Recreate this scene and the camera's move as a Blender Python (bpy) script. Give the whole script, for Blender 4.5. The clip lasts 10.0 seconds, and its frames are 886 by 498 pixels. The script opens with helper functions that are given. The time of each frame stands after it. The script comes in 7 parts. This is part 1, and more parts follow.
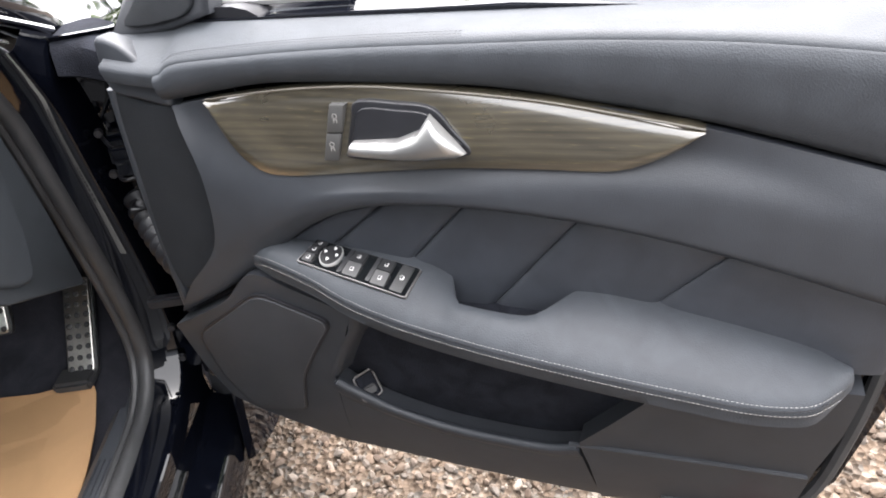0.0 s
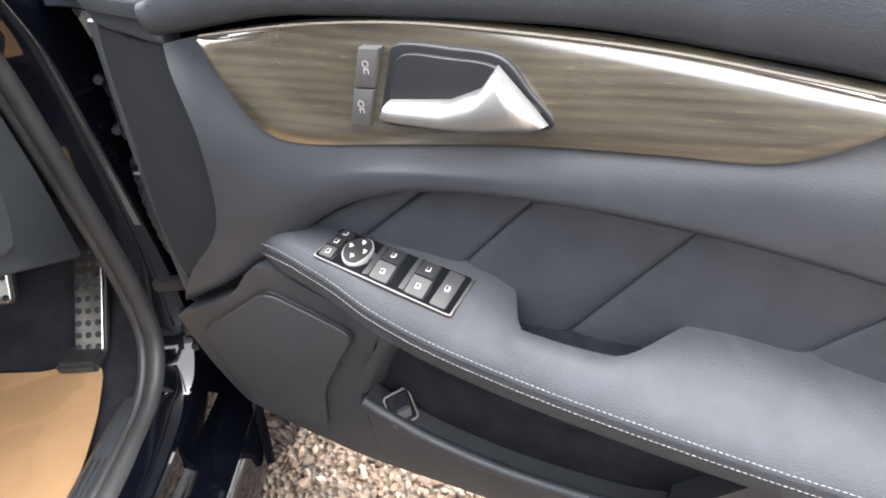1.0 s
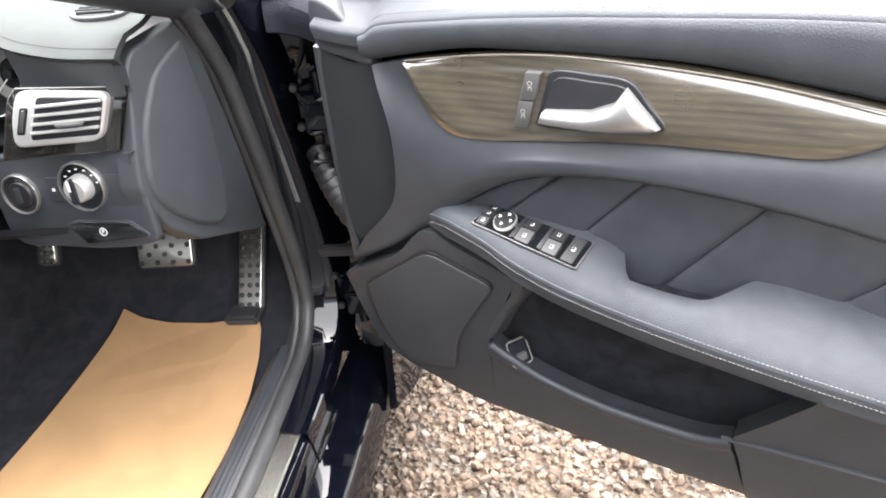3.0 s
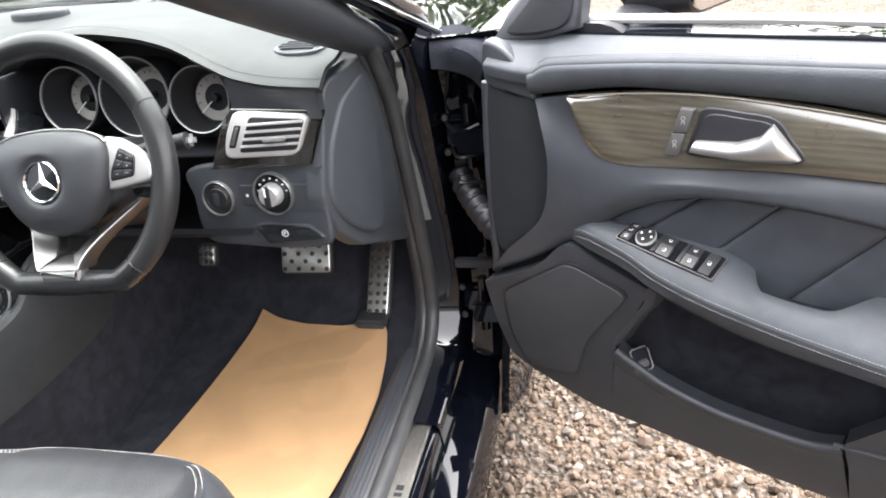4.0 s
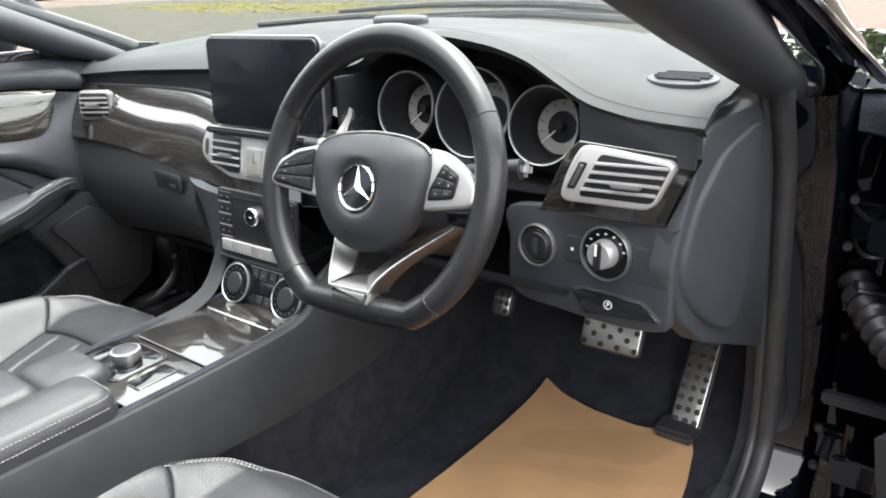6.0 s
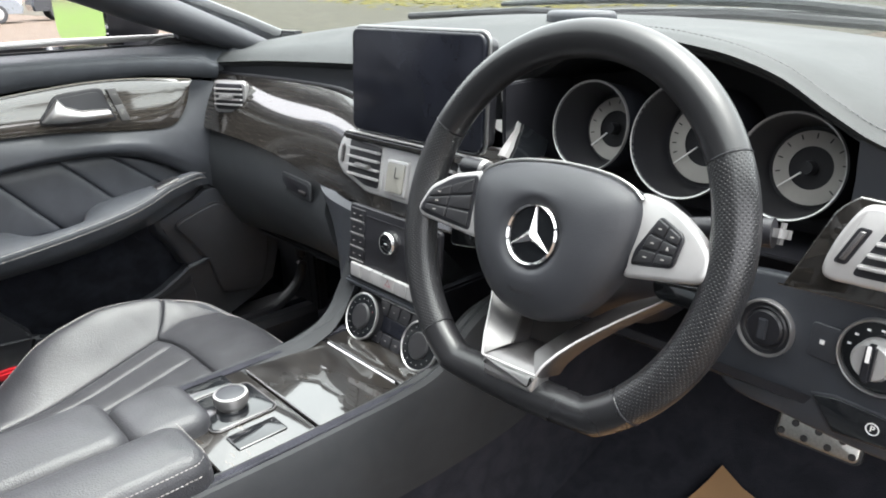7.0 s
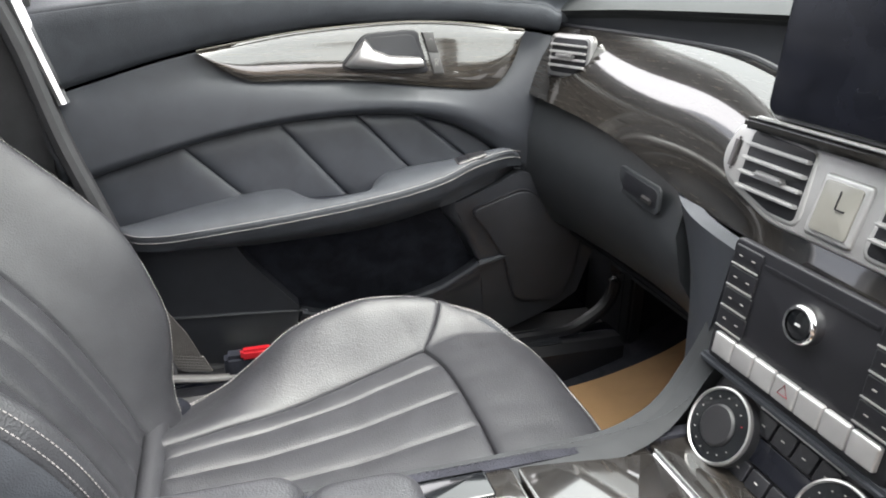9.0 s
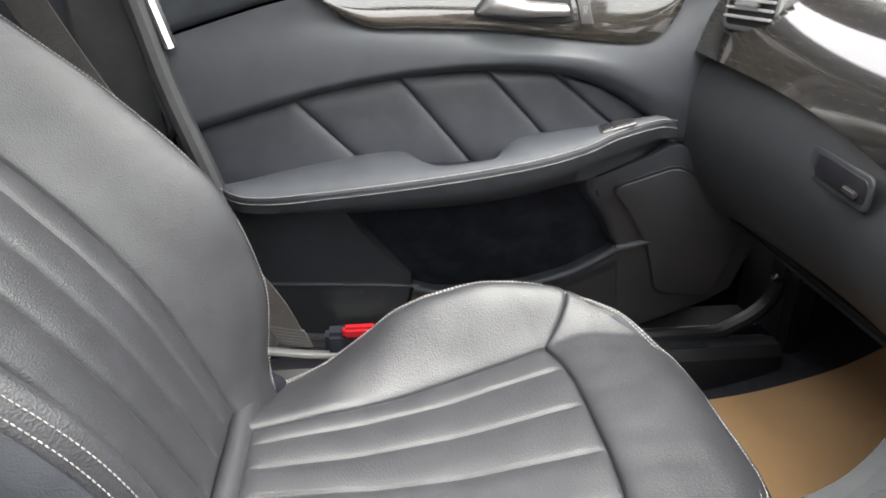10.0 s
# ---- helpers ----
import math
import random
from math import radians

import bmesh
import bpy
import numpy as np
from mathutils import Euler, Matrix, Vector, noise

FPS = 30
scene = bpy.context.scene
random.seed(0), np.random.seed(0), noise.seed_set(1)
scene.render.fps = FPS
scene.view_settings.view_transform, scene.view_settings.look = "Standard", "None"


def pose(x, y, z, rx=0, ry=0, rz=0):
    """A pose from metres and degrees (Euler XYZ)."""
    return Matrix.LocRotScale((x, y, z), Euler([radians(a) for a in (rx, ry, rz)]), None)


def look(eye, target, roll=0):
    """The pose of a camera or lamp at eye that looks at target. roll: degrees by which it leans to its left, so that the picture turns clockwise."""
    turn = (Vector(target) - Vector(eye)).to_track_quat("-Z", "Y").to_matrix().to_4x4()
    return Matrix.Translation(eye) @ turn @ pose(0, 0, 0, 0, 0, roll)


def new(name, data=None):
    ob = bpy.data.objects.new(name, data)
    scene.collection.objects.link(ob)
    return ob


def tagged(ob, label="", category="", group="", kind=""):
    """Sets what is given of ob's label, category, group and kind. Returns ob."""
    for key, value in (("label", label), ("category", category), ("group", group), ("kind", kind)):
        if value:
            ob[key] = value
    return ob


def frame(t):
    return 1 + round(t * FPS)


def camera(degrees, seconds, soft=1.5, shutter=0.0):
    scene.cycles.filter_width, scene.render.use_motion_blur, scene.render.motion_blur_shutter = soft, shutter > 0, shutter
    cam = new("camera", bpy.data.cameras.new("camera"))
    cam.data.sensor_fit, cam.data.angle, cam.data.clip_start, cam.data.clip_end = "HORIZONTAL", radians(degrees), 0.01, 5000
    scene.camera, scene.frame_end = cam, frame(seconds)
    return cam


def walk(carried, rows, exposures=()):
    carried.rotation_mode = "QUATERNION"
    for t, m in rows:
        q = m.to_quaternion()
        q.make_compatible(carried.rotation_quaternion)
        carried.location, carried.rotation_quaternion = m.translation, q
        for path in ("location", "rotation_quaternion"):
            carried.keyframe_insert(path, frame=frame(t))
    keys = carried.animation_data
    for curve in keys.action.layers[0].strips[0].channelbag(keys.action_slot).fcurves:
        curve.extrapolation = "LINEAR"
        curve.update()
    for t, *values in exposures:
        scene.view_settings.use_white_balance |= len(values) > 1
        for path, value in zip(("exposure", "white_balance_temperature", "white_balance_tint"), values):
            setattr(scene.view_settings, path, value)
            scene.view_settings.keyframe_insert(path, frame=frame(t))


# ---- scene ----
cam = camera(63.2, 10.0, soft=1.85)
PATH = [
    (0.0, (1.191, -0.568, 1.108), (1.211, 0.297, 0.605), -7.4),
    (0.5, (1.206, -0.469, 1.076), (1.178, 0.385, 0.557), -7.0),
    (1.0, (1.197, -0.390, 1.032), (1.128, 0.458, 0.505), -6.8),
    (1.5, (1.182, -0.339, 1.006), (1.074, 0.505, 0.480), -6.8),
    (2.0, (1.191, -0.345, 1.004), (1.060, 0.494, 0.478), -6.9),
    (2.5, (1.193, -0.444, 1.046), (1.045, 0.392, 0.518), -7.5),
    (2.7, (1.175, -0.501, 1.074), (1.025, 0.340, 0.554), -7.4),
    (3.8, (1.067, -0.740, 1.155), (0.861, 0.118, 0.684), -7.2),
    (4.0, (1.045, -0.738, 1.154), (0.816, 0.123, 0.700), -6.7),
    (4.5, (1.023, -0.717, 1.138), (0.709, 0.141, 0.731), -5.7),
    (5.0, (1.006, -0.674, 1.109), (0.595, 0.160, 0.742), -4.5),
    (5.5, (0.965, -0.639, 1.089), (0.463, 0.151, 0.738), -3.5),
    (5.7, (0.939, -0.615, 1.086), (0.403, 0.153, 0.735), -3.3),
    (6.8, (0.750, -0.454, 1.069), (0.073, 0.193, 0.718), -2.0),
    (7.0, (0.709, -0.445, 1.068), (0.009, 0.179, 0.718), -1.5),
    (7.5, (0.632, -0.398, 1.063), (-0.127, 0.151, 0.713), -0.8),
    (8.0, (0.564, -0.346, 1.050), (-0.250, 0.113, 0.694), -0.4),
    (8.3, (0.516, -0.327, 1.043), (-0.329, 0.071, 0.686), -0.3),
    (8.5, (0.470, -0.316, 1.031), (-0.390, 0.050, 0.675), 0.3),
    (9.0, (0.374, -0.297, 0.988), (-0.517, -0.027, 0.623), 0.6),
    (9.5, (0.275, -0.278, 0.970), (-0.634, -0.113, 0.588), 0.6),
    (10.0, (0.243, -0.266, 0.958), (-0.662, -0.170, 0.542), 0.4),
]
EXPOSURES = [(0.0, 3.12, 6350, 12), (1.0, 3.72, 6400, 12), (2.7, 3.85, 6400, 12), (4.0, 3.48, 6350, 12), (5.5, 3.20, 6350, 12), (7.5, 2.98, 6300, 11), (10.0, 3.25, 6550, 13)]
walk(cam, [(t, look(eye, aim, roll)) for t, eye, aim, roll in PATH], EXPOSURES)

# ---- world and light ----
world = bpy.data.worlds.new("sky")
scene.world = world
world.use_nodes = True
wn = world.node_tree
sky = wn.nodes.new("ShaderNodeTexSky")
sky.sky_type = 'NISHITA'
sky.sun_disc = False
sky.sun_elevation = radians(76)
sky.sun_rotation = radians(30)
sky.dust_density = 10.0
sky.air_density = 0.8
sky.ozone_density = 0.5
cloud = wn.nodes.new("ShaderNodeHueSaturation")
cloud.inputs["Saturation"].default_value = 0.35
wn.links.new(sky.outputs[0], cloud.inputs["Color"])
wn.links.new(cloud.outputs[0], wn.nodes["Background"].inputs[0])
wn.nodes["Background"].inputs[1].default_value = 0.085
sun = new("sun", bpy.data.lights.new("sun", 'SUN'))
sun.data.energy = 1.5
sun.data.angle = radians(172)
sun.data.color = (1.0, 0.98, 0.95)
sun.matrix_world = look((0.36, 0.63, 2.91), (0, 0, 0))


# ---- materials ----
def material(name, colour, rough=0.5, metal=0.0, vary=0.15, scale=30.0, bump=0.0, bump_scale=400.0, stretch=(1, 1, 1), turn=0.0,
             coat=0.0, second=None, rough_vary=0.08, distort=0.5, spec=0.5, wrinkle=0.0):
    m = bpy.data.materials.new(name)
    m.use_nodes = True
    n, l = m.node_tree.nodes, m.node_tree.links
    p = n["Principled BSDF"]
    p.inputs["Metallic"].default_value = metal
    p.inputs["Specular IOR Level"].default_value = spec
    p.inputs["Coat Weight"].default_value = coat
    p.inputs["Coat Roughness"].default_value = 0.03
    tc = n.new("ShaderNodeTexCoord")
    mp = n.new("ShaderNodeMapping")
    mp.inputs["Rotation"].default_value = (0, 0, radians(turn))
    mp.inputs["Scale"].default_value = stretch
    l.new(tc.outputs["Object"], mp.inputs[0])
    a = n.new("ShaderNodeTexNoise")
    a.inputs["Scale"].default_value = scale
    a.inputs["Detail"].default_value = 8
    a.inputs["Distortion"].default_value = distort
    l.new(mp.outputs[0], a.inputs["Vector"])
    ramp = n.new("ShaderNodeValToRGB")
    c2 = second or tuple(min(1, c * (1 + vary)) for c in colour)
    c1 = colour if second else tuple(c * (1 - vary) for c in colour)
    ramp.color_ramp.elements[0].position, ramp.color_ramp.elements[1].position = 0.36, 0.66
    ramp.color_ramp.elements[0].color = (*c1, 1)
    ramp.color_ramp.elements[1].color = (*c2, 1)
    l.new(a.outputs["Fac"], ramp.inputs[0])
    l.new(ramp.outputs[0], p.inputs["Base Color"])
    b = n.new("ShaderNodeTexNoise")
    b.inputs["Scale"].default_value = 9
    b.inputs["Detail"].default_value = 5
    l.new(tc.outputs["Object"], b.inputs["Vector"])
    mr = n.new("ShaderNodeMapRange")
    mr.inputs[3].default_value, mr.inputs[4].default_value = max(0.01, rough - rough_vary), min(1, rough + rough_vary)
    l.new(b.outputs["Fac"], mr.inputs[0])
    l.new(mr.outputs[0], p.inputs["Roughness"])
    if bump:
        v = n.new("ShaderNodeTexVoronoi")
        v.inputs["Scale"].default_value = bump_scale
        l.new(tc.outputs["Object"], v.inputs["Vector"])
        bp = n.new("ShaderNodeBump")
        bp.inputs["Strength"].default_value = bump
        bp.inputs["Distance"].default_value = 0.0012
        l.new(v.outputs["Distance"], bp.inputs["Height"])
        l.new(bp.outputs[0], p.inputs["Normal"])
        if wrinkle:
            # fine creases, crossing, stronger in some patches
            w = n.new("ShaderNodeTexNoise")
            w.noise_type = 'RIDGED_MULTIFRACTAL'
            w.inputs["Scale"].default_value = 26
            w.inputs["Detail"].default_value = 4
            w.inputs["Distortion"].default_value = 0.8
            l.new(tc.outputs["Object"], w.inputs["Vector"])
            wm = n.new("ShaderNodeMath")
            wm.operation = 'MULTIPLY'
            l.new(w.outputs["Fac"], wm.inputs[0])
            l.new(b.outputs["Fac"], wm.inputs[1])
            b2 = n.new("ShaderNodeBump")
            b2.invert = True
            b2.inputs["Strength"].default_value = wrinkle
            b2.inputs["Distance"].default_value = 0.0016
            l.new(wm.outputs[0], b2.inputs["Height"])
            l.new(bp.outputs[0], b2.inputs["Normal"])
            l.new(b2.outputs[0], p.inputs["Normal"])
    return m


LEATHER = material("grained_leather", (0.0375, 0.042, 0.0485), 0.56, bump=0.24, bump_scale=700, vary=0.1, spec=0.34)
SEATHIDE = material("seat_hide", (0.027, 0.0285, 0.0315), 0.42, bump=0.30, bump_scale=560, vary=0.1, spec=0.5, rough_vary=0.05, wrinkle=0.30)
QUILT = material("quilted_hide", (0.030, 0.0335, 0.0405), 0.45, bump=0.14, bump_scale=800, vary=0.12)
SOFT = material("soft_plastic", (0.0270, 0.0305, 0.0365), 0.5, bump=0.15, bump_scale=1100, vary=0.08)
DASHTOP = material("dash_leather", (0.025, 0.028, 0.0285), 0.6, bump=0.2, bump_scale=900, vary=0.08, spec=0.3)
HARD = material("hard_plastic", (0.0245, 0.027, 0.032), 0.5, bump=0.12, bump_scale=1300, vary=0.08)
DARK = material("black_plastic", (0.010, 0.0105, 0.013), 0.42, vary=0.15)
LINING = material("pocket_lining", (0.012, 0.0132, 0.0175), 0.95, bump=0.5, bump_scale=500, vary=0.3, spec=0.1)
MESH = material("speaker_cloth", (0.012, 0.014, 0.017), 0.75, bump=0.7, bump_scale=1500, vary=0.1, spec=0.25)
CARPET = material("black_carpet", (0.028, 0.029, 0.036), 0.95, bump=0.9, bump_scale=700, vary=0.2, spec=0.1)
RUBBER = material("rubber_seal", (0.034, 0.035, 0.037), 0.48, vary=0.15, bump=0.1)
PAINT = material("black_paint", (0.0020, 0.0025, 0.0045), 0.3, coat=1.0, vary=0.2, rough_vary=0.06, spec=0.0)
STEEL = material("brushed_steel", (0.50, 0.49, 0.46), 0.32, metal=1.0, vary=0.1, stretch=(6, 1, 6), scale=60)
SILVER = material("satin_silver", (0.46, 0.46, 0.455), 0.45, metal=0.6, vary=0.05)
SMOKED = material("smoked_silver", (0.19, 0.185, 0.185), 0.44, metal=1.0, vary=0.06)
PULL = material("satin_pull", (0.40, 0.40, 0.395), 0.36, metal=0.9, vary=0.05)
RIMGREY = material("grey_metal_rim", (0.22, 0.22, 0.22), 0.35, metal=0.9, vary=0.05)
GLOVE = material("glovebox_plastic", (0.027, 0.030, 0.033), 0.5, bump=0.12, bump_scale=1300, vary=0.08)
CHROME = material("chrome", (0.66, 0.66, 0.66), 0.12, metal=1.0, vary=0.02, rough_vary=0.03)
GLOSS = material("piano_black", (0.006, 0.007, 0.008), 0.10, coat=0.6, vary=0.2, rough_vary=0.05)
SCREEN = material("screen_glass", (0.009, 0.010, 0.014), 0.18, vary=0.2, rough_vary=0.03, spec=0.28)
WHITE = material("white_marking", (0.75, 0.75, 0.74), 0.5, vary=0.05)
EDGE_SHINE = material("edge_shine", (0.16, 0.15, 0.13), 0.5, metal=0.8, vary=0.05)
THREAD = material("pale_thread", (0.30, 0.29, 0.28), 0.8, vary=0.2, scale=200)
DIAL = material("dial_grey", (0.34, 0.33, 0.31), 0.4, vary=0.06)
KRAFT = material("kraft_paper", (0.36, 0.215, 0.105), 0.75, vary=0.07, scale=12, bump=0.05, bump_scale=200)
RED = material("red_plastic", (0.24, 0.006, 0.010), 0.35, vary=0.1)
CLOTH = material("headliner_cloth", (0.20, 0.20, 0.20), 0.9, vary=0.05, spec=0.1)
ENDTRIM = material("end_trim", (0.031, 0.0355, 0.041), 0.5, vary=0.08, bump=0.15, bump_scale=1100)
KEY = material("black_key", (0.016, 0.0165, 0.018), 0.4, vary=0.1)
BUTTON = material("grey_button", (0.055, 0.055, 0.054), 0.45, vary=0.08)
FLANK = material("console_flank", (0.024, 0.026, 0.028), 0.65, bump=0.15, bump_scale=1100, vary=0.08, spec=0.22)


def wood_material(name, turn, dark, light, pore, gloss):
    """Open-pored ash under lacquer: growth bands that wander, fine streaks and paler pores, all along the grain."""
    m = material(name, dark, 0.3, second=light, coat=1.0)
    n, l = m.node_tree.nodes, m.node_tree.links
    p = n["Principled BSDF"]
    p.inputs["Coat IOR"].default_value = 2.0
    p.inputs["Coat Roughness"].default_value = gloss
    p.inputs["Specular IOR Level"].default_value = 0.2
    along = n.new("ShaderNodeMapping")
    along.inputs["Rotation"].default_value = (0, 0, radians(turn))
    l.new(n["Texture Coordinate"].outputs["Object"], along.inputs[0])

    def grain(node, scale):
        mp = n.new("ShaderNodeMapping")
        mp.inputs["Scale"].default_value = scale
        l.new(along.outputs[0], mp.inputs[0])
        l.new(mp.outputs[0], node.inputs["Vector"])
        return node

    bands = grain(n.new("ShaderNodeTexWave"), (0.22, 0.5, 1.0))
    bands.bands_direction = 'Z'
    bands.inputs["Scale"].default_value = 38
    bands.inputs["Distortion"].default_value = 24
    bands.inputs["Detail"].default_value = 3
    bands.inputs["Detail Scale"].default_value = 0.16
    streak = grain(n.new("ShaderNodeTexNoise"), (14, 60, 420))
    streak.inputs["Scale"].default_value = 1.0
    streak.inputs["Detail"].default_value = 5
    cloud_ = grain(n.new("ShaderNodeTexNoise"), (6, 12, 16))
    cloud_.inputs["Scale"].default_value = 1.0
    cloud_.inputs["Distortion"].default_value = 1.2
    total = n.new("ShaderNodeMath")
    total.operation = 'MULTIPLY_ADD'
    total.inputs[1].default_value = 0.16
    l.new(bands.outputs["Fac"], total.inputs[0])
    half = n.new("ShaderNodeMath")
    half.operation = 'MULTIPLY_ADD'
    half.inputs[1].default_value = 0.42
    l.new(streak.outputs["Fac"], half.inputs[0])
    third = n.new("ShaderNodeMath")
    third.operation = 'MULTIPLY'
    third.inputs[1].default_value = 1.0
    l.new(cloud_.outputs["Fac"], third.inputs[0])
    l.new(third.outputs[0], half.inputs[2])
    l.new(half.outputs[0], total.inputs[2])
    ramp = n.new("ShaderNodeValToRGB")
    e = ramp.color_ramp.elements
    e[0].position, e[1].position = 0.5, 1.0
    e[0].color, e[1].color = (*dark, 1), (*light, 1)
    l.new(total.outputs[0], ramp.inputs[0])
    flecks = grain(n.new("ShaderNodeTexNoise"), (55, 200, 900))
    flecks.inputs["Scale"].default_value = 1.0
    flecks.inputs["Detail"].default_value = 3
    part_of = n.new("ShaderNodeMapRange")
    part_of.inputs[1].default_value, part_of.inputs[2].default_value = 0.58, 0.72
    l.new(flecks.outputs["Fac"], part_of.inputs[0])
    where = n.new("ShaderNodeMath")
    where.operation = 'MULTIPLY'
    l.new(part_of.outputs[0], where.inputs[0])
    l.new(bands.outputs["Fac"], where.inputs[1])
    mix = n.new("ShaderNodeMix")
    mix.data_type = 'RGBA'
    l.new(where.outputs[0], mix.inputs[0])
    l.new(ramp.outputs[0], mix.inputs[6])
    mix.inputs[7].default_value = (*pore, 1)
    l.new(mix.outputs[2], p.inputs["Base Color"])
    return m


# one veneer, three tones: passenger-side and cabin shade put into the colours
WOOD_D = wood_material("ash_veneer_lit", 24, (0.026, 0.0235, 0.018), (0.072, 0.063, 0.044), (0.105, 0.084, 0.046), 0.15)
WOOD_P = wood_material("ash_veneer_shaded", 92, (0.012, 0.011, 0.0095), (0.036, 0.032, 0.026), (0.06, 0.05, 0.034), 0.06)
WOOD_C = wood_material("ash_veneer_deep_shade", 0, (0.006, 0.0058, 0.0056), (0.018, 0.0168, 0.0145), (0.034, 0.029, 0.022), 0.05)


def glass_material():
    m = bpy.data.materials.new("window_glass")
    m.use_nodes = True
    n, l = m.node_tree.nodes, m.node_tree.links
    out = n["Material Output"]
    g = n.new("ShaderNodeBsdfGlossy")
    g.inputs["Roughness"].default_value = 0.02
    t = n.new("ShaderNodeBsdfTransparent")
    t.inputs[0].default_value = (0.89, 0.92, 0.90, 1)
    mix = n.new("ShaderNodeMixShader")
    f = n.new("ShaderNodeLayerWeight")
    f.inputs[0].default_value = 0.5
    pw = n.new("ShaderNodeMath")
    pw.operation = 'POWER'
    pw.inputs[1].default_value = 4.0
    l.new(f.outputs["Facing"], pw.inputs[0])
    mr = n.new("ShaderNodeMapRange")
    mr.inputs[3].default_value, mr.inputs[4].default_value = 0.03, 0.55
    l.new(pw.outputs[0], mr.inputs[0])
    l.new(mr.outputs[0], mix.inputs[0])
    l.new(t.outputs[0], mix.inputs[1])
    l.new(g.outputs[0], mix.inputs[2])
    l.new(mix.outputs[0], out.inputs[0])
    return m


GLASS = glass_material()


# ---- mesh tools ----
def ip(u, pts):
    """Smooth curve through a few (u, value) pairs, without overshoot."""
    n = len(pts)
    if u <= pts[0][0]:
        return pts[0][1]
    if u >= pts[-1][0]:
        return pts[-1][1]
    d = [(pts[i + 1][1] - pts[i][1]) / (pts[i + 1][0] - pts[i][0]) for i in range(n - 1)]
    m = [d[0]] + [0 if d[i - 1] * d[i] <= 0 else 2 * d[i - 1] * d[i] / (d[i - 1] + d[i]) for i in range(1, n - 1)] + [d[-1]]
    i = max(k for k in range(n - 1) if pts[k][0] <= u)
    h = pts[i + 1][0] - pts[i][0]
    t = (u - pts[i][0]) / h
    a, b = pts[i][1], pts[i + 1][1]
    return (2 * t**3 - 3 * t**2 + 1) * a + (t**3 - 2 * t**2 + t) * h * m[i] + (-2 * t**3 + 3 * t**2) * b + (t**3 - t**2) * h * m[i + 1]


def spline(pts, n, closed=False):
    """n points along a smooth curve through pts, evenly by length."""
    P = [Vector(p) for p in pts]
    k = len(P)
    out = []
    for i in range(k if closed else k - 1):
        p1, p2 = P[i], P[(i + 1) % k]
        p0 = P[i - 1] if closed or i > 0 else p1 * 2 - p2
        p3 = P[(i + 2) % k] if closed or i + 2 < k else p2 * 2 - p1
        for s in range(16):
            t = s / 16
            out.append(0.5 * ((2 * p1) + (p2 - p0) * t + (2 * p0 - 5 * p1 + 4 * p2 - p3) * t * t + (3 * p1 - p0 - 3 * p2 + p3) * t**3))
    out.append(P[0].copy() if closed else P[-1].copy())
    return even(out, n, closed)


def even(out, n, closed=False):
    acc = [0.0]
    for a, b in zip(out, out[1:]):
        acc.append(acc[-1] + (b - a).length)
    res, j = [], 0
    for i in range(n):
        want = acc[-1] * i / (n if closed else n - 1)
        while j < len(acc) - 2 and acc[j + 1] < want:
            j += 1
        seg = max(acc[j + 1] - acc[j], 1e-9)
        res.append(out[j].lerp(out[j + 1], min(1, (want - acc[j]) / seg)))
    return res


def same_place(p):
    return Vector(p)


def thing(name, base, label, category, group="", kind=""):
    e = new(name)
    e.empty_display_size = 0.05
    e.location = base
    return tagged(e, label, category, group, kind)


def origin_of(ob):
    return Matrix.Translation(ob.location) if ob.parent is None else Matrix.Identity(4)


def part(name, bm, mat, parent=None, label="", angle=35, weld=True):
    if weld:
        bmesh.ops.remove_doubles(bm, verts=bm.verts, dist=0.00002)
    bmesh.ops.recalc_face_normals(bm, faces=bm.faces)
    me = bpy.data.meshes.new(name)
    bm.to_mesh(me)
    bm.free()
    me.polygons.foreach_set("use_smooth", [True] * len(me.polygons))
    me.set_sharp_from_angle(angle=radians(angle))
    me.materials.append(mat)
    ob = new(name, me)
    if parent is not None:
        ob.parent = parent
        ob.matrix_parent_inverse = origin_of(parent).inverted()
    if label:
        ob["label"] = label
    return ob


def grid(bm, rows, closed=False):
    vs = [[bm.verts.new(p) for p in r] for r in rows]
    n = len(vs[0])
    for a, b in zip(vs, vs[1:]):
        for i in range(n if closed else n - 1):
            j = (i + 1) % n
            bm.faces.new((a[i], a[j], b[j], b[i]))
    return vs


def smooth_rows(curves, n, m=5, closed=False):
    """Rows through the given curves, m steps between each two, smooth across them."""
    cs = [spline(c, n, closed) for c in curves]
    cols = [spline([c[i] for c in cs], (len(cs) - 1) * m + 1) if len(cs) > 2 else even([c[i] for c in cs], m + 1) for i in range(n)]
    return [[col[k] for col in cols] for k in range(len(cols[0]))]


def solid(rows, shift, xf=same_place):
    """A closed body: the sheet given by rows, a copy of it moved by shift (a vector or a function), and the rim between."""
    bm = bmesh.new()
    move = shift if callable(shift) else (lambda p: p + Vector(shift))
    a = grid(bm, [[xf(p) for p in r] for r in rows])
    b = grid(bm, [[xf(move(Vector(p))) for p in r] for r in rows])
    nr, nc = len(rows), len(rows[0])
    ring = [(0, j) for j in range(nc)] + [(i, nc - 1) for i in range(1, nr)] + [(nr - 1, j) for j in range(nc - 2, -1, -1)] + [(i, 0) for i in range(nr - 2, 0, -1)]
    for (i, j), (k, q) in zip(ring, ring[1:] + ring[:1]):
        bm.faces.new((a[i][j], a[k][q], b[k][q], b[i][j]))
    return bm


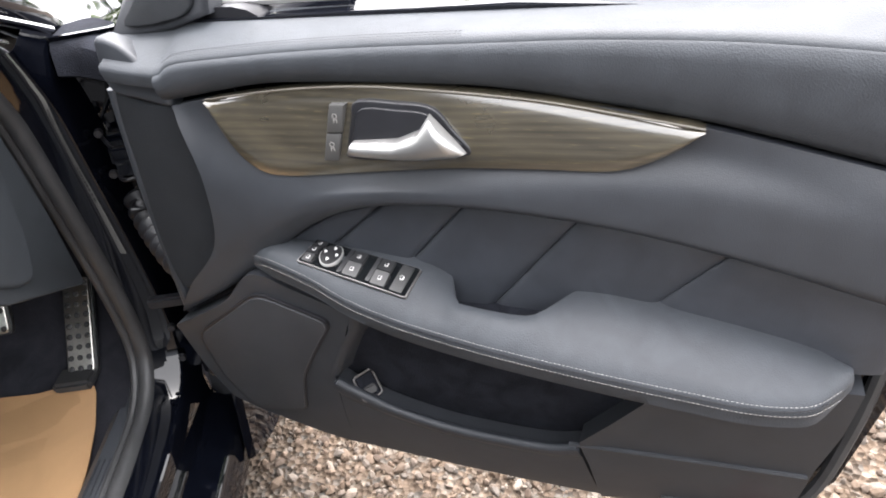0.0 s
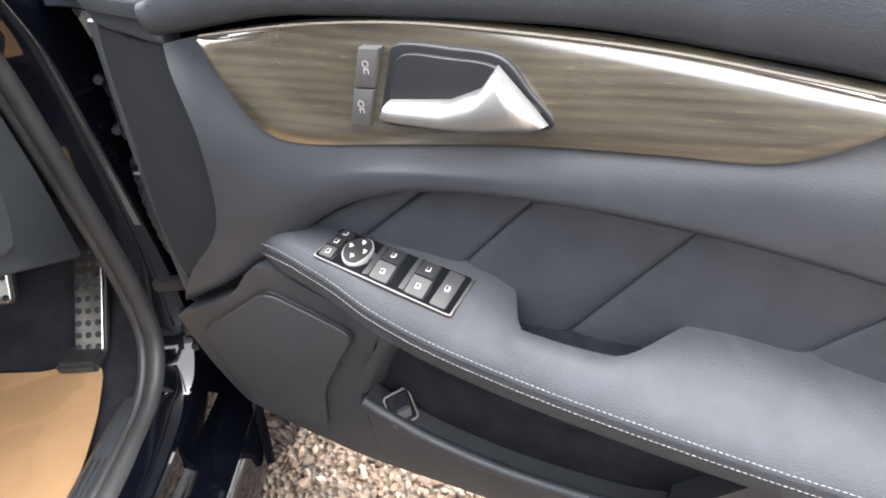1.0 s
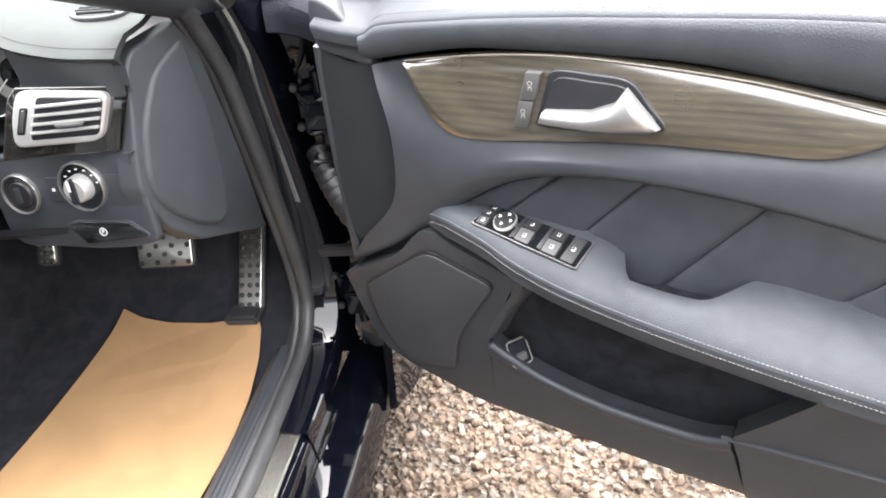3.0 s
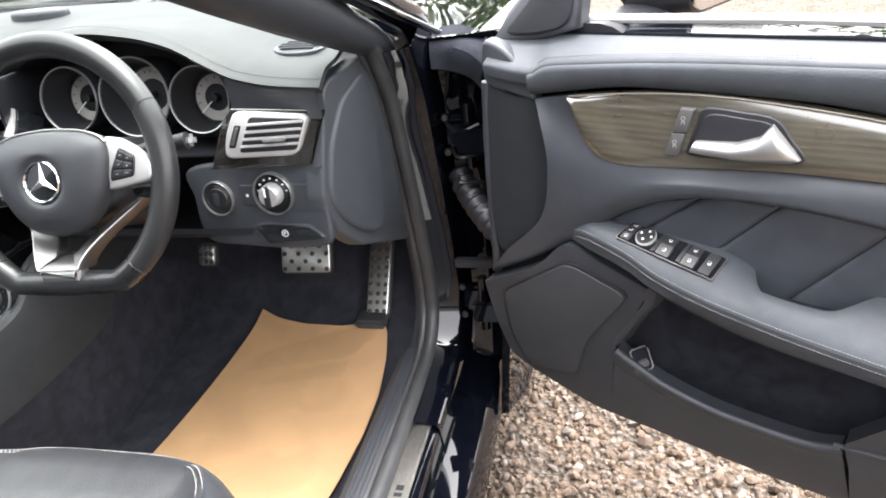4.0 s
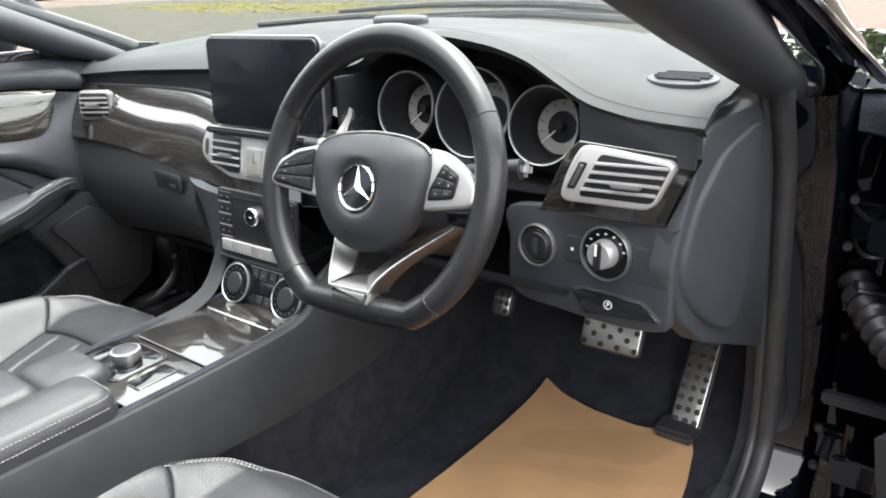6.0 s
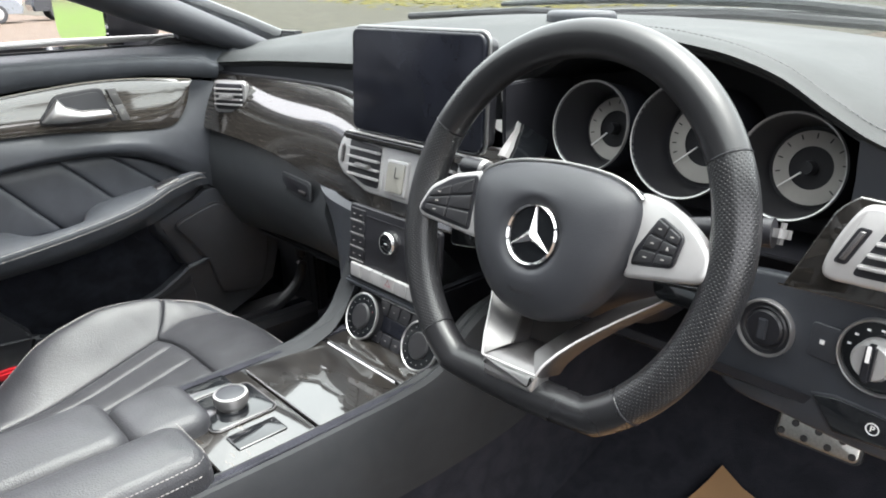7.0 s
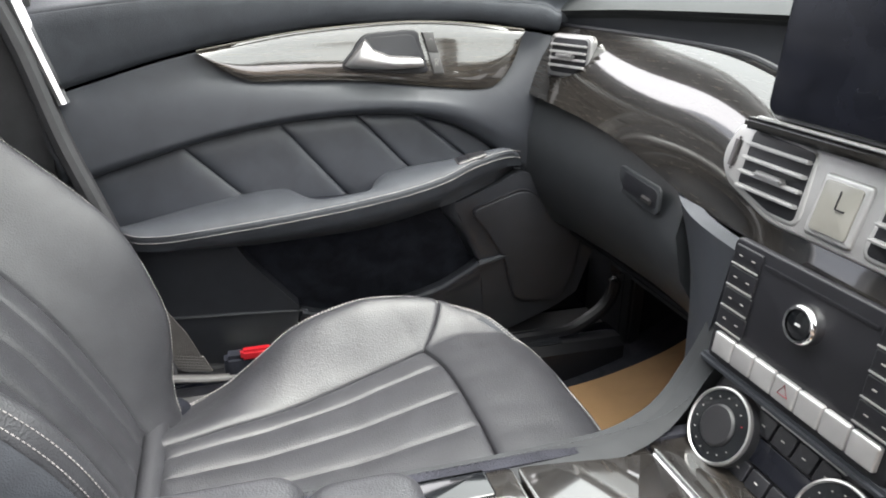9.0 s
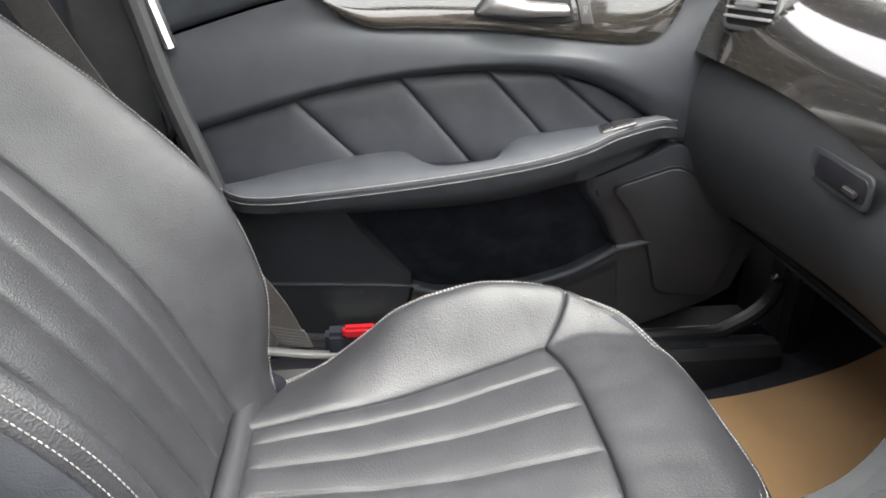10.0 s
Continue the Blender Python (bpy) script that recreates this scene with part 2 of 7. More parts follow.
def rings(sections, xf=same_place, caps=True):
    """A closed body through closed sections of equal count."""
    bm = bmesh.new()
    vs = grid(bm, [[xf(p) for p in s] for s in sections], closed=True)
    if caps:
        bm.faces.new(vs[0])
        bm.faces.new(vs[-1])
    return bm


def slab(outline, depth, edge, xf, n=0):
    """A plate: outline as (a, b) pairs, from c=0 to c=depth, its front edge rounded by edge. xf takes (a, b, c)."""
    pts = [Vector((a, b, 0)) for a, b in outline]
    if n:
        pts = spline(pts, n, True)
    c = sum(pts, Vector()) / len(pts)
    k = len(pts)

    def inset(d):
        res = []
        for i in range(k):
            t = (pts[(i + 1) % k] - pts[i - 1])
            nrm = Vector((t.y, -t.x, 0)).normalized()
            if nrm.dot(pts[i] - c) > 0:
                nrm = -nrm
            res.append(pts[i] + nrm * d)
        return res
    secs = [[(p.x, p.y, 0) for p in pts]]
    s = 1 if depth > 0 else -1
    for q in range(4):
        a = q / 3 * math.pi / 2
        secs.append([(p.x, p.y, depth - s * edge * (1 - math.sin(a))) for p in inset(edge * (1 - math.cos(a)))])
    return rings(secs, lambda p: xf(Vector(p)))


def box(size, centre, xf=same_place, bevel=0.003):
    bm = bmesh.new()
    bmesh.ops.create_cube(bm, size=1)
    for v in bm.verts:
        v.co = Vector((v.co.x * size[0] + centre[0], v.co.y * size[1] + centre[1], v.co.z * size[2] + centre[2]))
    if bevel:
        bmesh.ops.bevel(bm, geom=bm.edges[:], offset=min(bevel, min(size) * 0.45), segments=2, affect='EDGES')
    for v in bm.verts:
        v.co = xf(v.co)
    return bm


def tube(path, radius, n=10, closed=False, xf=same_place, squash=1.0, up=(0, 0, 1)):
    """A tube along path; radius a number or a function of 0..1."""
    P = [Vector(p) for p in path]
    k = len(P)
    secs = []
    for i in range(k):
        a = P[i - 1] if closed or i else P[0]
        b = P[(i + 1) % k] if closed or i < k - 1 else P[-1]
        t = (b - a).normalized()
        s = t.cross(Vector(up))
        s = s.normalized() if s.length > 1e-4 else Vector((1, 0, 0))
        w = s.cross(t)
        r = radius(i / (k - 1)) if callable(radius) else radius
        secs.append([P[i] + r * (math.cos(q) * s + squash * math.sin(q) * w) for q in (2 * math.pi * j / n for j in range(n))])
    if closed:
        secs.append(secs[0])
    return rings(secs, xf, caps=not closed)


def lathe(profile, centre, axis, n=40, xf=same_place):
    """Profile of (radius, height) pairs turned about axis through centre; radii of 0 close it."""
    ax = Vector(axis).normalized()
    s = ax.cross(Vector((0, 0, 1)) if abs(ax.z) < 0.9 else Vector((1, 0, 0))).normalized()
    w = ax.cross(s)
    c = Vector(centre)
    bm = bmesh.new()
    grid(bm, [[xf(c + ax * h + max(r, 1e-5) * (math.cos(q) * s + math.sin(q) * w)) for q in (2 * math.pi * j / n for j in range(n))] for r, h in profile], True)
    bmesh.ops.remove_doubles(bm, verts=bm.verts, dist=0.00005)
    return bm


def merge(*bms):
    out = bmesh.new()
    for b in bms:
        me = bpy.data.meshes.new("tmp")
        b.to_mesh(me)
        b.free()
        out.from_mesh(me)
        bpy.data.meshes.remove(me)
    return out


def stitches(path, length=0.0042, gap=0.0016, r=0.00055, xf=same_place):
    """Single thread stitches along a path."""
    P = [Vector(p) for p in path]
    total = sum((b - a).length for a, b in zip(P, P[1:]))
    n = max(2, int(total / (length + gap)))
    Q = even(P, 2 * n + 1)
    verts, faces = [], []
    for i in range(n):
        a, b = Q[2 * i], Q[2 * i + 1] + (Q[2 * i + 1] - Q[2 * i]) * 0.4
        t = (b - a).normalized()
        s = t.cross(Vector((0.3, 0.2, 1))).normalized()
        w = s.cross(t)
        k = len(verts)
        mid = (a + b) / 2
        for c, q in ((a, 0.5), (mid, 1.0), (b, 0.5)):
            for d in (s, w, -s, -w):
                verts.append(xf(c + d * r * q))
        for q in range(2):
            for j in range(4):
                faces.append((k + 4 * q + j, k + 4 * q + (j + 1) % 4, k + 4 * q + 4 + (j + 1) % 4, k + 4 * q + 4 + j))
        faces += [(k, k + 1, k + 2, k + 3), (k + 8, k + 9, k + 10, k + 11)]
    me = bpy.data.meshes.new("tmp")
    me.from_pydata(verts, [], faces)
    bm = bmesh.new()
    bm.from_mesh(me)
    bpy.data.meshes.remove(me)
    return bm


def fillet(pts, r, k=5):
    """The outline with its corners rounded by about r."""
    out = []
    n = len(pts)
    for i in range(n):
        p, a, b = Vector(pts[i]), Vector(pts[i - 1]), Vector(pts[(i + 1) % n])
        d1, d2 = min(r, (a - p).length * 0.48), min(r, (b - p).length * 0.48)
        q1, q2 = p + (a - p).normalized() * d1, p + (b - p).normalized() * d2
        for j in range(k + 1):
            t = j / k
            v = q1 * (1 - t) ** 2 + p * 2 * t * (1 - t) + q2 * t * t
            out.append((v.x, v.y))
    return out


def circle2(cx, cy, r, n=24, squash=1.0):
    return [(cx + r * math.cos(2 * math.pi * i / n), cy + r * squash * math.sin(2 * math.pi * i / n)) for i in range(n)]


def rounded(x0, y0, x1, y1, r, k=4):
    out = []
    for cx, cy, a0 in ((x1 - r, y1 - r, 0), (x0 + r, y1 - r, 90), (x0 + r, y0 + r, 180), (x1 - r, y0 + r, 270)):
        for i in range(k + 1):
            a = radians(a0 + 90 * i / k)
            out.append((cx + r * math.cos(a), cy + r * math.sin(a)))
    return out

# ---- ground ----
def ground_material():
    m = material("gravel_ground", (0.17, 0.125, 0.095), 0.9, second=(0.42, 0.34, 0.28), scale=55, bump=1.0, bump_scale=75, distort=0.2, spec=0.2)
    n, l = m.node_tree.nodes, m.node_tree.links
    n["Bump"].inputs["Distance"].default_value = 0.02
    cells = n["Voronoi Texture"]
    ramp = n.new("ShaderNodeValToRGB")
    e = ramp.color_ramp.elements
    e[0].color, e[1].color = (0.045, 0.034, 0.026, 1), (0.215, 0.182, 0.152, 1)
    for pos, col in ((0.3, (0.118, 0.088, 0.066, 1)), (0.6, (0.152, 0.117, 0.091, 1)), (0.8, (0.095, 0.087, 0.079, 1))):
        e.new(pos).color = col
    sep = n.new("ShaderNodeSeparateColor")
    l.new(cells.outputs["Color"], sep.inputs[0])
    l.new(sep.outputs[0], ramp.inputs[0])
    mul = n.new("ShaderNodeMix")
    mul.data_type, mul.blend_type = 'RGBA', 'MULTIPLY'
    mul.inputs[0].default_value = 0.75
    big = n.new("ShaderNodeTexNoise")
    big.inputs["Scale"].default_value = 5.0
    big.inputs["Detail"].default_value = 9
    big.inputs["Roughness"].default_value = 0.75
    l.new(n["Texture Coordinate"].outputs["Object"], big.inputs["Vector"])
    r2 = n.new("ShaderNodeValToRGB")
    r2.color_ramp.elements[0].position, r2.color_ramp.elements[1].position = 0.36, 0.64
    r2.color_ramp.elements[0].color, r2.color_ramp.elements[1].color = (0.45, 0.47, 0.47, 1), (1.15, 1.1, 1.02, 1)
    l.new(big.outputs["Fac"], r2.inputs[0])
    l.new(ramp.outputs[0], mul.inputs[6])
    l.new(r2.outputs[0], mul.inputs[7])
    l.new(mul.outputs[2], n["Principled BSDF"].inputs["Base Color"])
    return m


GRAVEL = ground_material()
GRASS = material("rough_grass", (0.05, 0.09, 0.02), 0.9, second=(0.12, 0.19, 0.04), scale=4, bump=1.0, bump_scale=30, spec=0.1)


def sheet_object(name, x0, y0, x1, y1, z, mat, n, label, category, wobble=0.0):
    bm = bmesh.new()
    rows = []
    for j in range(n + 1):
        row = []
        for i in range(n + 1):
            x, y = x0 + (x1 - x0) * i / n, y0 + (y1 - y0) * j / n
            row.append(Vector((x, y, z + wobble * noise.noise((x * 0.7, y * 0.7, 0)))))
        rows.append(row)
    grid(bm, rows)
    return tagged(part(name, bm, mat), label, category, kind="structure")


sheet_object("ground", -400, -400, 400, 400, 0.0, GRAVEL, 40, "brown and grey loose gravel yard", "ground")
sheet_object("grass_verge", -60, -60, -9, -6, 0.03, GRASS, 60, "bright green rough grass verge beside the yard", "grass", 0.12)


MOSSY = material("mossy_gravel", (0.034, 0.033, 0.025), 0.9, second=(0.066, 0.061, 0.047), scale=2.2, bump=0.8, bump_scale=50, spec=0.1, distort=1.0)
sheet_object("mossy_gravel", -90, 9, -4, 80, 0.008, MOSSY, 40, "grey-green mossy gravel further across the yard", "ground")


def moss():
    """Low yellow-green clumps of moss on the far gravel."""
    rnd = random.Random(9)
    verts, faces = [], []
    for _ in range(900):
        f = rnd.random()
        x, y = -16 - 44 * f + rnd.gauss(0, 2.5), 21 + 17 * f + rnd.gauss(0, 1.6)
        r, h = rnd.uniform(0.1, 0.5), rnd.uniform(0.02, 0.09)
        k = len(verts)
        n = 9
        for q, z in ((1.0, 0.0), (0.6, 0.8)):
            verts += [(x + r * q * rnd.uniform(0.6, 1.3) * math.cos(6.283 * i / n), y + r * q * rnd.uniform(0.6, 1.3) * math.sin(6.283 * i / n), h * z) for i in range(n)]
        verts.append((x, y, h))
        for i in range(n):
            m = (i + 1) % n
            faces += [(k + i, k + m, k + n + m, k + n + i), (k + n + i, k + n + m, k + 2 * n)]
    me = bpy.data.meshes.new("moss_clumps")
    me.from_pydata(verts, [], faces)
    me.materials.append(MOSS)
    tagged(new("moss_clumps", me), "yellow-green moss clumps on the far gravel", "moss", kind="stuff")


MOSS = material("moss", (0.06, 0.058, 0.018), 0.9, second=(0.12, 0.104, 0.026), scale=3, bump=0.6, bump_scale=40, spec=0.1)
moss()


def parked_car(x, y, turn, paint, label):
    """A plain estate car, parked far off."""
    m = Matrix.Translation((x, y, 0)) @ Matrix.Rotation(radians(turn), 4, 'Z')
    car = thing("parked_car", (x, y, 0.0), label, "car", "parked cars")
    prof = [(-2.2, 0.35), (-2.25, 0.60), (-2.15, 0.95), (-1.2, 1.02), (1.3, 1.0), (2.1, 0.82), (2.2, 0.55), (2.15, 0.32)]
    part("body", rings([[m @ Vector((a * s, w, b if abs(w) < 0.8 else 0.34 + (b - 0.34) * 0.9)) for a, b in prof] for w, s in ((-0.88, 0.97), (-0.80, 1.0), (0.80, 1.0), (0.88, 0.97))]), paint, car, "", 30)
    cab = [(-2.05, 0.96), (-1.75, 1.42), (-0.2, 1.46), (0.45, 1.38), (1.25, 0.99)]
    part("cabin", rings([[m @ Vector((a * s, w, b)) for a, b in cab] for w, s in ((-0.72, 0.98), (-0.62, 1.0), (0.62, 1.0), (0.72, 0.98))]), paint, car, "", 30)
    for w in (-0.74, 0.74):
        for x0, x1 in ((-1.7, -0.95), (-0.85, -0.05), (0.05, 0.75)):
            part("side_window", rings([[m @ Vector((a, w + d, b)) for a, b in ((x0, 1.03), (x1, 1.03), (min(x1, 0.42), 1.35), (x0 + 0.12, 1.36))] for d in (-0.01, 0.01)]), SCREEN, car)
    for a in (-1.35, 1.35):
        for w in (-0.80, 0.80):
            wh = part("wheel", lathe([(0, 0.0), (0.20, 0.0), (0.22, 0.02), (0.30, 0.02), (0.32, -0.02), (0.32, -0.16), (0, -0.16)], m @ Vector((a, w + (0.10 if w > 0 else -0.10), 0.32)), m.to_3x3() @ Vector((0, 1 if w > 0 else -1, 0)), 28), RUBBER, car)
            part("hub_cap", lathe([(0, 0.03), (0.15, 0.025), (0.20, 0.005)], m @ Vector((a, w + (0.10 if w > 0 else -0.10), 0.32)), m.to_3x3() @ Vector((0, 1 if w > 0 else -1, 0)), 24), SILVER, wh)
    for w in (-0.6, 0.6):
        part("headlight", lathe([(0, 0.05), (0.08, 0.04), (0.11, 0.0)], m @ Vector((2.14, w, 0.70)), m.to_3x3() @ Vector((1, 0, 0)), 16), WHITE, car)
    return car


CARGREY = material("grey_car_paint", (0.20, 0.22, 0.24), 0.3, metal=0.3, coat=1.0, vary=0.05)
CARDARK = material("dark_car_paint", (0.02, 0.024, 0.03), 0.3, coat=1.0, vary=0.1)
parked_car(-30.5, 4.6, 82, CARGREY, "light grey estate car parked across the yard")
parked_car(-31.5, 0.8, 86, CARDARK, "dark estate car parked across the yard")
parked_car(-31.0, 9.5, 84, CARDARK, "black estate car parked across the yard")


def far_trees():
    """Broad trees and scrub along the far side of the yard, with gaps of sky between the crowns."""
    rnd = random.Random(21)
    verts, faces = [], []
    for k in range(46):
        a = radians(-40 + 100 * k / 45 + rnd.uniform(-1.2, 1.2))
        far = rnd.uniform(62, 84)
        x, y = far * math.sin(a), far * math.cos(a)
        tall = rnd.choice((4.0, 7.0, 10.0, 13.0, 17.0)) * rnd.uniform(0.85, 1.15)
        wide = tall * rnd.uniform(0.32, 0.45)
        b = len(verts)
        for z, r in ((0, 0.035), (0.35, 0.022), (0.8, 0.006)):
            verts += [(x + r * tall * math.cos(1.047 * i), y + r * tall * math.sin(1.047 * i), z * tall) for i in range(6)]
        faces += [(b + 6 * q + i, b + 6 * q + (i + 1) % 6, b + 6 * q + 6 + (i + 1) % 6, b + 6 * q + 6 + i) for q in range(2) for i in range(6)]
        for _ in range(260):
            u = Vector((rnd.gauss(0, 1), rnd.gauss(0, 1), rnd.gauss(0, 1))).normalized() * rnd.random() ** 0.4
            c = Vector((x + u.x * wide, y + u.y * wide, tall * (0.60 + 0.38 * u.z)))
            r = tall * rnd.uniform(0.03, 0.075)
            b = len(verts)
            verts += [c + Vector((rnd.gauss(0, 1), rnd.gauss(0, 1), rnd.gauss(0, 0.7))).normalized() * r for _ in range(4)]
            faces += [(b, b + 1, b + 2), (b, b + 2, b + 3), (b, b + 1, b + 3), (b + 1, b + 2, b + 3)]
    me = bpy.data.meshes.new("far_trees")
    me.from_pydata(verts, [], faces)
    me.materials.append(material("foliage", (0.035, 0.055, 0.016), 0.9, second=(0.09, 0.12, 0.035), scale=1.5, spec=0.1))
    tagged(new("far_trees", me), "dark green broad-leaved trees along the far edge of the yard", "trees", kind="stuff")


far_trees()


# stones close to the open door
def stones():
    rnd = random.Random(4)
    verts, faces = [], []
    base = [Vector(v).normalized() for v in ((1, 0, 0), (-1, 0, 0), (0, 1, 0), (0, -1, 0), (0, 0, 1), (0, 0, -1))]
    tris = ((0, 2, 4), (2, 1, 4), (1, 3, 4), (3, 0, 4), (2, 0, 5), (1, 2, 5), (3, 1, 5), (0, 3, 5))
    mids = {}
    pts = list(base)
    fs = []
    for a, b, c in tris:
        q = []
        for i, j in ((a, b), (b, c), (c, a)):
            key = (min(i, j), max(i, j))
            if key not in mids:
                mids[key] = len(pts)
                pts.append(((pts[i] + pts[j]) / 2).normalized())
            q.append(mids[key])
        fs += [(a, q[0], q[2]), (q[0], b, q[1]), (q[2], q[1], c), (q[0], q[1], q[2])]
    for _ in range(15000):
        x, y = rnd.uniform(0.78, 2.6), rnd.uniform(-0.1, 2.6)
        r = rnd.choice((0.004, 0.005, 0.006, 0.007, 0.008, 0.010, 0.013)) * rnd.uniform(0.8, 1.2)
        m = Matrix.Translation((x, y, r * 0.35)) @ Euler([rnd.uniform(0, 6) for _ in range(3)]).to_matrix().to_4x4() @ Matrix.Diagonal((r * rnd.uniform(0.7, 1.4), r * rnd.uniform(0.6, 1.1), r * rnd.uniform(0.5, 0.9), 1))
        k = len(verts)
        verts += [m @ (p * rnd.uniform(0.8, 1.15)) for p in pts]
        faces += [tuple(k + i for i in f) for f in fs]
    me = bpy.data.meshes.new("gravel_stones")
    me.from_pydata(verts, [], faces)
    m = material("stone", (0.2, 0.16, 0.13), 0.85, vary=0.2, scale=60, spec=0.25)
    n, l = m.node_tree.nodes, m.node_tree.links
    geo = n.new("ShaderNodeNewGeometry")
    ramp = n.new("ShaderNodeValToRGB")
    e = ramp.color_ramp.elements
    e[0].color, e[1].color = (0.064, 0.047, 0.036, 1), (0.205, 0.17, 0.14, 1)
    for pos, col in ((0.3, (0.119, 0.088, 0.065, 1)), (0.55, (0.153, 0.112, 0.083, 1)), (0.75, (0.11, 0.095, 0.082, 1))):
        e.new(pos).color = col
    l.new(geo.outputs["Random Per Island"], ramp.inputs[0])
    l.new(ramp.outputs[0], n["Principled BSDF"].inputs["Base Color"])
    me.materials.append(m)
    tagged(new("gravel_stones", me), "loose brown and grey gravel stones on the yard", "gravel", kind="stuff")


stones()


# ---- doors ----
GRILLE = material("perforated_grille", (0.030, 0.032, 0.037), 0.5, bump=0.5, bump_scale=950, vary=0.08)

def frame_of(o, u):
    o, u = Vector((o[0], o[1], 0)), Vector((u[0], u[1], 0)).normalized()
    return o, u


def door_map(o, u, hand):
    o, u = frame_of(o, u)
    w = Vector((u.y, -u.x, 0)) * hand
    return lambda p: o + u * p[0] + w * p[1] + Vector((0, 0, p[2]))


def low_w(z):
    return ip(z, [(0.28, -0.125), (0.33, -0.10), (0.42, -0.064), (0.50, -0.040), (0.57, -0.022), (0.64, -0.006), (0.70, 0.0)])


WOOD_TOP = [(-0.003, 0.900), (0.087, 0.910), (0.171, 0.913), (0.258, 0.908), (0.337, 0.900), (0.403, 0.889), (0.469, 0.877)]
WOOD_BOT = [(-0.003, 0.899), (0.013, 0.857), (0.040, 0.828), (0.078, 0.822), (0.156, 0.829), (0.25, 0.837), (0.335, 0.839), (0.40, 0.840), (0.444, 0.857), (0.469, 0.876)]
ARM_BACK_W = [(-0.01, -0.012), (0.03, -0.03), (0.222, -0.03), (0.246, 0.014), (0.315, 0.014), (0.372, -0.03), (0.6, -0.032)]
ARM_BACK_Z = [(-0.01, 0.712), (0.03, 0.728), (0.12, 0.724), (0.205, 0.712), (0.24, 0.692), (0.31, 0.684), (0.375, 0.696), (0.456, 0.684), (0.558, 0.660), (0.61, 0.640)]
ARM_FRONT_W = [(-0.012, -0.008), (0.02, 0.006), (0.08, 0.020), (0.126, 0.029), (0.19, 0.037), (0.30, 0.044), (0.42, 0.046), (0.5, 0.045), (0.57, 0.036), (0.612, 0.0)]
ARM_FRONT_Z = [(-0.012, 0.718), (0.02, 0.726), (0.08, 0.716), (0.126, 0.699), (0.19, 0.684), (0.246, 0.675), (0.303, 0.667), (0.358, 0.660), (0.462, 0.648), (0.557, 0.639), (0.612, 0.645)]
ARM_LOW_Z = [(-0.012, 0.704), (0.015, 0.698), (0.061, 0.678), (0.111, 0.655), (0.174, 0.633), (0.236, 0.617), (0.296, 0.608), (0.354, 0.603), (0.431, 0.598), (0.513, 0.600), (0.612, 0.608)]


def arm_top(u, f, drop=0.0):
    """A point of the armrest's upper side; f runs from the insert (0) to the cabin (1)."""
    wb, wf = ip(u, ARM_BACK_W), ip(u, ARM_FRONT_W)
    zb, zf = ip(u, ARM_BACK_Z) - drop, ip(u, ARM_FRONT_Z) + 0.5 * drop
    return Vector((u, wb + (wf - wb) * f, zb + (zf - zb) * f + 0.006 * math.sin(math.pi * f)))


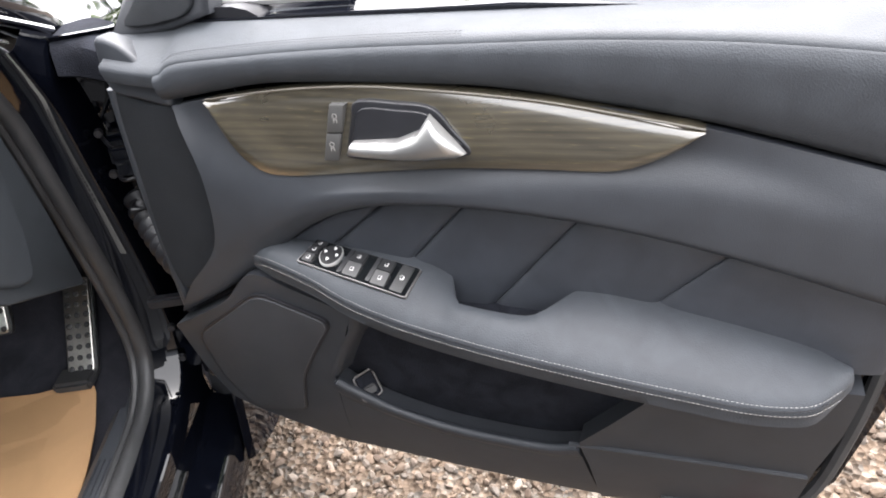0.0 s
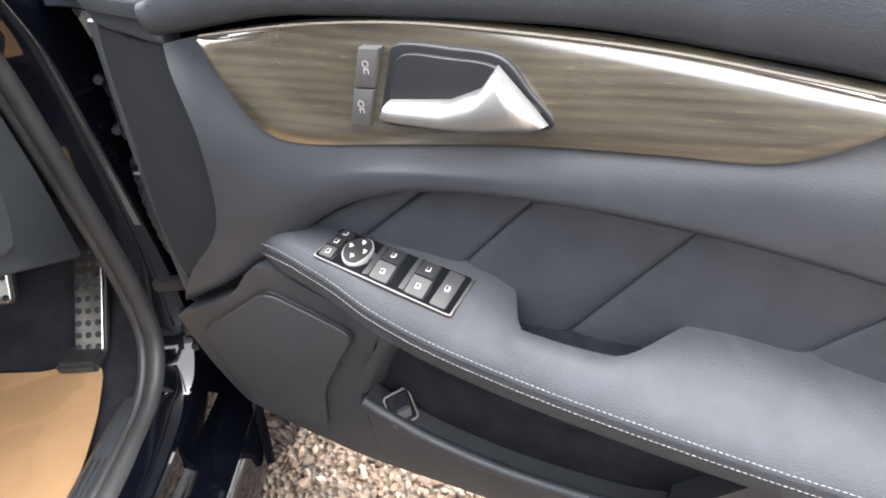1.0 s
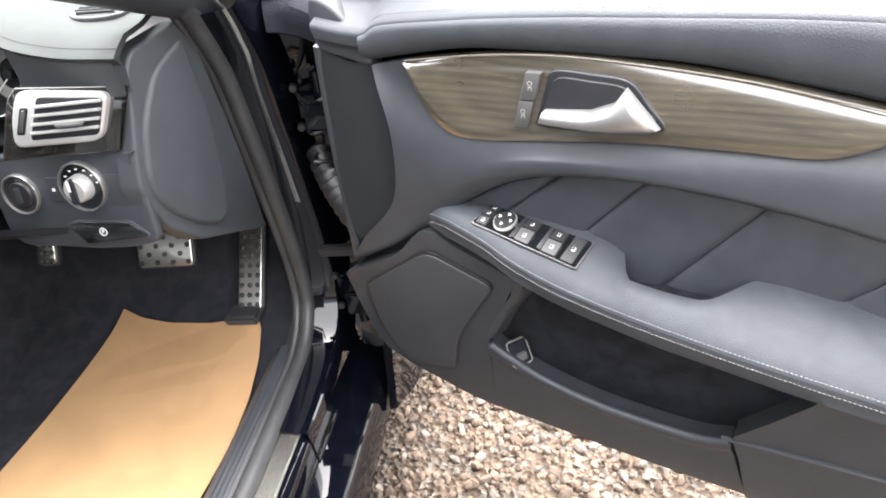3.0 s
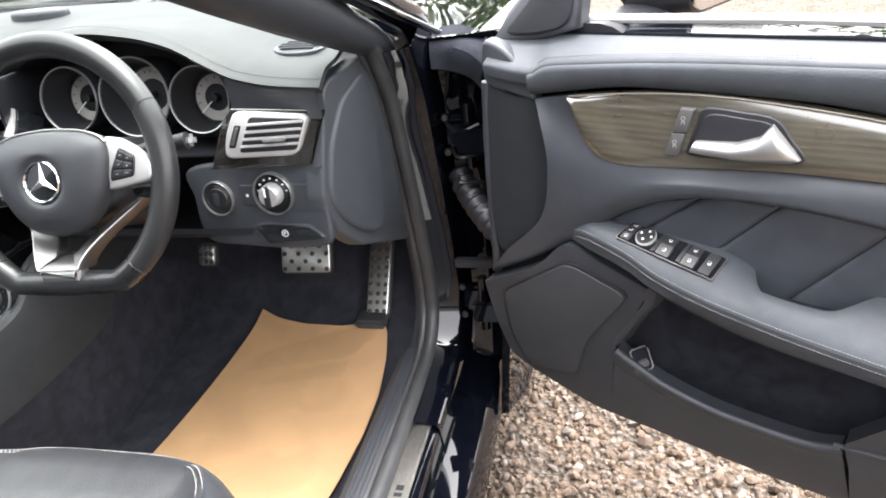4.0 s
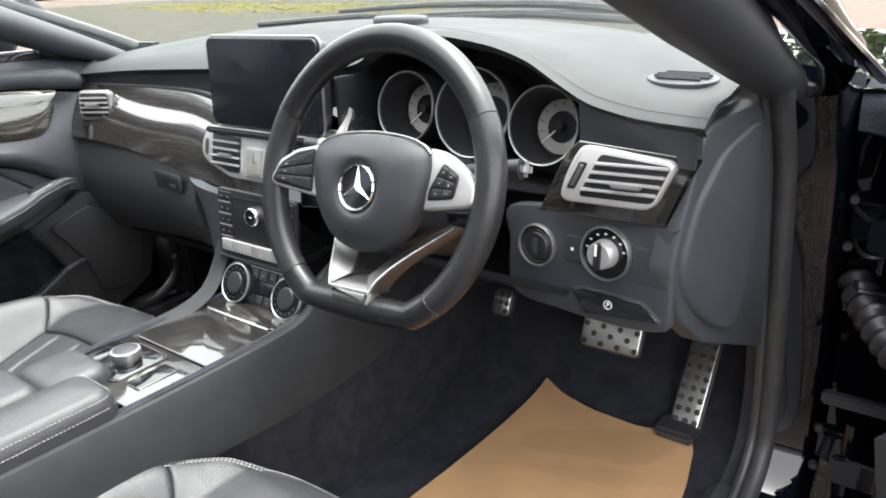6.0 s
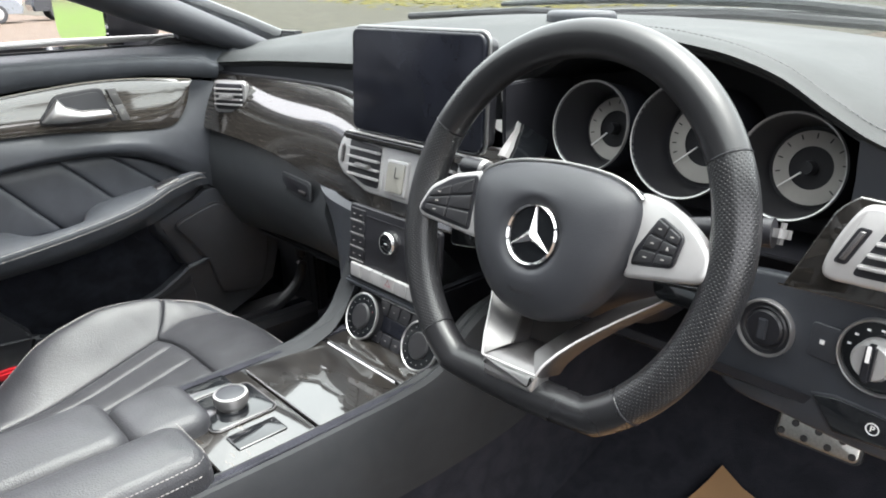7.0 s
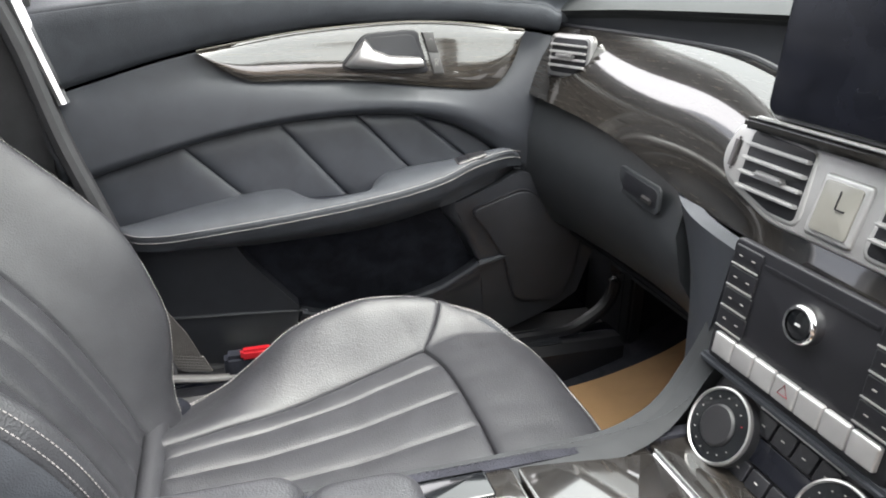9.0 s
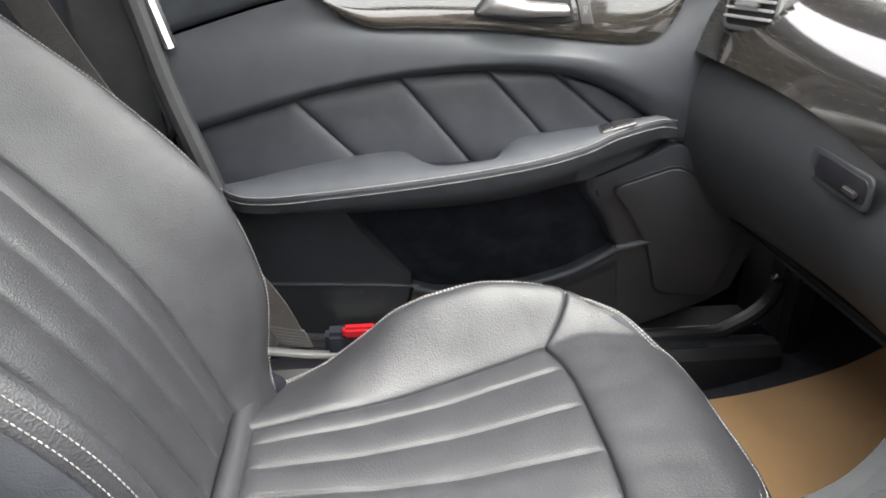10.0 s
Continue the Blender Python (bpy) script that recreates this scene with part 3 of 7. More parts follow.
def build_door(xf, wood, label, driver):
    door = thing("open_door" if driver else "shut_door", xf((0.2, -0.1, 0.33)), label, "car door", "front doors")
    # outer shell and shut faces
    shell = [(-0.165, 0.56), (-0.17, 0.90), (-0.14, 0.965), (0.3, 0.968), (0.69, 0.955), (0.69, 0.70), (0.64, 0.40), (0.60, 0.31), (0.3, 0.31), (-0.02, 0.345), (-0.12, 0.40)]
    part("shell", slab(shell, -0.13, 0.02, lambda p: xf((p.x, p.z - 0.055 - 0.075 * max(0, (0.6 - p.y) / 0.3), p.y)), 0), PAINT, door, "gloss black outer skin and shut faces", 30)
    # upper leather panel with its ledge
    crease = [(-0.135, 0.935), (-0.075, 0.927), (-0.058, 0.926), (-0.047, 0.933), (-0.034, 0.938), (0.034, 0.944), (0.097, 0.948), (0.184, 0.951), (0.263, 0.952), (0.358, 0.953), (0.464, 0.950), (0.559, 0.942), (0.685, 0.926)]
    low_edge = [(-0.058, 0.896), (0.087, 0.914), (0.258, 0.911), (0.403, 0.892), (0.467, 0.880), (0.6, 0.846), (0.676, 0.826)]
    us = [-0.128 + 0.813 * k / 90 for k in range(91)]
    ledge = [[Vector((u, -0.088, 0.967)) for u in us], [Vector((u, -0.060, 0.965)) for u in us], [Vector((u, -0.030, 0.5 * (0.964 + ip(u, crease)) + 0.003)) for u in us],
             [Vector((u, -0.010, ip(u, crease) + 0.005)) for u in us], [Vector((u, -0.002, ip(u, crease) + 0.001)) for u in us], [Vector((u, -0.001, ip(u, crease) - 0.004)) for u in us]]
    part("window_ledge", solid(ledge, (0, -0.004, -0.012), xf), LEATHER, door, "stitched dark grey leather window ledge", 60)
    us = [-0.062 + 0.742 * k / 90 for k in range(91)]
    face = [[Vector((u, w, ip(u, crease) * (1 - f) + ip(u, low_edge) * f - d)) for u in us] for f, w, d in ((0, -0.003, 0.001), (0, 0.001, 0.004), (0.25, 0.003, 0), (0.6, 0.001, 0), (0.9, -0.005, 0), (1, -0.012, 0))]
    part("upper_panel", solid(face, (0, -0.02, -0.002), xf), LEATHER, door, "dark grey leather upper panel", 60)
    for d, e in ((-0.0065, 0.0052), (-0.0115, 0.0062)):
        st = [Vector((u, d, ip(u, crease) + e)) for u in (-0.05 + 0.32 * k / 120 for k in range(121))]
        part("stitching", stitches(st, 0.0030, 0.0014, 0.00035, xf), HARD, door, weld=False)
    # front end cap of the ledge
    cap = [(-0.138, 0.945), (-0.13, 0.962), (-0.10, 0.950), (-0.072, 0.918), (-0.060, 0.888), (-0.098, 0.894), (-0.134, 0.905)]
    part("end_cap", slab(cap, 0.022, 0.006, lambda p: xf((p.x, -0.034 + p.z, p.y)), 40), SOFT, door)
    # middle panel
    mid = [[(-0.057, -0.010, 0.890), (0.0, -0.008, 0.899), (0.171, -0.008, 0.911), (0.337, -0.008, 0.899), (0.467, -0.008, 0.876), (0.676, -0.010, 0.822)],
           [(-0.047, 0.000, 0.868), (-0.01, -0.010, 0.865), (0.17, -0.012, 0.855), (0.337, -0.012, 0.855), (0.47, -0.008, 0.85), (0.674, 0.002, 0.80)],
           [(-0.036, 0.003, 0.805), (0.03, 0.004, 0.813), (0.17, 0.004, 0.818), (0.337, 0.004, 0.826), (0.48, 0.004, 0.820), (0.672, 0.002, 0.77)],
           [(-0.052, -0.002, 0.725), (-0.01, 0.004, 0.752), (0.06, 0.008, 0.784), (0.15, 0.010, 0.806), (0.3, 0.008, 0.806), (0.45, 0.006, 0.785), (0.66, 0.002, 0.73)],
           [(-0.118, -0.014, 0.655), (-0.045, -0.004, 0.700), (0.02, 0.002, 0.742), (0.094, 0.005, 0.778), (0.18, 0.006, 0.796), (0.3, 0.005, 0.795), (0.45, 0.003, 0.773), (0.66, 0.0, 0.716)],
           [(-0.156, -0.026, 0.604), (-0.07, -0.014, 0.655), (0.0, -0.012, 0.702), (0.064, -0.012, 0.748), (0.12, -0.012, 0.775), (0.189, -0.012, 0.788), (0.3, -0.012, 0.787), (0.452, -0.012, 0.765), (0.66, -0.012, 0.706)],
           [(-0.162, -0.05, 0.596), (-0.07, -0.04, 0.648), (0.0, -0.04, 0.696), (0.064, -0.04, 0.744), (0.12, -0.04, 0.771), (0.189, -0.04, 0.784), (0.3, -0.04, 0.783), (0.452, -0.04, 0.761), (0.66, -0.04, 0.702)]]
    part("middle_panel", solid(smooth_rows(mid, 80, 6), (0, -0.02, -0.002), xf), SOFT, door)
    part("panel_joint", tube(spline([(-0.165, -0.062, 0.588), (-0.07, -0.045, 0.642), (0.0, -0.040, 0.692), (0.05, -0.035, 0.715)], 24), 0.011, 8, xf=xf), DARK, door)
    # cloth covered front panel
    tw = [(-0.134, 0.902), (-0.098, 0.890), (-0.059, 0.884), (-0.042, 0.828), (-0.038, 0.784), (-0.043, 0.743), (-0.070, 0.697), (-0.126, 0.648), (-0.142, 0.70), (-0.140, 0.80)]
    part("front_panel", slab(tw, 0.02, 0.004, lambda p: xf((p.x, -0.036 + p.z, p.y)), 60), MESH, door, "dark cloth-covered front panel")
    # rounded front frame edge beside it
    edge = spline([(-0.137, -0.022, 0.905), (-0.145, -0.026, 0.80), (-0.148, -0.03, 0.70), (-0.150, -0.034, 0.625), (-0.160, -0.045, 0.597)], 30)
    part("front_edge", tube(edge, 0.008, 10, xf=xf), SOFT, door)
    # sail panel with the tweeter
    sail = [(-0.138, 0.950), (-0.118, 0.990), (-0.07, 1.045), (-0.022, 1.098), (-0.012, 1.09), (-0.012, 1.03), (-0.012, 0.972), (-0.06, 0.958)]
    part("sail_panel", slab(sail, 0.03, 0.008, lambda p: xf((p.x, -0.07 + p.z - 0.25 * (p.y - 0.95), p.y)), 0), HARD, door, "black sail panel at the mirror", 60)
    grille = [(-0.112, 0.966), (-0.100, 0.986), (-0.06, 1.030), (-0.032, 1.060), (-0.025, 1.050), (-0.024, 0.985), (-0.060, 0.968)]
    part("tweeter_grille", slab(grille, 0.006, 0.003, lambda p: xf((p.x, -0.040 + p.z - 0.25 * (p.y - 0.95), p.y)), 40), MESH, door)
    # belt strip
    part("belt_strip", tube([(-0.02, -0.088, 0.976), (0.2, -0.088, 0.979), (0.45, -0.088, 0.977), (0.68, -0.088, 0.966)], 0.006, 8, xf=xf), SILVER, door, "satin silver window belt strip")
    # veneer: a bowed plate with a hole for the pull
    n = 70
    top, bot = spline([(u, 0, z) for u, z in WOOD_TOP], n), spline([(u, 0, z) for u, z in WOOD_BOT], n)
    rows = []
    for k in range(11):
        f = k / 10
        rows.append([Vector((a.x + (b.x - a.x) * f, 0.005 * (1 - (2 * f - 1) ** 4) - 0.002 + 0.006 * f, a.z + (b.z - a.z) * f)) for a, b in zip(top, bot)])
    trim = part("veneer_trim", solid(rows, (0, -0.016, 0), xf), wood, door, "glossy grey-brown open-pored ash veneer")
    # highlight on the veneer's upper edge, put in as a thin pale tube
    part("edge_highlight", tube([Vector((p.x, 0.003, p.z + 0.0012)) for p in top], 0.0012, 8, xf=xf), EDGE_SHINE, door)
    # pull recess and handle
    rec = [(0.166, 0.902), (0.205, 0.901), (0.240, 0.896), (0.258, 0.875), (0.272, 0.858), (0.265, 0.850), (0.20, 0.845), (0.150, 0.845), (0.149, 0.856), (0.158, 0.885)]
    part("recess_frame", slab(rec, 0.0080, 0.002, lambda p: xf((p.x, p.z, p.y)), 60), DARK, door)
    cup = [(0.172, 0.896), (0.205, 0.895), (0.236, 0.891), (0.252, 0.874), (0.262, 0.860), (0.20, 0.852), (0.157, 0.853), (0.163, 0.88)]
    part("recess", slab(cup, 0.011, 0.001, lambda p: xf((p.x, p.z, p.y)), 50), DARK, door)
    hand = [[(0.154, 0.852), (0.154, 0.860), (0.160, 0.866)], [(0.20, 0.851), (0.20, 0.862), (0.205, 0.869)], [(0.225, 0.851), (0.226, 0.868), (0.228, 0.878)], [(0.262, 0.853), (0.252, 0.875), (0.239, 0.893)], [(0.270, 0.856), (0.262, 0.868), (0.252, 0.878)]]
    secs = []
    for k in range(25):
        f = k / 24 * (len(hand) - 1)
        i = min(int(f), len(hand) - 2)
        q = [Vector((*a, 0)).lerp(Vector((*b, 0)), f - i) for a, b in zip(hand[i], hand[i + 1])]
        lo, hi = q[0], q[2]
        bulge = 0.018 * math.sin(math.pi * min(1, 0.12 + 0.85 * k / 24)) ** 0.5
        secs.append([Vector((lo.x + (hi.x - lo.x) * s, 0.012 + bulge * c, lo.y + (hi.y - lo.y) * s)) for s, c in ((0, 0), (0.03, 0.6), (0.2, 0.95), (0.5, 1.05), (0.8, 0.9), (0.97, 0.55), (1, 0), (0.5, -0.1))])
    part("pull_handle", rings(secs, xf), PULL, door, "satin silver door pull", 60)
    # lock buttons
    for k in range(2):
        a, b = (0.5 + 0.5 * k, 0.5 * k)
        q = [Vector((0.139, 0.900, 0)), Vector((0.156, 0.900, 0)), Vector((0.139, 0.843, 0)), Vector((0.122, 0.843, 0))]
        L = lambda s, t: q[0].lerp(q[3], t).lerp(q[1].lerp(q[2], t), s)
        t0, t1 = 0.5 * k + 0.01, 0.5 * k + 0.49
        out = [L(0.03, t0), L(0.97, t0), L(0.97, t1), L(0.03, t1)]
        btn = part("lock_button", slab([(p.x, p.y) for p in out], 0.0105, 0.0015, lambda p: xf((p.x, p.z, p.y))), BUTTON, door)
        c = L(0.5, (t0 + t1) / 2)
        mark = merge(lathe([(0.0025, 0), (0.0025, 0.0003), (0.0020, 0.0003), (0.0020, 0)], (c.x, 0.0105, c.y + 0.003), (0, 1, 0), 16, xf),
                     box((0.0036, 0.0005, 0.0005), (c.x, 0.0106, c.y - 0.0006), xf, 0), box((0.0005, 0.0005, 0.0036), (c.x + 0.0016, 0.0106, c.y - 0.0020), xf, 0), box((0.0005, 0.0005, 0.0036), (c.x - 0.0016, 0.0106, c.y - 0.0020), xf, 0))
        part("symbol", mark, DIAL, btn)
    # quilted insert pieces between slanted seams
    cuts = [((0.0, 0.702), (0.03, 0.66)), ((0.163, 0.786), (0.060, 0.60)), ((0.251, 0.786), (0.137, 0.60)), ((0.367, 0.781), (0.245, 0.60)), ((0.505, 0.752), (0.371, 0.58)), ((0.662, 0.706), (0.640, 0.56))]
    ztop = [(0.0, 0.700), (0.03, 0.722), (0.064, 0.746), (0.12, 0.773), (0.189, 0.786), (0.3, 0.785), (0.452, 0.763), (0.66, 0.704)]
    for (t0, b0), (t1, b1) in zip(cuts, cuts[1:]):
        rows = []
        for j in range(15):
            f = j / 14
            row = []
            for i in range(25):
                s = 0.5 - 0.5 * math.cos(math.pi * i / 24)
                ut = t0[0] + (t1[0] - t0[0]) * s
                ub = b0[0] + (b1[0] - b0[0]) * s
                zt, zb = ip(ut, ztop), max(0.64 if t0[0] == 0 else 0.61, ip(ub, ARM_LOW_Z) + 0.02)
                g = 1 - abs(2 * s - 1) ** 9
                h = 1 - max(0, 1 - f / 0.12) ** 2
                row.append(Vector((ut + (ub - ut) * f, -0.029 + 0.006 * min(g ** 0.7, h), zt + (zb - zt) * f)))
            rows.append(row)
        part("quilted_panel", solid(rows, (0, -0.012, 0), xf), QUILT, door)
    for t, b in cuts[1:-1]:
        part("seam", stitches([(t[0] - 0.003, -0.029, t[1] - 0.004), (b[0] - 0.003, -0.030, b[1])], 0.003, 0.002, 0.0003, xf), DARK, door, weld=False)
    # armrest
    secs = []
    for k in range(81):
        u = -0.012 + 0.624 * k / 80
        e = min(1, max(0.0, (k + 0.3) / 5), max(0.0, (80.3 - k) / 4)) ** 0.5
        tops = [arm_top(u, f, 0.0 if driver else 0.014) for f in (0, 0.12, 0.3, 0.5, 0.7, 0.88)]
        zf, wf = ip(u, ARM_FRONT_Z) + (0.0 if driver else 0.007), ip(u, ARM_FRONT_W)
        zl = ip(u, ARM_LOW_Z) - (0.0 if driver else 0.014 * max(0, 1 - abs(u - 0.03) / 0.12))
        low = [Vector((u, wf + 0.003, zf - 0.004)), Vector((u, wf + 0.005, zf - 0.012)), Vector((u, wf + 0.0035, zf - 0.0155)), Vector((u, wf + 0.001, zf - 0.030)),
               Vector((u, wf - 0.010, (zf + zl) / 2 - 0.01)), Vector((u, min(wf - 0.02, 0.008), zl)), Vector((u, -0.035, zl - 0.004)), Vector((u, -0.04, zl + 0.02)), Vector((u, ip(u, ARM_BACK_W) - 0.002, ip(u, ARM_BACK_Z) - 0.03))]
        ring = tops + low
        c = sum(ring, Vector()) / len(ring)
        secs.append([c + (p - c) * (0.35 + 0.65 * e) for p in ring])
    arm = part("armrest", rings(secs, xf), LEATHER, door, "padded dark grey leather armrest with twin stitching", 50)
    along = [0.0 + 0.6 * k / 100 for k in range(101)]
    for d, e in ((-0.0030, 0.0042), (-0.0130, 0.0054)):
        path = [Vector((u, ip(u, ARM_FRONT_W) + e, ip(u, ARM_FRONT_Z) + d + (0.0 if driver else 0.007))) for u in along]
        part("stitching", stitches(path, 0.0034, 0.0007, 0.0003 if driver else 0.0006, xf), THREAD, arm, "pale twin stitching", weld=False)
    part("arm_seam", tube([Vector((u, ip(u, ARM_FRONT_W) + 0.0042, ip(u, ARM_FRONT_Z) - (0.008 if driver else 0.001))) for u in along[2:-2]], 0.0007, 6, xf=xf), DARK, arm)
    # grab cup
    part("grab_cup", box((0.15, 0.075, 0.012), (0.298, 0.0, 0.660), xf, 0.003), LINING, door, "black felt in the grab recess")
    # switches
    if driver:
        def on_arm(s, t, h):
            """s along, t across the switch plate (0..1), h above it."""
            u = 0.0765 + 0.118 * s - 0.0075 * t
            wb, wf = -0.0205 + 0.011 * s, 0.0120 + 0.009 * s
            w = wb + (wf - wb) * t
            f = (w - ip(u, ARM_BACK_W)) / (ip(u, ARM_FRONT_W) - ip(u, ARM_BACK_W))
            p = arm_top(u, min(1, max(0, f)))
            return xf((p.x, w, p.z + h + 0.001))
        X = lambda p: on_arm(p.x, p.y, p.z)
        part("switch_rim", slab(rounded(-0.04, -0.05, 1.04, 1.05, 0.04), 0.002, 0.001, X), SMOKED, arm)
        plate = part("switch_plate", slab(rounded(-0.025, -0.01, 1.025, 1.01, 0.03), 0.0028, 0.0008, X), GLOSS, arm, "gloss black window switch plate")

        def key(x0, y0, x1, y1, h=0.004, mat=HARD, mark=True):
            k = part("switch", slab(rounded(x0, y0, x1, y1, 0.02), h, 0.0012, X), KEY, arm)
            cx, cy = (x0 + x1) / 2, (y0 + y1) / 2
            if mark:
                q = [(-0.018, -0.055), (0.016, -0.075), (0.020, 0.06), (-0.014, 0.075)]
                part("symbol", merge(*[slab([(cx + a * s + d, cy + b * s * 1.0) for a, b in q], h + 0.0002 + e, 0.0001, X) for s, d, e in ((0.85, 0, 0),)]), WHITE, k)
                part("symbol_core", slab([(cx + a * 0.66, cy + b * 0.66) for a, b in q], h + 0.0004, 0.0001, X), KEY, k)
        for j in range(3):
            key(0.0, 0.03 + 0.33 * j, 0.10, 0.03 + 0.33 * j + 0.29, 0.0034)
        dialr = part("mirror_dial_ring", slab(circle2(0.225, 0.5, 0.095, 28, 4.6), 0.0035, 0.0008, X), SILVER, arm)
        part("mirror_dial", slab(circle2(0.225, 0.5, 0.088, 28, 4.6), 0.0042, 0.0012, X), KEY, arm)
        for a, b in ((0.055, 0), (-0.055, 0), (0, 0.24), (0, -0.24)):
            part("symbol", slab([(0.225 + a - 0.012, 0.5 + b - 0.04), (0.225 + a + 0.012, 0.5 + b - 0.04), (0.225 + a, 0.5 + b + 0.05)], 0.0050, 0.0001, X), WHITE, dialr)
        for x in (0.40, 0.675):
            key(x, 0.04, x + 0.13, 0.46, 0.0034)
            key(x + 0.005, 0.52, x + 0.145, 0.98, 0.0044, HARD)
            part("switch_pit", slab(rounded(x - 0.05, 0.05, x - 0.01, 0.98, 0.01), 0.0032, 0.0004, X), DARK, plate)
        key(0.87, 0.04, 0.985, 0.98, 0.0034)
    else:
        def flush(p):
            wb, wf = ip(p.x, ARM_BACK_W), ip(p.x, ARM_FRONT_W)
            return xf((p.x, p.y, arm_top(p.x, min(1, max(0, (p.y - wb) / (wf - wb))), 0.014).z + p.z - 0.0005))
        part("switch_rim", slab(rounded(0.060, 0.000, 0.106, 0.022, 0.004), 0.0022, 0.001, flush), SMOKED, arm)
        part("switch", slab(rounded(0.0615, 0.0015, 0.0900, 0.0205, 0.003), 0.0034, 0.001, flush), KEY, arm)
        part("switch_lip", slab(rounded(0.0900, 0.0015, 0.1045, 0.0205, 0.003), 0.0032, 0.001, flush), DARK, arm)
    # lower panels round the pocket
    def low(u, z, d=0.0):
        return Vector((u, low_w(z) + d, z))
    lt = [(-0.168, 0.585), (-0.07, 0.640), (-0.015, 0.690), (0.04, 0.672), (0.105, 0.645)]
    lm = [(-0.165, 0.50), (-0.10, 0.54), (-0.04, 0.55), (0.01, 0.535), (0.045, 0.520)]
    lb = [(-0.155, 0.425), (-0.12, 0.395), (-0.075, 0.368), (-0.03, 0.343), (0.01, 0.330)]
    def ruled(top, bot, n=30, m=16, lip=0.0, back=0.03):
        a, b = spline([(u, z, 0) for u, z in top], n), spline([(u, z, 0) for u, z in bot], n)
        rows = [[low(p.x + (q.x - p.x) * k / m, p.y + (q.y - p.y) * k / m, lip * max(0, 1 - ((k - 1.5) / 2.5) ** 2)) for p, q in zip(a, b)] for k in range(m + 1)]
        return solid(rows, (0, -back, 0), xf)
    part("lower_panel", ruled(lt, lm, 40, 14), HARD, door)
    part("lower_panel", ruled(lm, lb, 40, 14), HARD, door)
    lip = [(0.045, 0.512), (0.058, 0.500), (0.080, 0.485), (0.113, 0.464), (0.181, 0.440), (0.249, 0.431), (0.312, 0.430), (0.350, 0.442)]
    foot = [(0.010, 0.332), (0.04, 0.327), (0.077, 0.323), (0.12, 0.315), (0.18, 0.305), (0.25, 0.297), (0.31, 0.292), (0.37, 0.290)]
    part("lower_panel", ruled(lip, foot, 60, 22, 0.006), HARD, door)
    left = even([Vector((0.452, 0.605, 0)), Vector((0.430, 0.560, 0)), Vector((0.390, 0.505, 0)), Vector((0.352, 0.455, 0)), Vector((0.362, 0.40, 0)), Vector((0.37, 0.290, 0))], 34)
    right = even([Vector((0.625, 0.615, 0)), Vector((0.620, 0.55, 0)), Vector((0.605, 0.47, 0)), Vector((0.590, 0.300, 0))], 34)
    part("lower_panel", solid([[low(p.x + (q.x - p.x) * k / 14, p.y + (q.y - p.y) * k / 14, 0.004 * max(0, 1 - k / 2)) for k in range(15)] for p, q in zip(left, right)], (0, -0.05, 0), xf), HARD, door)
    part("pocket_lip", tube([low(p.x, p.y, 0.002) for p in spline([(u, z, 0) for u, z in lip], 50)], 0.0060, 12, xf=xf), SOFT, door, "rounded grey pocket lip")
    if not driver:
        part("grille_ridge", tube([low(u, ip(u, [(-0.105, 0.553), (-0.05, 0.536), (0.0, 0.523), (0.045, 0.512)]), 0.0035) for u in (-0.10 + 0.145 * k / 20 for k in range(21))], lambda f: 0.0016 + 0.0040 * f, 10, xf=xf), SOFT, door)
    # ridge that carries the pocket's lip on to the rear
    part("ridge", tube([low(u, ip(u, [(0.34, 0.446), (0.46, 0.452), (0.6, 0.456)]), 0.001) for u in (0.34 + 0.26 * k / 20 for k in range(21))], 0.0035, 8, xf=xf), HARD, door)
    # front cheek of the pocket
    part("pocket_cheek", solid([[Vector((u + d, low_w(z) - e, z)) for u, z in ((0.045, 0.520), (0.058, 0.545), (0.076, 0.578), (0.103, 0.618), (0.11, 0.65))] for d, e in ((-0.004, -0.001), (0.004, 0.004), (0.012, 0.03), (0.014, 0.06))], (-0.004, 0, 0), xf), HARD, door)
    # pocket
    back = [[Vector((u, low_w(z) - 0.028, z)) for u in (0.03, 0.15, 0.3, 0.46)] for z in (0.66, 0.58, 0.50, 0.43, 0.36)]
    pocket = part("map_pocket", solid(smooth_rows(back, 20, 4), (0, -0.006, 0), xf), LINING, door, "black felt lining of the map pocket")
    if driver:
        o, a, b = Vector((0.075, low_w(0.50) - 0.016, 0.492)), Vector((0.55, -0.70, 0.10)).normalized(), Vector((-0.52, 0.0, 0.85)).normalized()
        b = (b - a * a.dot(b)).normalized()
        nrm = a.cross(b)
        nrm = nrm if nrm.y > 0 else -nrm
        BX = lambda p: xf(o + a * p[0] + b * p[1] + nrm * p[2])
        sw = part("boot_switch_frame", tube([BX((p, q, 0.004)) for p, q in rounded(-0.014, -0.018, 0.014, 0.018, 0.004)], 0.0016, 8, closed=True, up=(0.6, 0.5, 0.4)), SMOKED, door, "small silver-framed boot switch")
        part("boot_switch", slab(rounded(-0.0115, -0.0155, 0.0115, 0.0155, 0.003), 0.0046, 0.001, BX), LINING, sw)
        part("rocker", box((0.017, 0.012, 0.005), (0, -0.006, 0.006), BX, 0.002), KEY, sw)
    # speaker grille
    spk = fillet([(-0.137, 0.575), (-0.012, 0.668), (0.080, 0.632), (0.040, 0.575), (-0.002, 0.510), (-0.033, 0.418), (-0.125, 0.408), (-0.140, 0.483)], 0.02)
    part("speaker_groove", slab(spk, 0.0042, 0.0004, lambda p: xf((p.x, low_w(p.y) + p.z, p.y)), 0), DARK, door)
    c = (-0.035, 0.545)
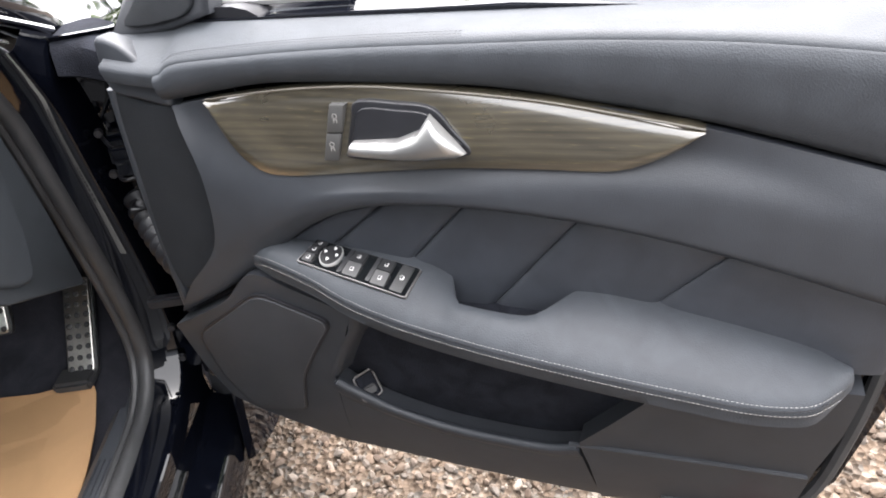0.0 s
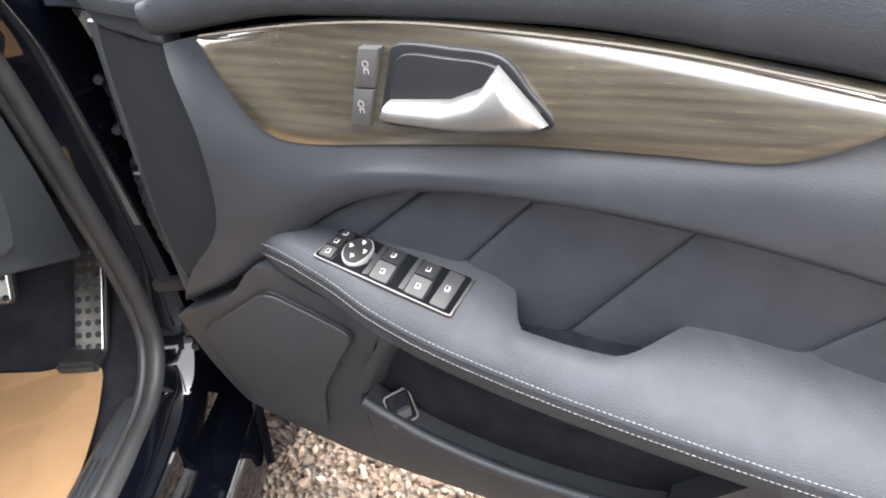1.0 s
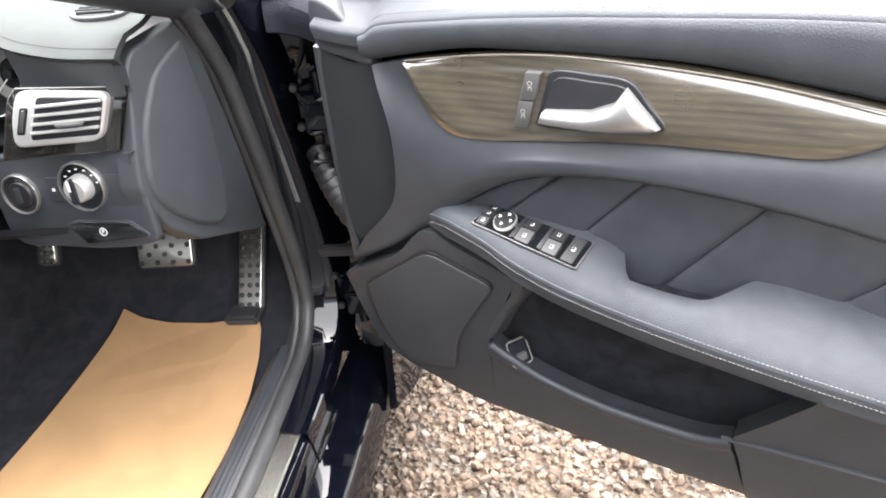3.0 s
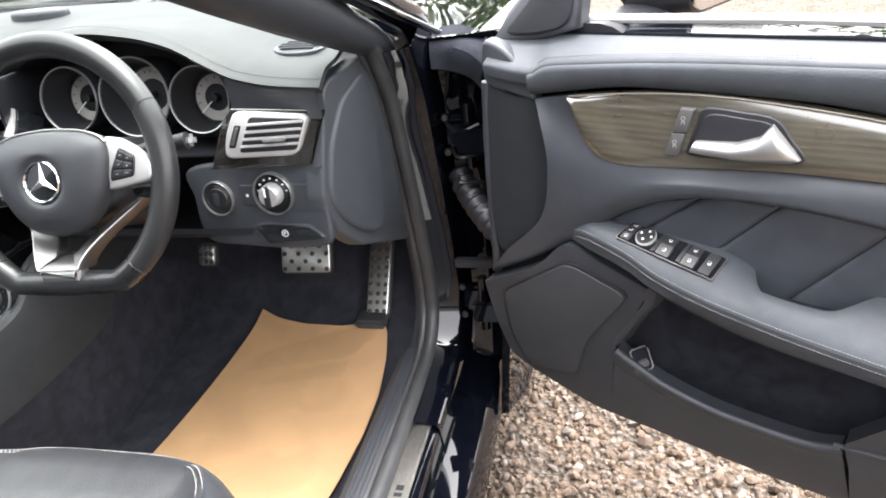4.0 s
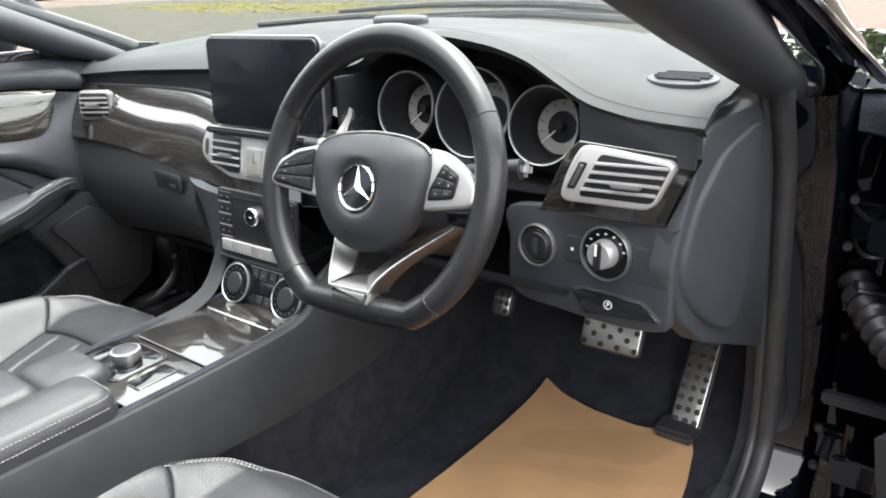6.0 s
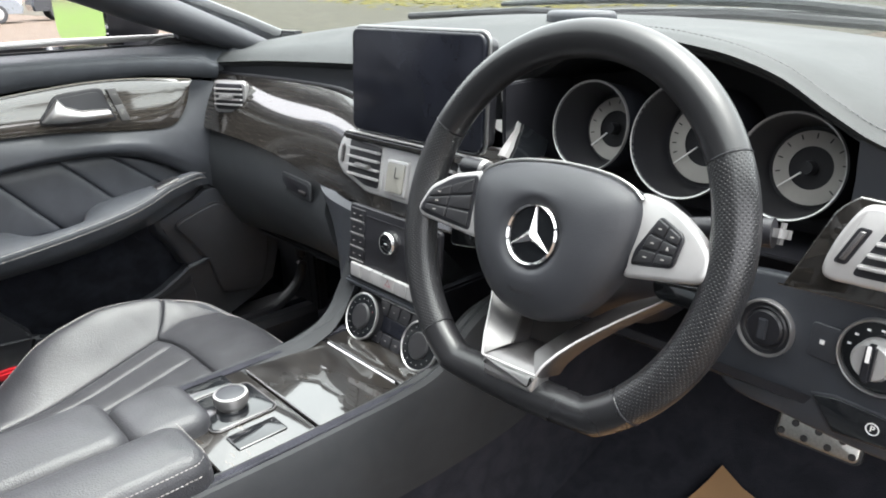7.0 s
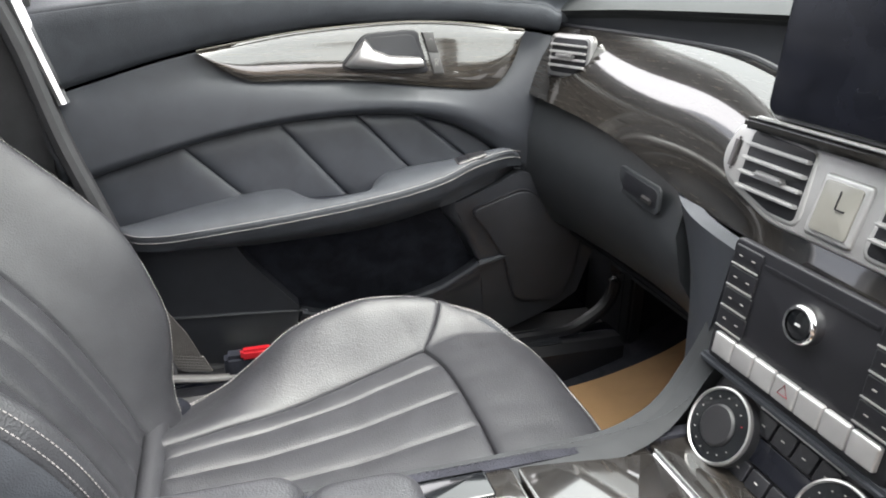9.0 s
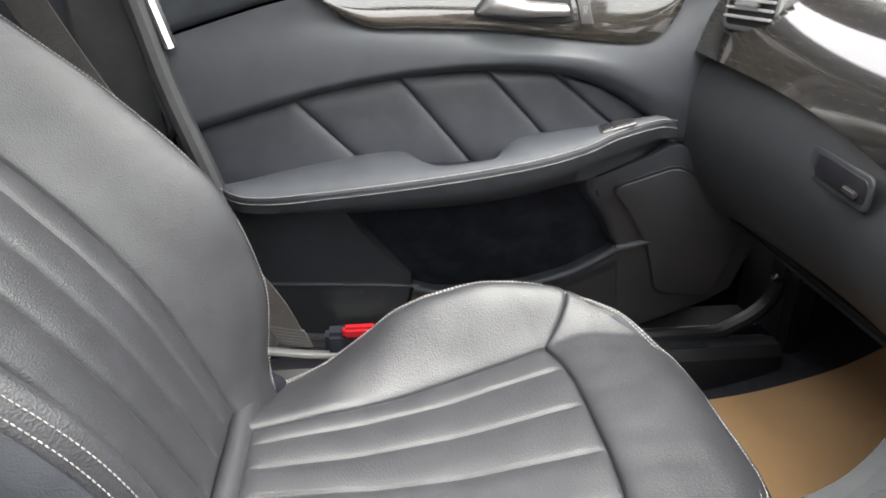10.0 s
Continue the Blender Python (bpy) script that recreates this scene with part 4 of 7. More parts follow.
    part("speaker_grille", slab([(c[0] + (a - c[0]) * 0.965, c[1] + (b - c[1]) * 0.965) for a, b in spk], 0.0058, 0.0016, lambda p: xf((p.x, low_w(p.y) + p.z, p.y)), 0), GRILLE, door, "finely perforated speaker grille")
    if driver:
        part("marker_lamp", box((0.05, 0.012, 0.018), (0.56, -0.082, 0.306), xf, 0.004), RED, door, "small red door edge lamp")
    # shut-face rubber
    part("door_seal", tube(spline([(0.66, -0.075, 0.93), (0.665, -0.08, 0.75), (0.64, -0.085, 0.5), (0.59, -0.09, 0.36), (0.45, -0.10, 0.325)], 40), 0.008, 8, xf=xf), RUBBER, door)
    return door


XD = door_map((0.995, 0.148), (0.9143, -0.4051), 1)
XP_UPRIGHT = door_map((-0.672, 0.14), (-0.04, -0.999), -1)


def XP(p):
    """The shut door, its waist standing in a little."""
    return XP_UPRIGHT((p[0], p[1] + ip(p[2], [(0.52, 0.0), (0.58, 0.004), (0.66, 0.018), (0.74, 0.014), (0.88, 0.0)]), p[2] - ip(p[2], [(0.58, 0.0), (0.64, 0.007), (0.80, 0.007), (0.86, 0.0)])))



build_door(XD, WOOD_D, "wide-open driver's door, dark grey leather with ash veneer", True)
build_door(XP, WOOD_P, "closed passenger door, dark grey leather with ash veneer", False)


# ---- dashboard ----
def facing(y, tilt=0.0, x0=0.0, z0=0.0, turn=0.0):
    """Plates that face the cabin: (a, b, c) to x, z and out towards the rear; tilt leans the top forward, turn swings it about z."""
    m = Matrix.Translation((x0, y, z0)) @ Matrix.Rotation(radians(turn), 4, 'Z') @ Matrix.Rotation(radians(-tilt), 4, 'X')
    return lambda p: m @ Vector((p[0], -p[2], p[1]))


def vent(parent, X, outline, inner, slats, knob, metal=SILVER):
    """A silver framed air vent with its slats."""
    outline, inner = fillet(outline, 0.014), fillet(inner, 0.006)
    v = part("vent_frame", slab(outline, 0.012, 0.004, X, 0), metal, parent, "satin silver air vent frame", 50)
    part("vent_duct", slab(inner, 0.0125, 0.0005, X, 0), DARK, v)
    x0, x1 = min(a for a, b in inner), max(a for a, b in inner)
    z0, z1 = min(b for a, b in inner), max(b for a, b in inner)
    for k in range(slats):
        z = z0 + (z1 - z0) * (k + 1) / (slats + 1)
        def ends(z):
            xs = []
            for (a, b), (c, d) in zip(inner, inner[1:] + inner[:1]):
                if (b - z) * (d - z) <= 0 and b != d:
                    xs.append(a + (c - a) * (z - b) / (d - b))
            return (min(xs), max(xs)) if len(xs) > 1 else (x0, x1)
        a, b = ends(z)
        part("slat", box((b - a, 0.0034, 0.010), ((a + b) / 2, z, 0.0140), X, 0.0012), SILVER, v)
    part("vent_tab", box((0.034, 0.0055, 0.009), (knob[0], knob[1], 0.019), X, 0.002), PULL, v)
    return v


def symbol_bars(parent, X, spots, size=(0.006, 0.0016), h=0.0005, mat=WHITE):
    for a, b, c in spots:
        part("symbol", box((size[0], size[1], 0.0006), (a, b, c + h), X, 0), mat, parent)


dash = thing("dashboard", (0.0, 0.25, 0.60), "dark grey leather dashboard with ash veneer and silver vents", "dashboard")
# upper pad: rear edge, crown, front edge
hood_z = [(-0.72, 0.925), (-0.5, 0.938), (-0.2, 0.948), (0.05, 0.955), (0.13, 0.968), (0.2, 0.998), (0.29, 1.012), (0.37, 1.003), (0.43, 0.986), (0.485, 0.957), (0.53, 0.938), (0.6, 0.928), (0.66, 0.927), (0.70, 0.929)]
hood_y = [(-0.72, 0.20), (-0.5, 0.235), (-0.2, 0.25), (0.05, 0.235), (0.18, 0.21), (0.3, 0.195), (0.43, 0.195), (0.55, 0.18), (0.70, 0.15)]
xs = [-0.72 + 1.385 * i / 110 for i in range(111)]
rows = []
for f, dz in ((0, -0.005), (0.0, 0.0), (0.03, 0.005), (0.12, 0.008), (0.3, 0), (0.5, 0), (0.75, 0), (1, 0)):
    row = []
    for x in xs:
        zr, yr = ip(x, hood_z), ip(x, hood_y)
        ye = 0.54 - 0.17 * (x / 0.72) ** 2
        zm = 1.012 - 0.055 * (abs(x) / 0.72) ** 2.2
        y = yr + (ye - yr) * f
        z = zr + (zm - zr) * min(1, f * 1.6) ** 0.8 + dz
        row.append(Vector((x, y - (0.006 if dz == 0.0 and f == 0 else 0), z)))
    rows.append(row)
part("top_pad", solid(rows, (0, 0.006, -0.006)), DASHTOP, dash, "grey leather dash top")
part("stitching", stitches([Vector((x, ip(x, hood_y) + 0.006, ip(x, hood_z) + 0.0085)) for x in xs if x > 0.1], 0.0045, 0.0016, 0.0005), DARK, dash, weld=False)
# recessed face under the pad, passenger side
rows = [[Vector((x, ip(x, hood_y) + 0.004, ip(x, hood_z) - 0.004)) for x in xs], [Vector((x, ip(x, hood_y) + 0.012, ip(x, hood_z) - 0.03)) for x in xs], [Vector((x, ip(x, hood_y) + 0.01, 0.885)) for x in xs]]
cols = [r for r in smooth_rows([[r[i] for i in (0, 15, 30, 45, 60)] for r in rows], 60, 5)]
part("pad_face", solid(cols, (0, 0.02, 0)), HARD, dash)
# face on the driver's outer side
rows = [[Vector((x, ip(x, hood_y) + dy, max(z, 0)) if z else Vector((x, ip(x, hood_y) + dy, ip(x, hood_z) - 0.004))) for x in (0.508 + 0.146 * i / 30 for i in range(31))] for dy, z in ((0.0, 0), (0.006, 0.905), (0.004, 0.880))]
part("pad_face", solid(rows, (0, 0.02, 0)), HARD, dash)
# defroster vent on the top
def on_top(p):
    return Vector((p.x, p.y, 0.9535 + p.z + 0.10 * (p.y - 0.25) - 0.02 * (p.x - 0.6)))
part("defroster_rim", slab(circle2(0.601, 0.262, 0.041, 36, 0.72), 0.006, 0.002, on_top), SOFT, dash)
part("defroster", slab(circle2(0.601, 0.262, 0.034, 36, 0.68), 0.0066, 0.0005, on_top), DARK, dash)
for k in range(4):
    y = 0.2470 + 0.0100 * k
    h = 0.033 * math.sqrt(max(0, 1 - ((y - 0.262) / 0.0235) ** 2))
    part("slat", box((2 * h, 0.0032, 0.003), (0.601, y, 0.0080), lambda p: on_top(p), 0.0008), HARD, dash)
part("sensor_pod", slab(circle2(0.03, 0.44, 0.06, 30, 0.45), 0.018, 0.008, lambda p: Vector((p.x, p.y, 1.004 + p.z))), SOFT, dash, "low oval speaker pod")

# veneer band, passenger side to the middle
def eased(x, table, reach=0.19):
    w = [1 + math.cos(math.pi * (k / 16 - 1)) for k in range(33)]
    return sum(v * ip(x + reach * (k / 16 - 1), table) for k, v in enumerate(w)) / sum(w)


ttop = [(-0.69, 0.905), (-0.5, 0.905), (-0.3, 0.905), (-0.2, 0.895), (-0.12, 0.872), (0.0, 0.868), (0.2, 0.868)]
tbot = [(-0.69, 0.812), (-0.6, 0.803), (-0.5, 0.797), (-0.42, 0.790), (-0.3, 0.768), (-0.2, 0.755), (-0.15, 0.762), (-0.08, 0.768), (0.0, 0.770), (0.2, 0.770)]
ty = [(-0.69, 0.158), (-0.55, 0.176), (-0.4, 0.184), (-0.25, 0.173), (-0.15, 0.155), (0.0, 0.142), (0.2, 0.140)]
rows = []
for k in range(21):
    f = k / 20
    rows.append([Vector((x, eased(x, ty) - 0.006 + 0.052 * (0.3 * (1 - f) + 0.7 * (1 - f) ** 2) - 0.006 * f ** 5, eased(x, ttop) + (eased(x, tbot) - eased(x, ttop)) * f)) for x in (-0.685 + 0.87 * i / 120 for i in range(121))])
part("veneer_band", solid(rows, (0, 0.02, 0)), WOOD_C, dash, "glossy ash veneer band in its shaded tone")
part("veneer_edge", tube([Vector((x, ip(x, ty) + 0.050, ip(x, ttop) + 0.002)) for x in (-0.685 + 0.56 * i / 40 for i in range(41))], 0.003, 8), DARK, dash)
# glovebox face
gz = [(-0.70, 0.810), (-0.5, 0.795), (-0.42, 0.788), (-0.3, 0.766), (-0.26, 0.760)]
rows = []
for f, dy in ((0, 0.012), (0.06, 0.002), (0.25, -0.012), (0.5, -0.008), (0.75, 0.02), (0.92, 0.05), (1, 0.08)):
    rows.append([Vector((x, ip(x, ty) + dy, ip(x, gz) + (0.575 - ip(x, gz)) * f)) for x in (-0.70 + (0.425 + 0.055 * f) * i / 30 for i in range(31))])
part("glovebox_lid", solid(rows, (0, 0.02, 0)), GLOVE, dash, "dark blue-grey glovebox lid")
part("knee_panel", box((0.56, 0.34, 0.012), (-0.41, 0.42, 0.566), bevel=0.004), DARK, dash, "dark panel under the glovebox")
latch = facing(0.172, 2, -0.362, 0.742, -6)
part("glovebox_latch", slab(rounded(-0.050, -0.018, 0.062, 0.016, 0.009), 0.003, 0.0015, latch), GLOVE, dash)
part("latch_recess", slab(rounded(-0.036, -0.012, 0.056, 0.011, 0.007), 0.0035, 0.0005, latch), DARK, dash)
part("latch_lever", box((0.024, 0.007, 0.004), (0.034, -0.006, 0.0050), latch, 0.0015), SMOKED, dash)
# cheek between glovebox and centre stack
rows = []
for k in range(13):
    f = k / 12
    L = Vector((ip(f, [(0, -0.280), (0.4, -0.236), (1, -0.206)]), 0.170, 0.762 - 0.155 * f))
    Rr = Vector((-0.100 - 0.014 * f, 0.106 - 0.010 * f, 0.766 - 0.130 * f))
    rows.append([L.lerp(Rr, g) + Vector((-0.006, -0.010, 0)) * math.sin(math.pi * g) for g in (i / 14 for i in range(15))])
part("stack_cheek", solid(rows, (0, 0.02, 0)), SOFT, dash, "plain grey side of the centre stack")
# centre stack
stack = facing(0.098, 6, 0, 0.70)
part("radio_face", slab(rounded(-0.094, -0.028, 0.094, 0.082, 0.006), 0.006, 0.002, stack), DARK, dash, "black radio fascia")
part("disc_slot", box((0.11, 0.003, 0.002), (0.0, 0.070, 0.0062), stack, 0.0005), DARK, dash)
for side in (-1, 1):
    for k in range(4):
        part("radio_button", slab(rounded(side * 0.074 - 0.016, 0.004 + 0.019 * k, side * 0.074 + 0.016, 0.020 + 0.019 * k, 0.002), 0.008, 0.001, stack), DARK, dash)
        part("button_line", box((0.031, 0.0012, 0.001), (side * 0.074, 0.0035 + 0.019 * k, 0.0085), stack, 0), SILVER, dash)
        symbol_bars(dash, stack, [(side * 0.074 - 0.007, 0.012 + 0.019 * k, 0.008), (side * 0.074 + 0.008, 0.012 + 0.019 * k, 0.008)], (0.0036, 0.0009), mat=DIAL)
kn = part("volume_knob", lathe([(0.0118, 0.0165), (0.0136, 0.0170), (0.0150, 0.0155), (0.0156, 0.012), (0.0156, 0.005)], stack((0, 0.046, 0)), stack((0, 0, 1)) - stack((0, 0, 0)), 40), CHROME, dash, "ribbed chrome volume knob")
part("knob_cap", lathe([(0, 0.0158), (0.0100, 0.0158), (0.0120, 0.0150)], stack((0, 0.046, 0)), stack((0, 0, 1)) - stack((0, 0, 0)), 40), GLOSS, kn)
symbol_bars(kn, stack, [(0, 0.046, 0.0158)], (0.005, 0.0016))
for k in range(7):
    x = -0.0735 + 0.0245 * k
    key = part("function_key", slab(rounded(x - 0.0119, -0.021, x + 0.0119, -0.001, 0.002), 0.0105, 0.002, stack), SILVER, dash, "silver function key")
    if k == 3:
        tri = [(x - 0.005, -0.0135), (x + 0.005, -0.0135), (x, -0.005)]
        part("symbol", tube([stack((a, b, 0.0107)) for a, b in tri], 0.0005, 5, closed=True), RED, key)
part("stack_lip", box((0.20, 0.008, 0.012), (0.0, -0.031, 0.004), stack, 0.003), SOFT, dash)
# climate panel
clim = facing(0.088, 26, 0.0185, 0.626)
part("climate_face", slab(rounded(-0.10, -0.034, 0.10, 0.036, 0.01), 0.004, 0.002, clim), DARK, dash)
for k in range(4):
    part("climate_key", slab(rounded(-0.043 + 0.0218 * k, 0.014, -0.0235 + 0.0218 * k, 0.031, 0.002), 0.009, 0.001, clim), DARK, dash)
    part("climate_key", slab(rounded(-0.043 + 0.0218 * k, -0.026, -0.0235 + 0.0218 * k, -0.010, 0.002), 0.009, 0.001, clim), DARK, dash)
    symbol_bars(dash, clim, [(-0.033 + 0.0218 * k, 0.022, 0.009), (-0.033 + 0.0218 * k, -0.018, 0.009)], (0.0036, 0.0009), mat=DIAL)
part("climate_line", box((0.088, 0.0015, 0.002), (0, 0.033, 0.009), clim, 0.0005), SILVER, dash)
part("climate_line", box((0.088, 0.0015, 0.002), (0, -0.028, 0.009), clim, 0.0005), SILVER, dash)
part("climate_display", slab(rounded(-0.043, -0.008, 0.043, 0.012, 0.001), 0.0075, 0.0005, clim), SCREEN, dash)
for side in (-1, 1):
    c, ax = clim((side * 0.0615, 0.0, 0)), clim((0, 0, 1)) - clim((0, 0, 0))
    k = part("climate_knob", lathe([(0.0331, 0.0170), (0.0335, 0.0185), (0.0328, 0.0206), (0.0313, 0.0212), (0.0300, 0.0196)], c, ax, 48), PULL, dash, "silver-rimmed black climate knob")
    part("knob_side", lathe([(0.0325, 0.004), (0.0330, 0.0172)], c, ax, 48), KEY, k)
    part("knob_face", lathe([(0, 0.0200), (0.016, 0.0200), (0.0302, 0.0200)], c, ax, 48), GLOSS, k)
    part("knob_cap", lathe([(0, 0.0232), (0.0160, 0.0228), (0.0178, 0.0212), (0.0180, 0.019)], c, ax, 40), KEY, k)
    for q in range(14):
        a = radians(-60 + 300 * q / 13)
        part("mark", box((0.0011, 0.0008, 0.0006), (side * 0.0615 - 0.0243 * math.sin(a), 0.0243 * math.cos(a), 0.0203), clim, 0), (RED if q == 0 else DIAL), k)

# screen
scr = facing(0.152, 4, 0, 0.943)
s = part("screen", slab(rounded(-0.126, -0.068, 0.126, 0.068, 0.012, 6), 0.012, 0.003, scr), SCREEN, dash, "switched-off black display with a silver rim")
part("screen_rim", tube([scr((a, b, 0.004)) for a, b in rounded(-0.1275, -0.0695, 0.1275, 0.0695, 0.013, 6)], 0.0026, 8, closed=True, up=(0, 1, 0)), RIMGREY, s)
part("screen_back", slab(rounded(-0.122, -0.064, 0.122, 0.064, 0.012, 6), -0.02, 0.006, scr), DARK, s)
part("screen_ledge", box((0.30, 0.010, 0.026), (0, -0.079, 0.000), scr, 0.003), WOOD_C, dash)
part("ledge_line", box((0.27, 0.0024, 0.006), (0, -0.0725, 0.010), scr, 0.001), SILVER, dash)
CLOCKFACE = material("clock_face", (0.24, 0.235, 0.21), 0.2, coat=0.6, vary=0.05)
# centre vents and clock
cv = facing(0.150, 14, -0.033, 0.826)
out_l = [(-0.133, 0.030), (-0.118, 0.036), (-0.036, 0.031), (-0.029, -0.036), (-0.062, -0.036), (-0.108, -0.025), (-0.138, -0.014), (-0.145, 0.008)]
inn_l = [(-0.113, 0.030), (-0.039, 0.026), (-0.036, -0.031), (-0.066, -0.031), (-0.111, -0.019)]
part("vent_surround", slab(fillet([(-0.138, 0.030), (-0.118, 0.037), (0.118, 0.037), (0.138, 0.030), (0.145, 0.004), (0.132, -0.020), (0.064, -0.040), (-0.064, -0.040), (-0.132, -0.020), (-0.145, 0.004)], 0.012), 0.0105, 0.003, cv), SILVER, dash, "satin silver surround of the middle vents")
vent(dash, cv, out_l, inn_l, 4, (-0.070, -0.004))
vent(dash, cv, [(-a, b) for a, b in out_l[::-1]], [(-a, b) for a, b in inn_l[::-1]], 4, (0.070, -0.004))
for side in (-1, 1):
    part("vent_wheel", box((0.010, 0.030, 0.010), (side * 0.127, 0.006, 0.010), cv, 0.003), SMOKED, dash)
ck = part("clock_frame", slab(rounded(-0.0235, -0.034, 0.0235, 0.016, 0.004), 0.014, 0.003, cv), SILVER, dash, "square silver analogue clock")
part("clock_face", slab(rounded(-0.0180, -0.029, 0.0180, 0.011, 0.003), 0.0155, 0.0005, cv), CLOCKFACE, ck)
part("clock_hand", box((0.0010, 0.014, 0.0005), (0.0, -0.0015, 0.0162), cv, 0), DARK, ck)
part("clock_hand", box((0.009, 0.0010, 0.0005), (0.0045, -0.0085, 0.0163), cv, 0), DARK, ck)
# passenger vent
pv = facing(0.189, 6, -0.592, 0.873, 22)
vent(dash, pv, rounded(-0.038, -0.033, 0.040, 0.027, 0.010), rounded(-0.032, -0.027, 0.034, 0.021, 0.007), 4, (0, -0.003), PULL)

# driver's side: vent in veneer, switch panel
dvm = facing(0.180, 8, 0.58, 0.85, 6)
dv = lambda p: dvm((p[0] - 0.58, p[1], p[2]))
bez = [(0.478, -0.036), (0.508, 0.036), (0.522, 0.049), (0.655, 0.038), (0.628, -0.037)]
part("veneer_bezel", slab(fillet(bez, 0.006), 0.006, 0.002, lambda p: dv((p.x, p.y, p.z + 0.016)), 60), WOOD_C, dash, "glossy shade-toned ash veneer round the outer vent")
DVX = lambda p: dv((p[0], p[1], p[2] + 0.021))
out_r = [(0.505, -0.020), (0.512, 0.012), (0.526, 0.041), (0.535, 0.0455), (0.637, 0.034), (0.613, -0.021)]
inn_r = [(0.529, -0.0120), (0.552, 0.0370), (0.630, 0.0288), (0.613, -0.0130)]
vent(dash, DVX, out_r, inn_r, 4, (0.585, 0.004))
part("wheel_slot", slab(fillet([(0.5145, -0.004), (0.5285, 0.027), (0.5385, 0.026), (0.5245, -0.005)], 0.003), 0.0126, 0.0005, DVX), DARK, dash)
part("vent_wheel", slab(fillet([(0.5185, -0.001), (0.5300, 0.024), (0.5345, 0.0235), (0.5230, -0.0015)], 0.0015), 0.0142, 0.001, DVX), SMOKED, dash)
spm = facing(0.176, 4, 0.54, 0.755, -6)
sp = lambda p: spm((p[0] - 0.54, p[1], p[2]))
face = [(0.425, 0.052), (0.626, 0.060), (0.640, 0.044), (0.645, -0.045), (0.638, -0.064), (0.58, -0.074), (0.50, -0.074), (0.425, -0.066), (0.415, 0.0)]
part("switch_panel", slab(face, 0.010, 0.005, sp, 60), SOFT, dash, "dark grey lower dash panel")
SPX = lambda p: sp((p[0], p[1], p[2] + 0.010))
ax = (sp((0, 0, 1)) - sp((0, 0, 0)))
c = SPX((0.462, 0.004, 0))
b = part("start_ring", lathe([(0.0275, 0), (0.0275, 0.0050), (0.0268, 0.0065), (0.0254, 0.0065), (0.0246, 0.003)], c, ax, 48), PULL, dash, "satin silver ring of the ignition socket")
part("start_button", lathe([(0, 0.006), (0.016, 0.006), (0.018, 0.0034), (0.0200, 0.0046), (0.0215, 0.0034), (0.0250, 0.0034)], c, ax, 48), DARK, b)
part("key_slot", box((0.009, 0.020, 0.003), (0.462, 0.004, 0.0075), SPX, 0.001), HARD, b)
c = SPX((0.5605, 0.015, 0))
b = part("light_ring", lathe([(0.0330, 0), (0.0330, 0.006), (0.0320, 0.008), (0.0308, 0.0075), (0.0304, 0.004)], c, ax, 48), PULL, dash, "satin silver ring of the rotary light switch")
part("light_face", lathe([(0, 0.004), (0.0310, 0.004)], c, ax, 40), GLOSS, b)
part("light_knob", lathe([(0, 0.020), (0.0145, 0.020), (0.0165, 0.017), (0.0175, 0.004)], c, ax, 40), SILVER, b)
part("knob_grip", box((0.008, 0.032, 0.010), (0.5605, 0.015, 0.021), SPX, 0.002), DARK, b)
part("knob_mark", box((0.003, 0.014, 0.001), (0.5605, 0.024, 0.0265), SPX, 0), WHITE, b)
for q in range(7):
    a = radians(-80 + 26 * q)
    part("mark", box((0.0030, 0.0018, 0.0006), (0.5605 + 0.0245 * math.sin(a), 0.015 + 0.0235 * math.cos(a), 0.0045), SPX, 0), WHITE, b)
part("blank_key", slab(rounded(0.503, -0.006, 0.528, 0.026, 0.003), 0.002, 0.001, SPX), HARD, dash)
part("symbol", box((0.004, 0.004, 0.0006), (0.514, 0.010, 0.0022), SPX, 0), WHITE, dash)
part("blank_key", slab(rounded(0.594, -0.012, 0.640, 0.030, 0.003), 0.001, 0.0008, SPX), SOFT, dash)
pk = [(0.516, -0.040), (0.535, -0.035), (0.610, -0.035), (0.631, -0.0505), (0.629, -0.055), (0.538, -0.066)]
part("brake_release_frame", slab([(a + (a - 0.575) * 0.06, b + (b + 0.048) * 0.14) for a, b in pk], 0.0012, 0.001, SPX, 0), HARD, dash)
pb = part("brake_release", slab(pk, 0.0028, 0.001, SPX, 0), GLOSS, dash, "black parking brake handle")
part("symbol", lathe([(0.0055, 0.0), (0.0055, 0.0006), (0.0047, 0.0006), (0.0047, 0)], SPX((0.568, -0.048, 0.0030)), ax, 20), WHITE, pb)
tx = bpy.data.curves.new("brake_letter", 'FONT')
tx.body = "P"
tx.size = 0.008
tx.align_x, tx.align_y = 'CENTER', 'CENTER'
tx.extrude = 0.0002
ob = new("brake_letter", tx)
o0, ex, ez = SPX((0.568, -0.048, 0.0034)), SPX((1.568, -0.048, 0.0034)) - SPX((0.568, -0.048, 0.0034)), SPX((0.568, 0.952, 0.0034)) - SPX((0.568, -0.048, 0.0034))
mw = Matrix((ex.normalized(), ez.normalized(), ex.cross(ez).normalized())).transposed().to_4x4()
mw.translation = o0
tx.materials.append(WHITE)
ob.parent = pb
ob.matrix_parent_inverse = origin_of(pb).inverted()
ob.matrix_basis = mw
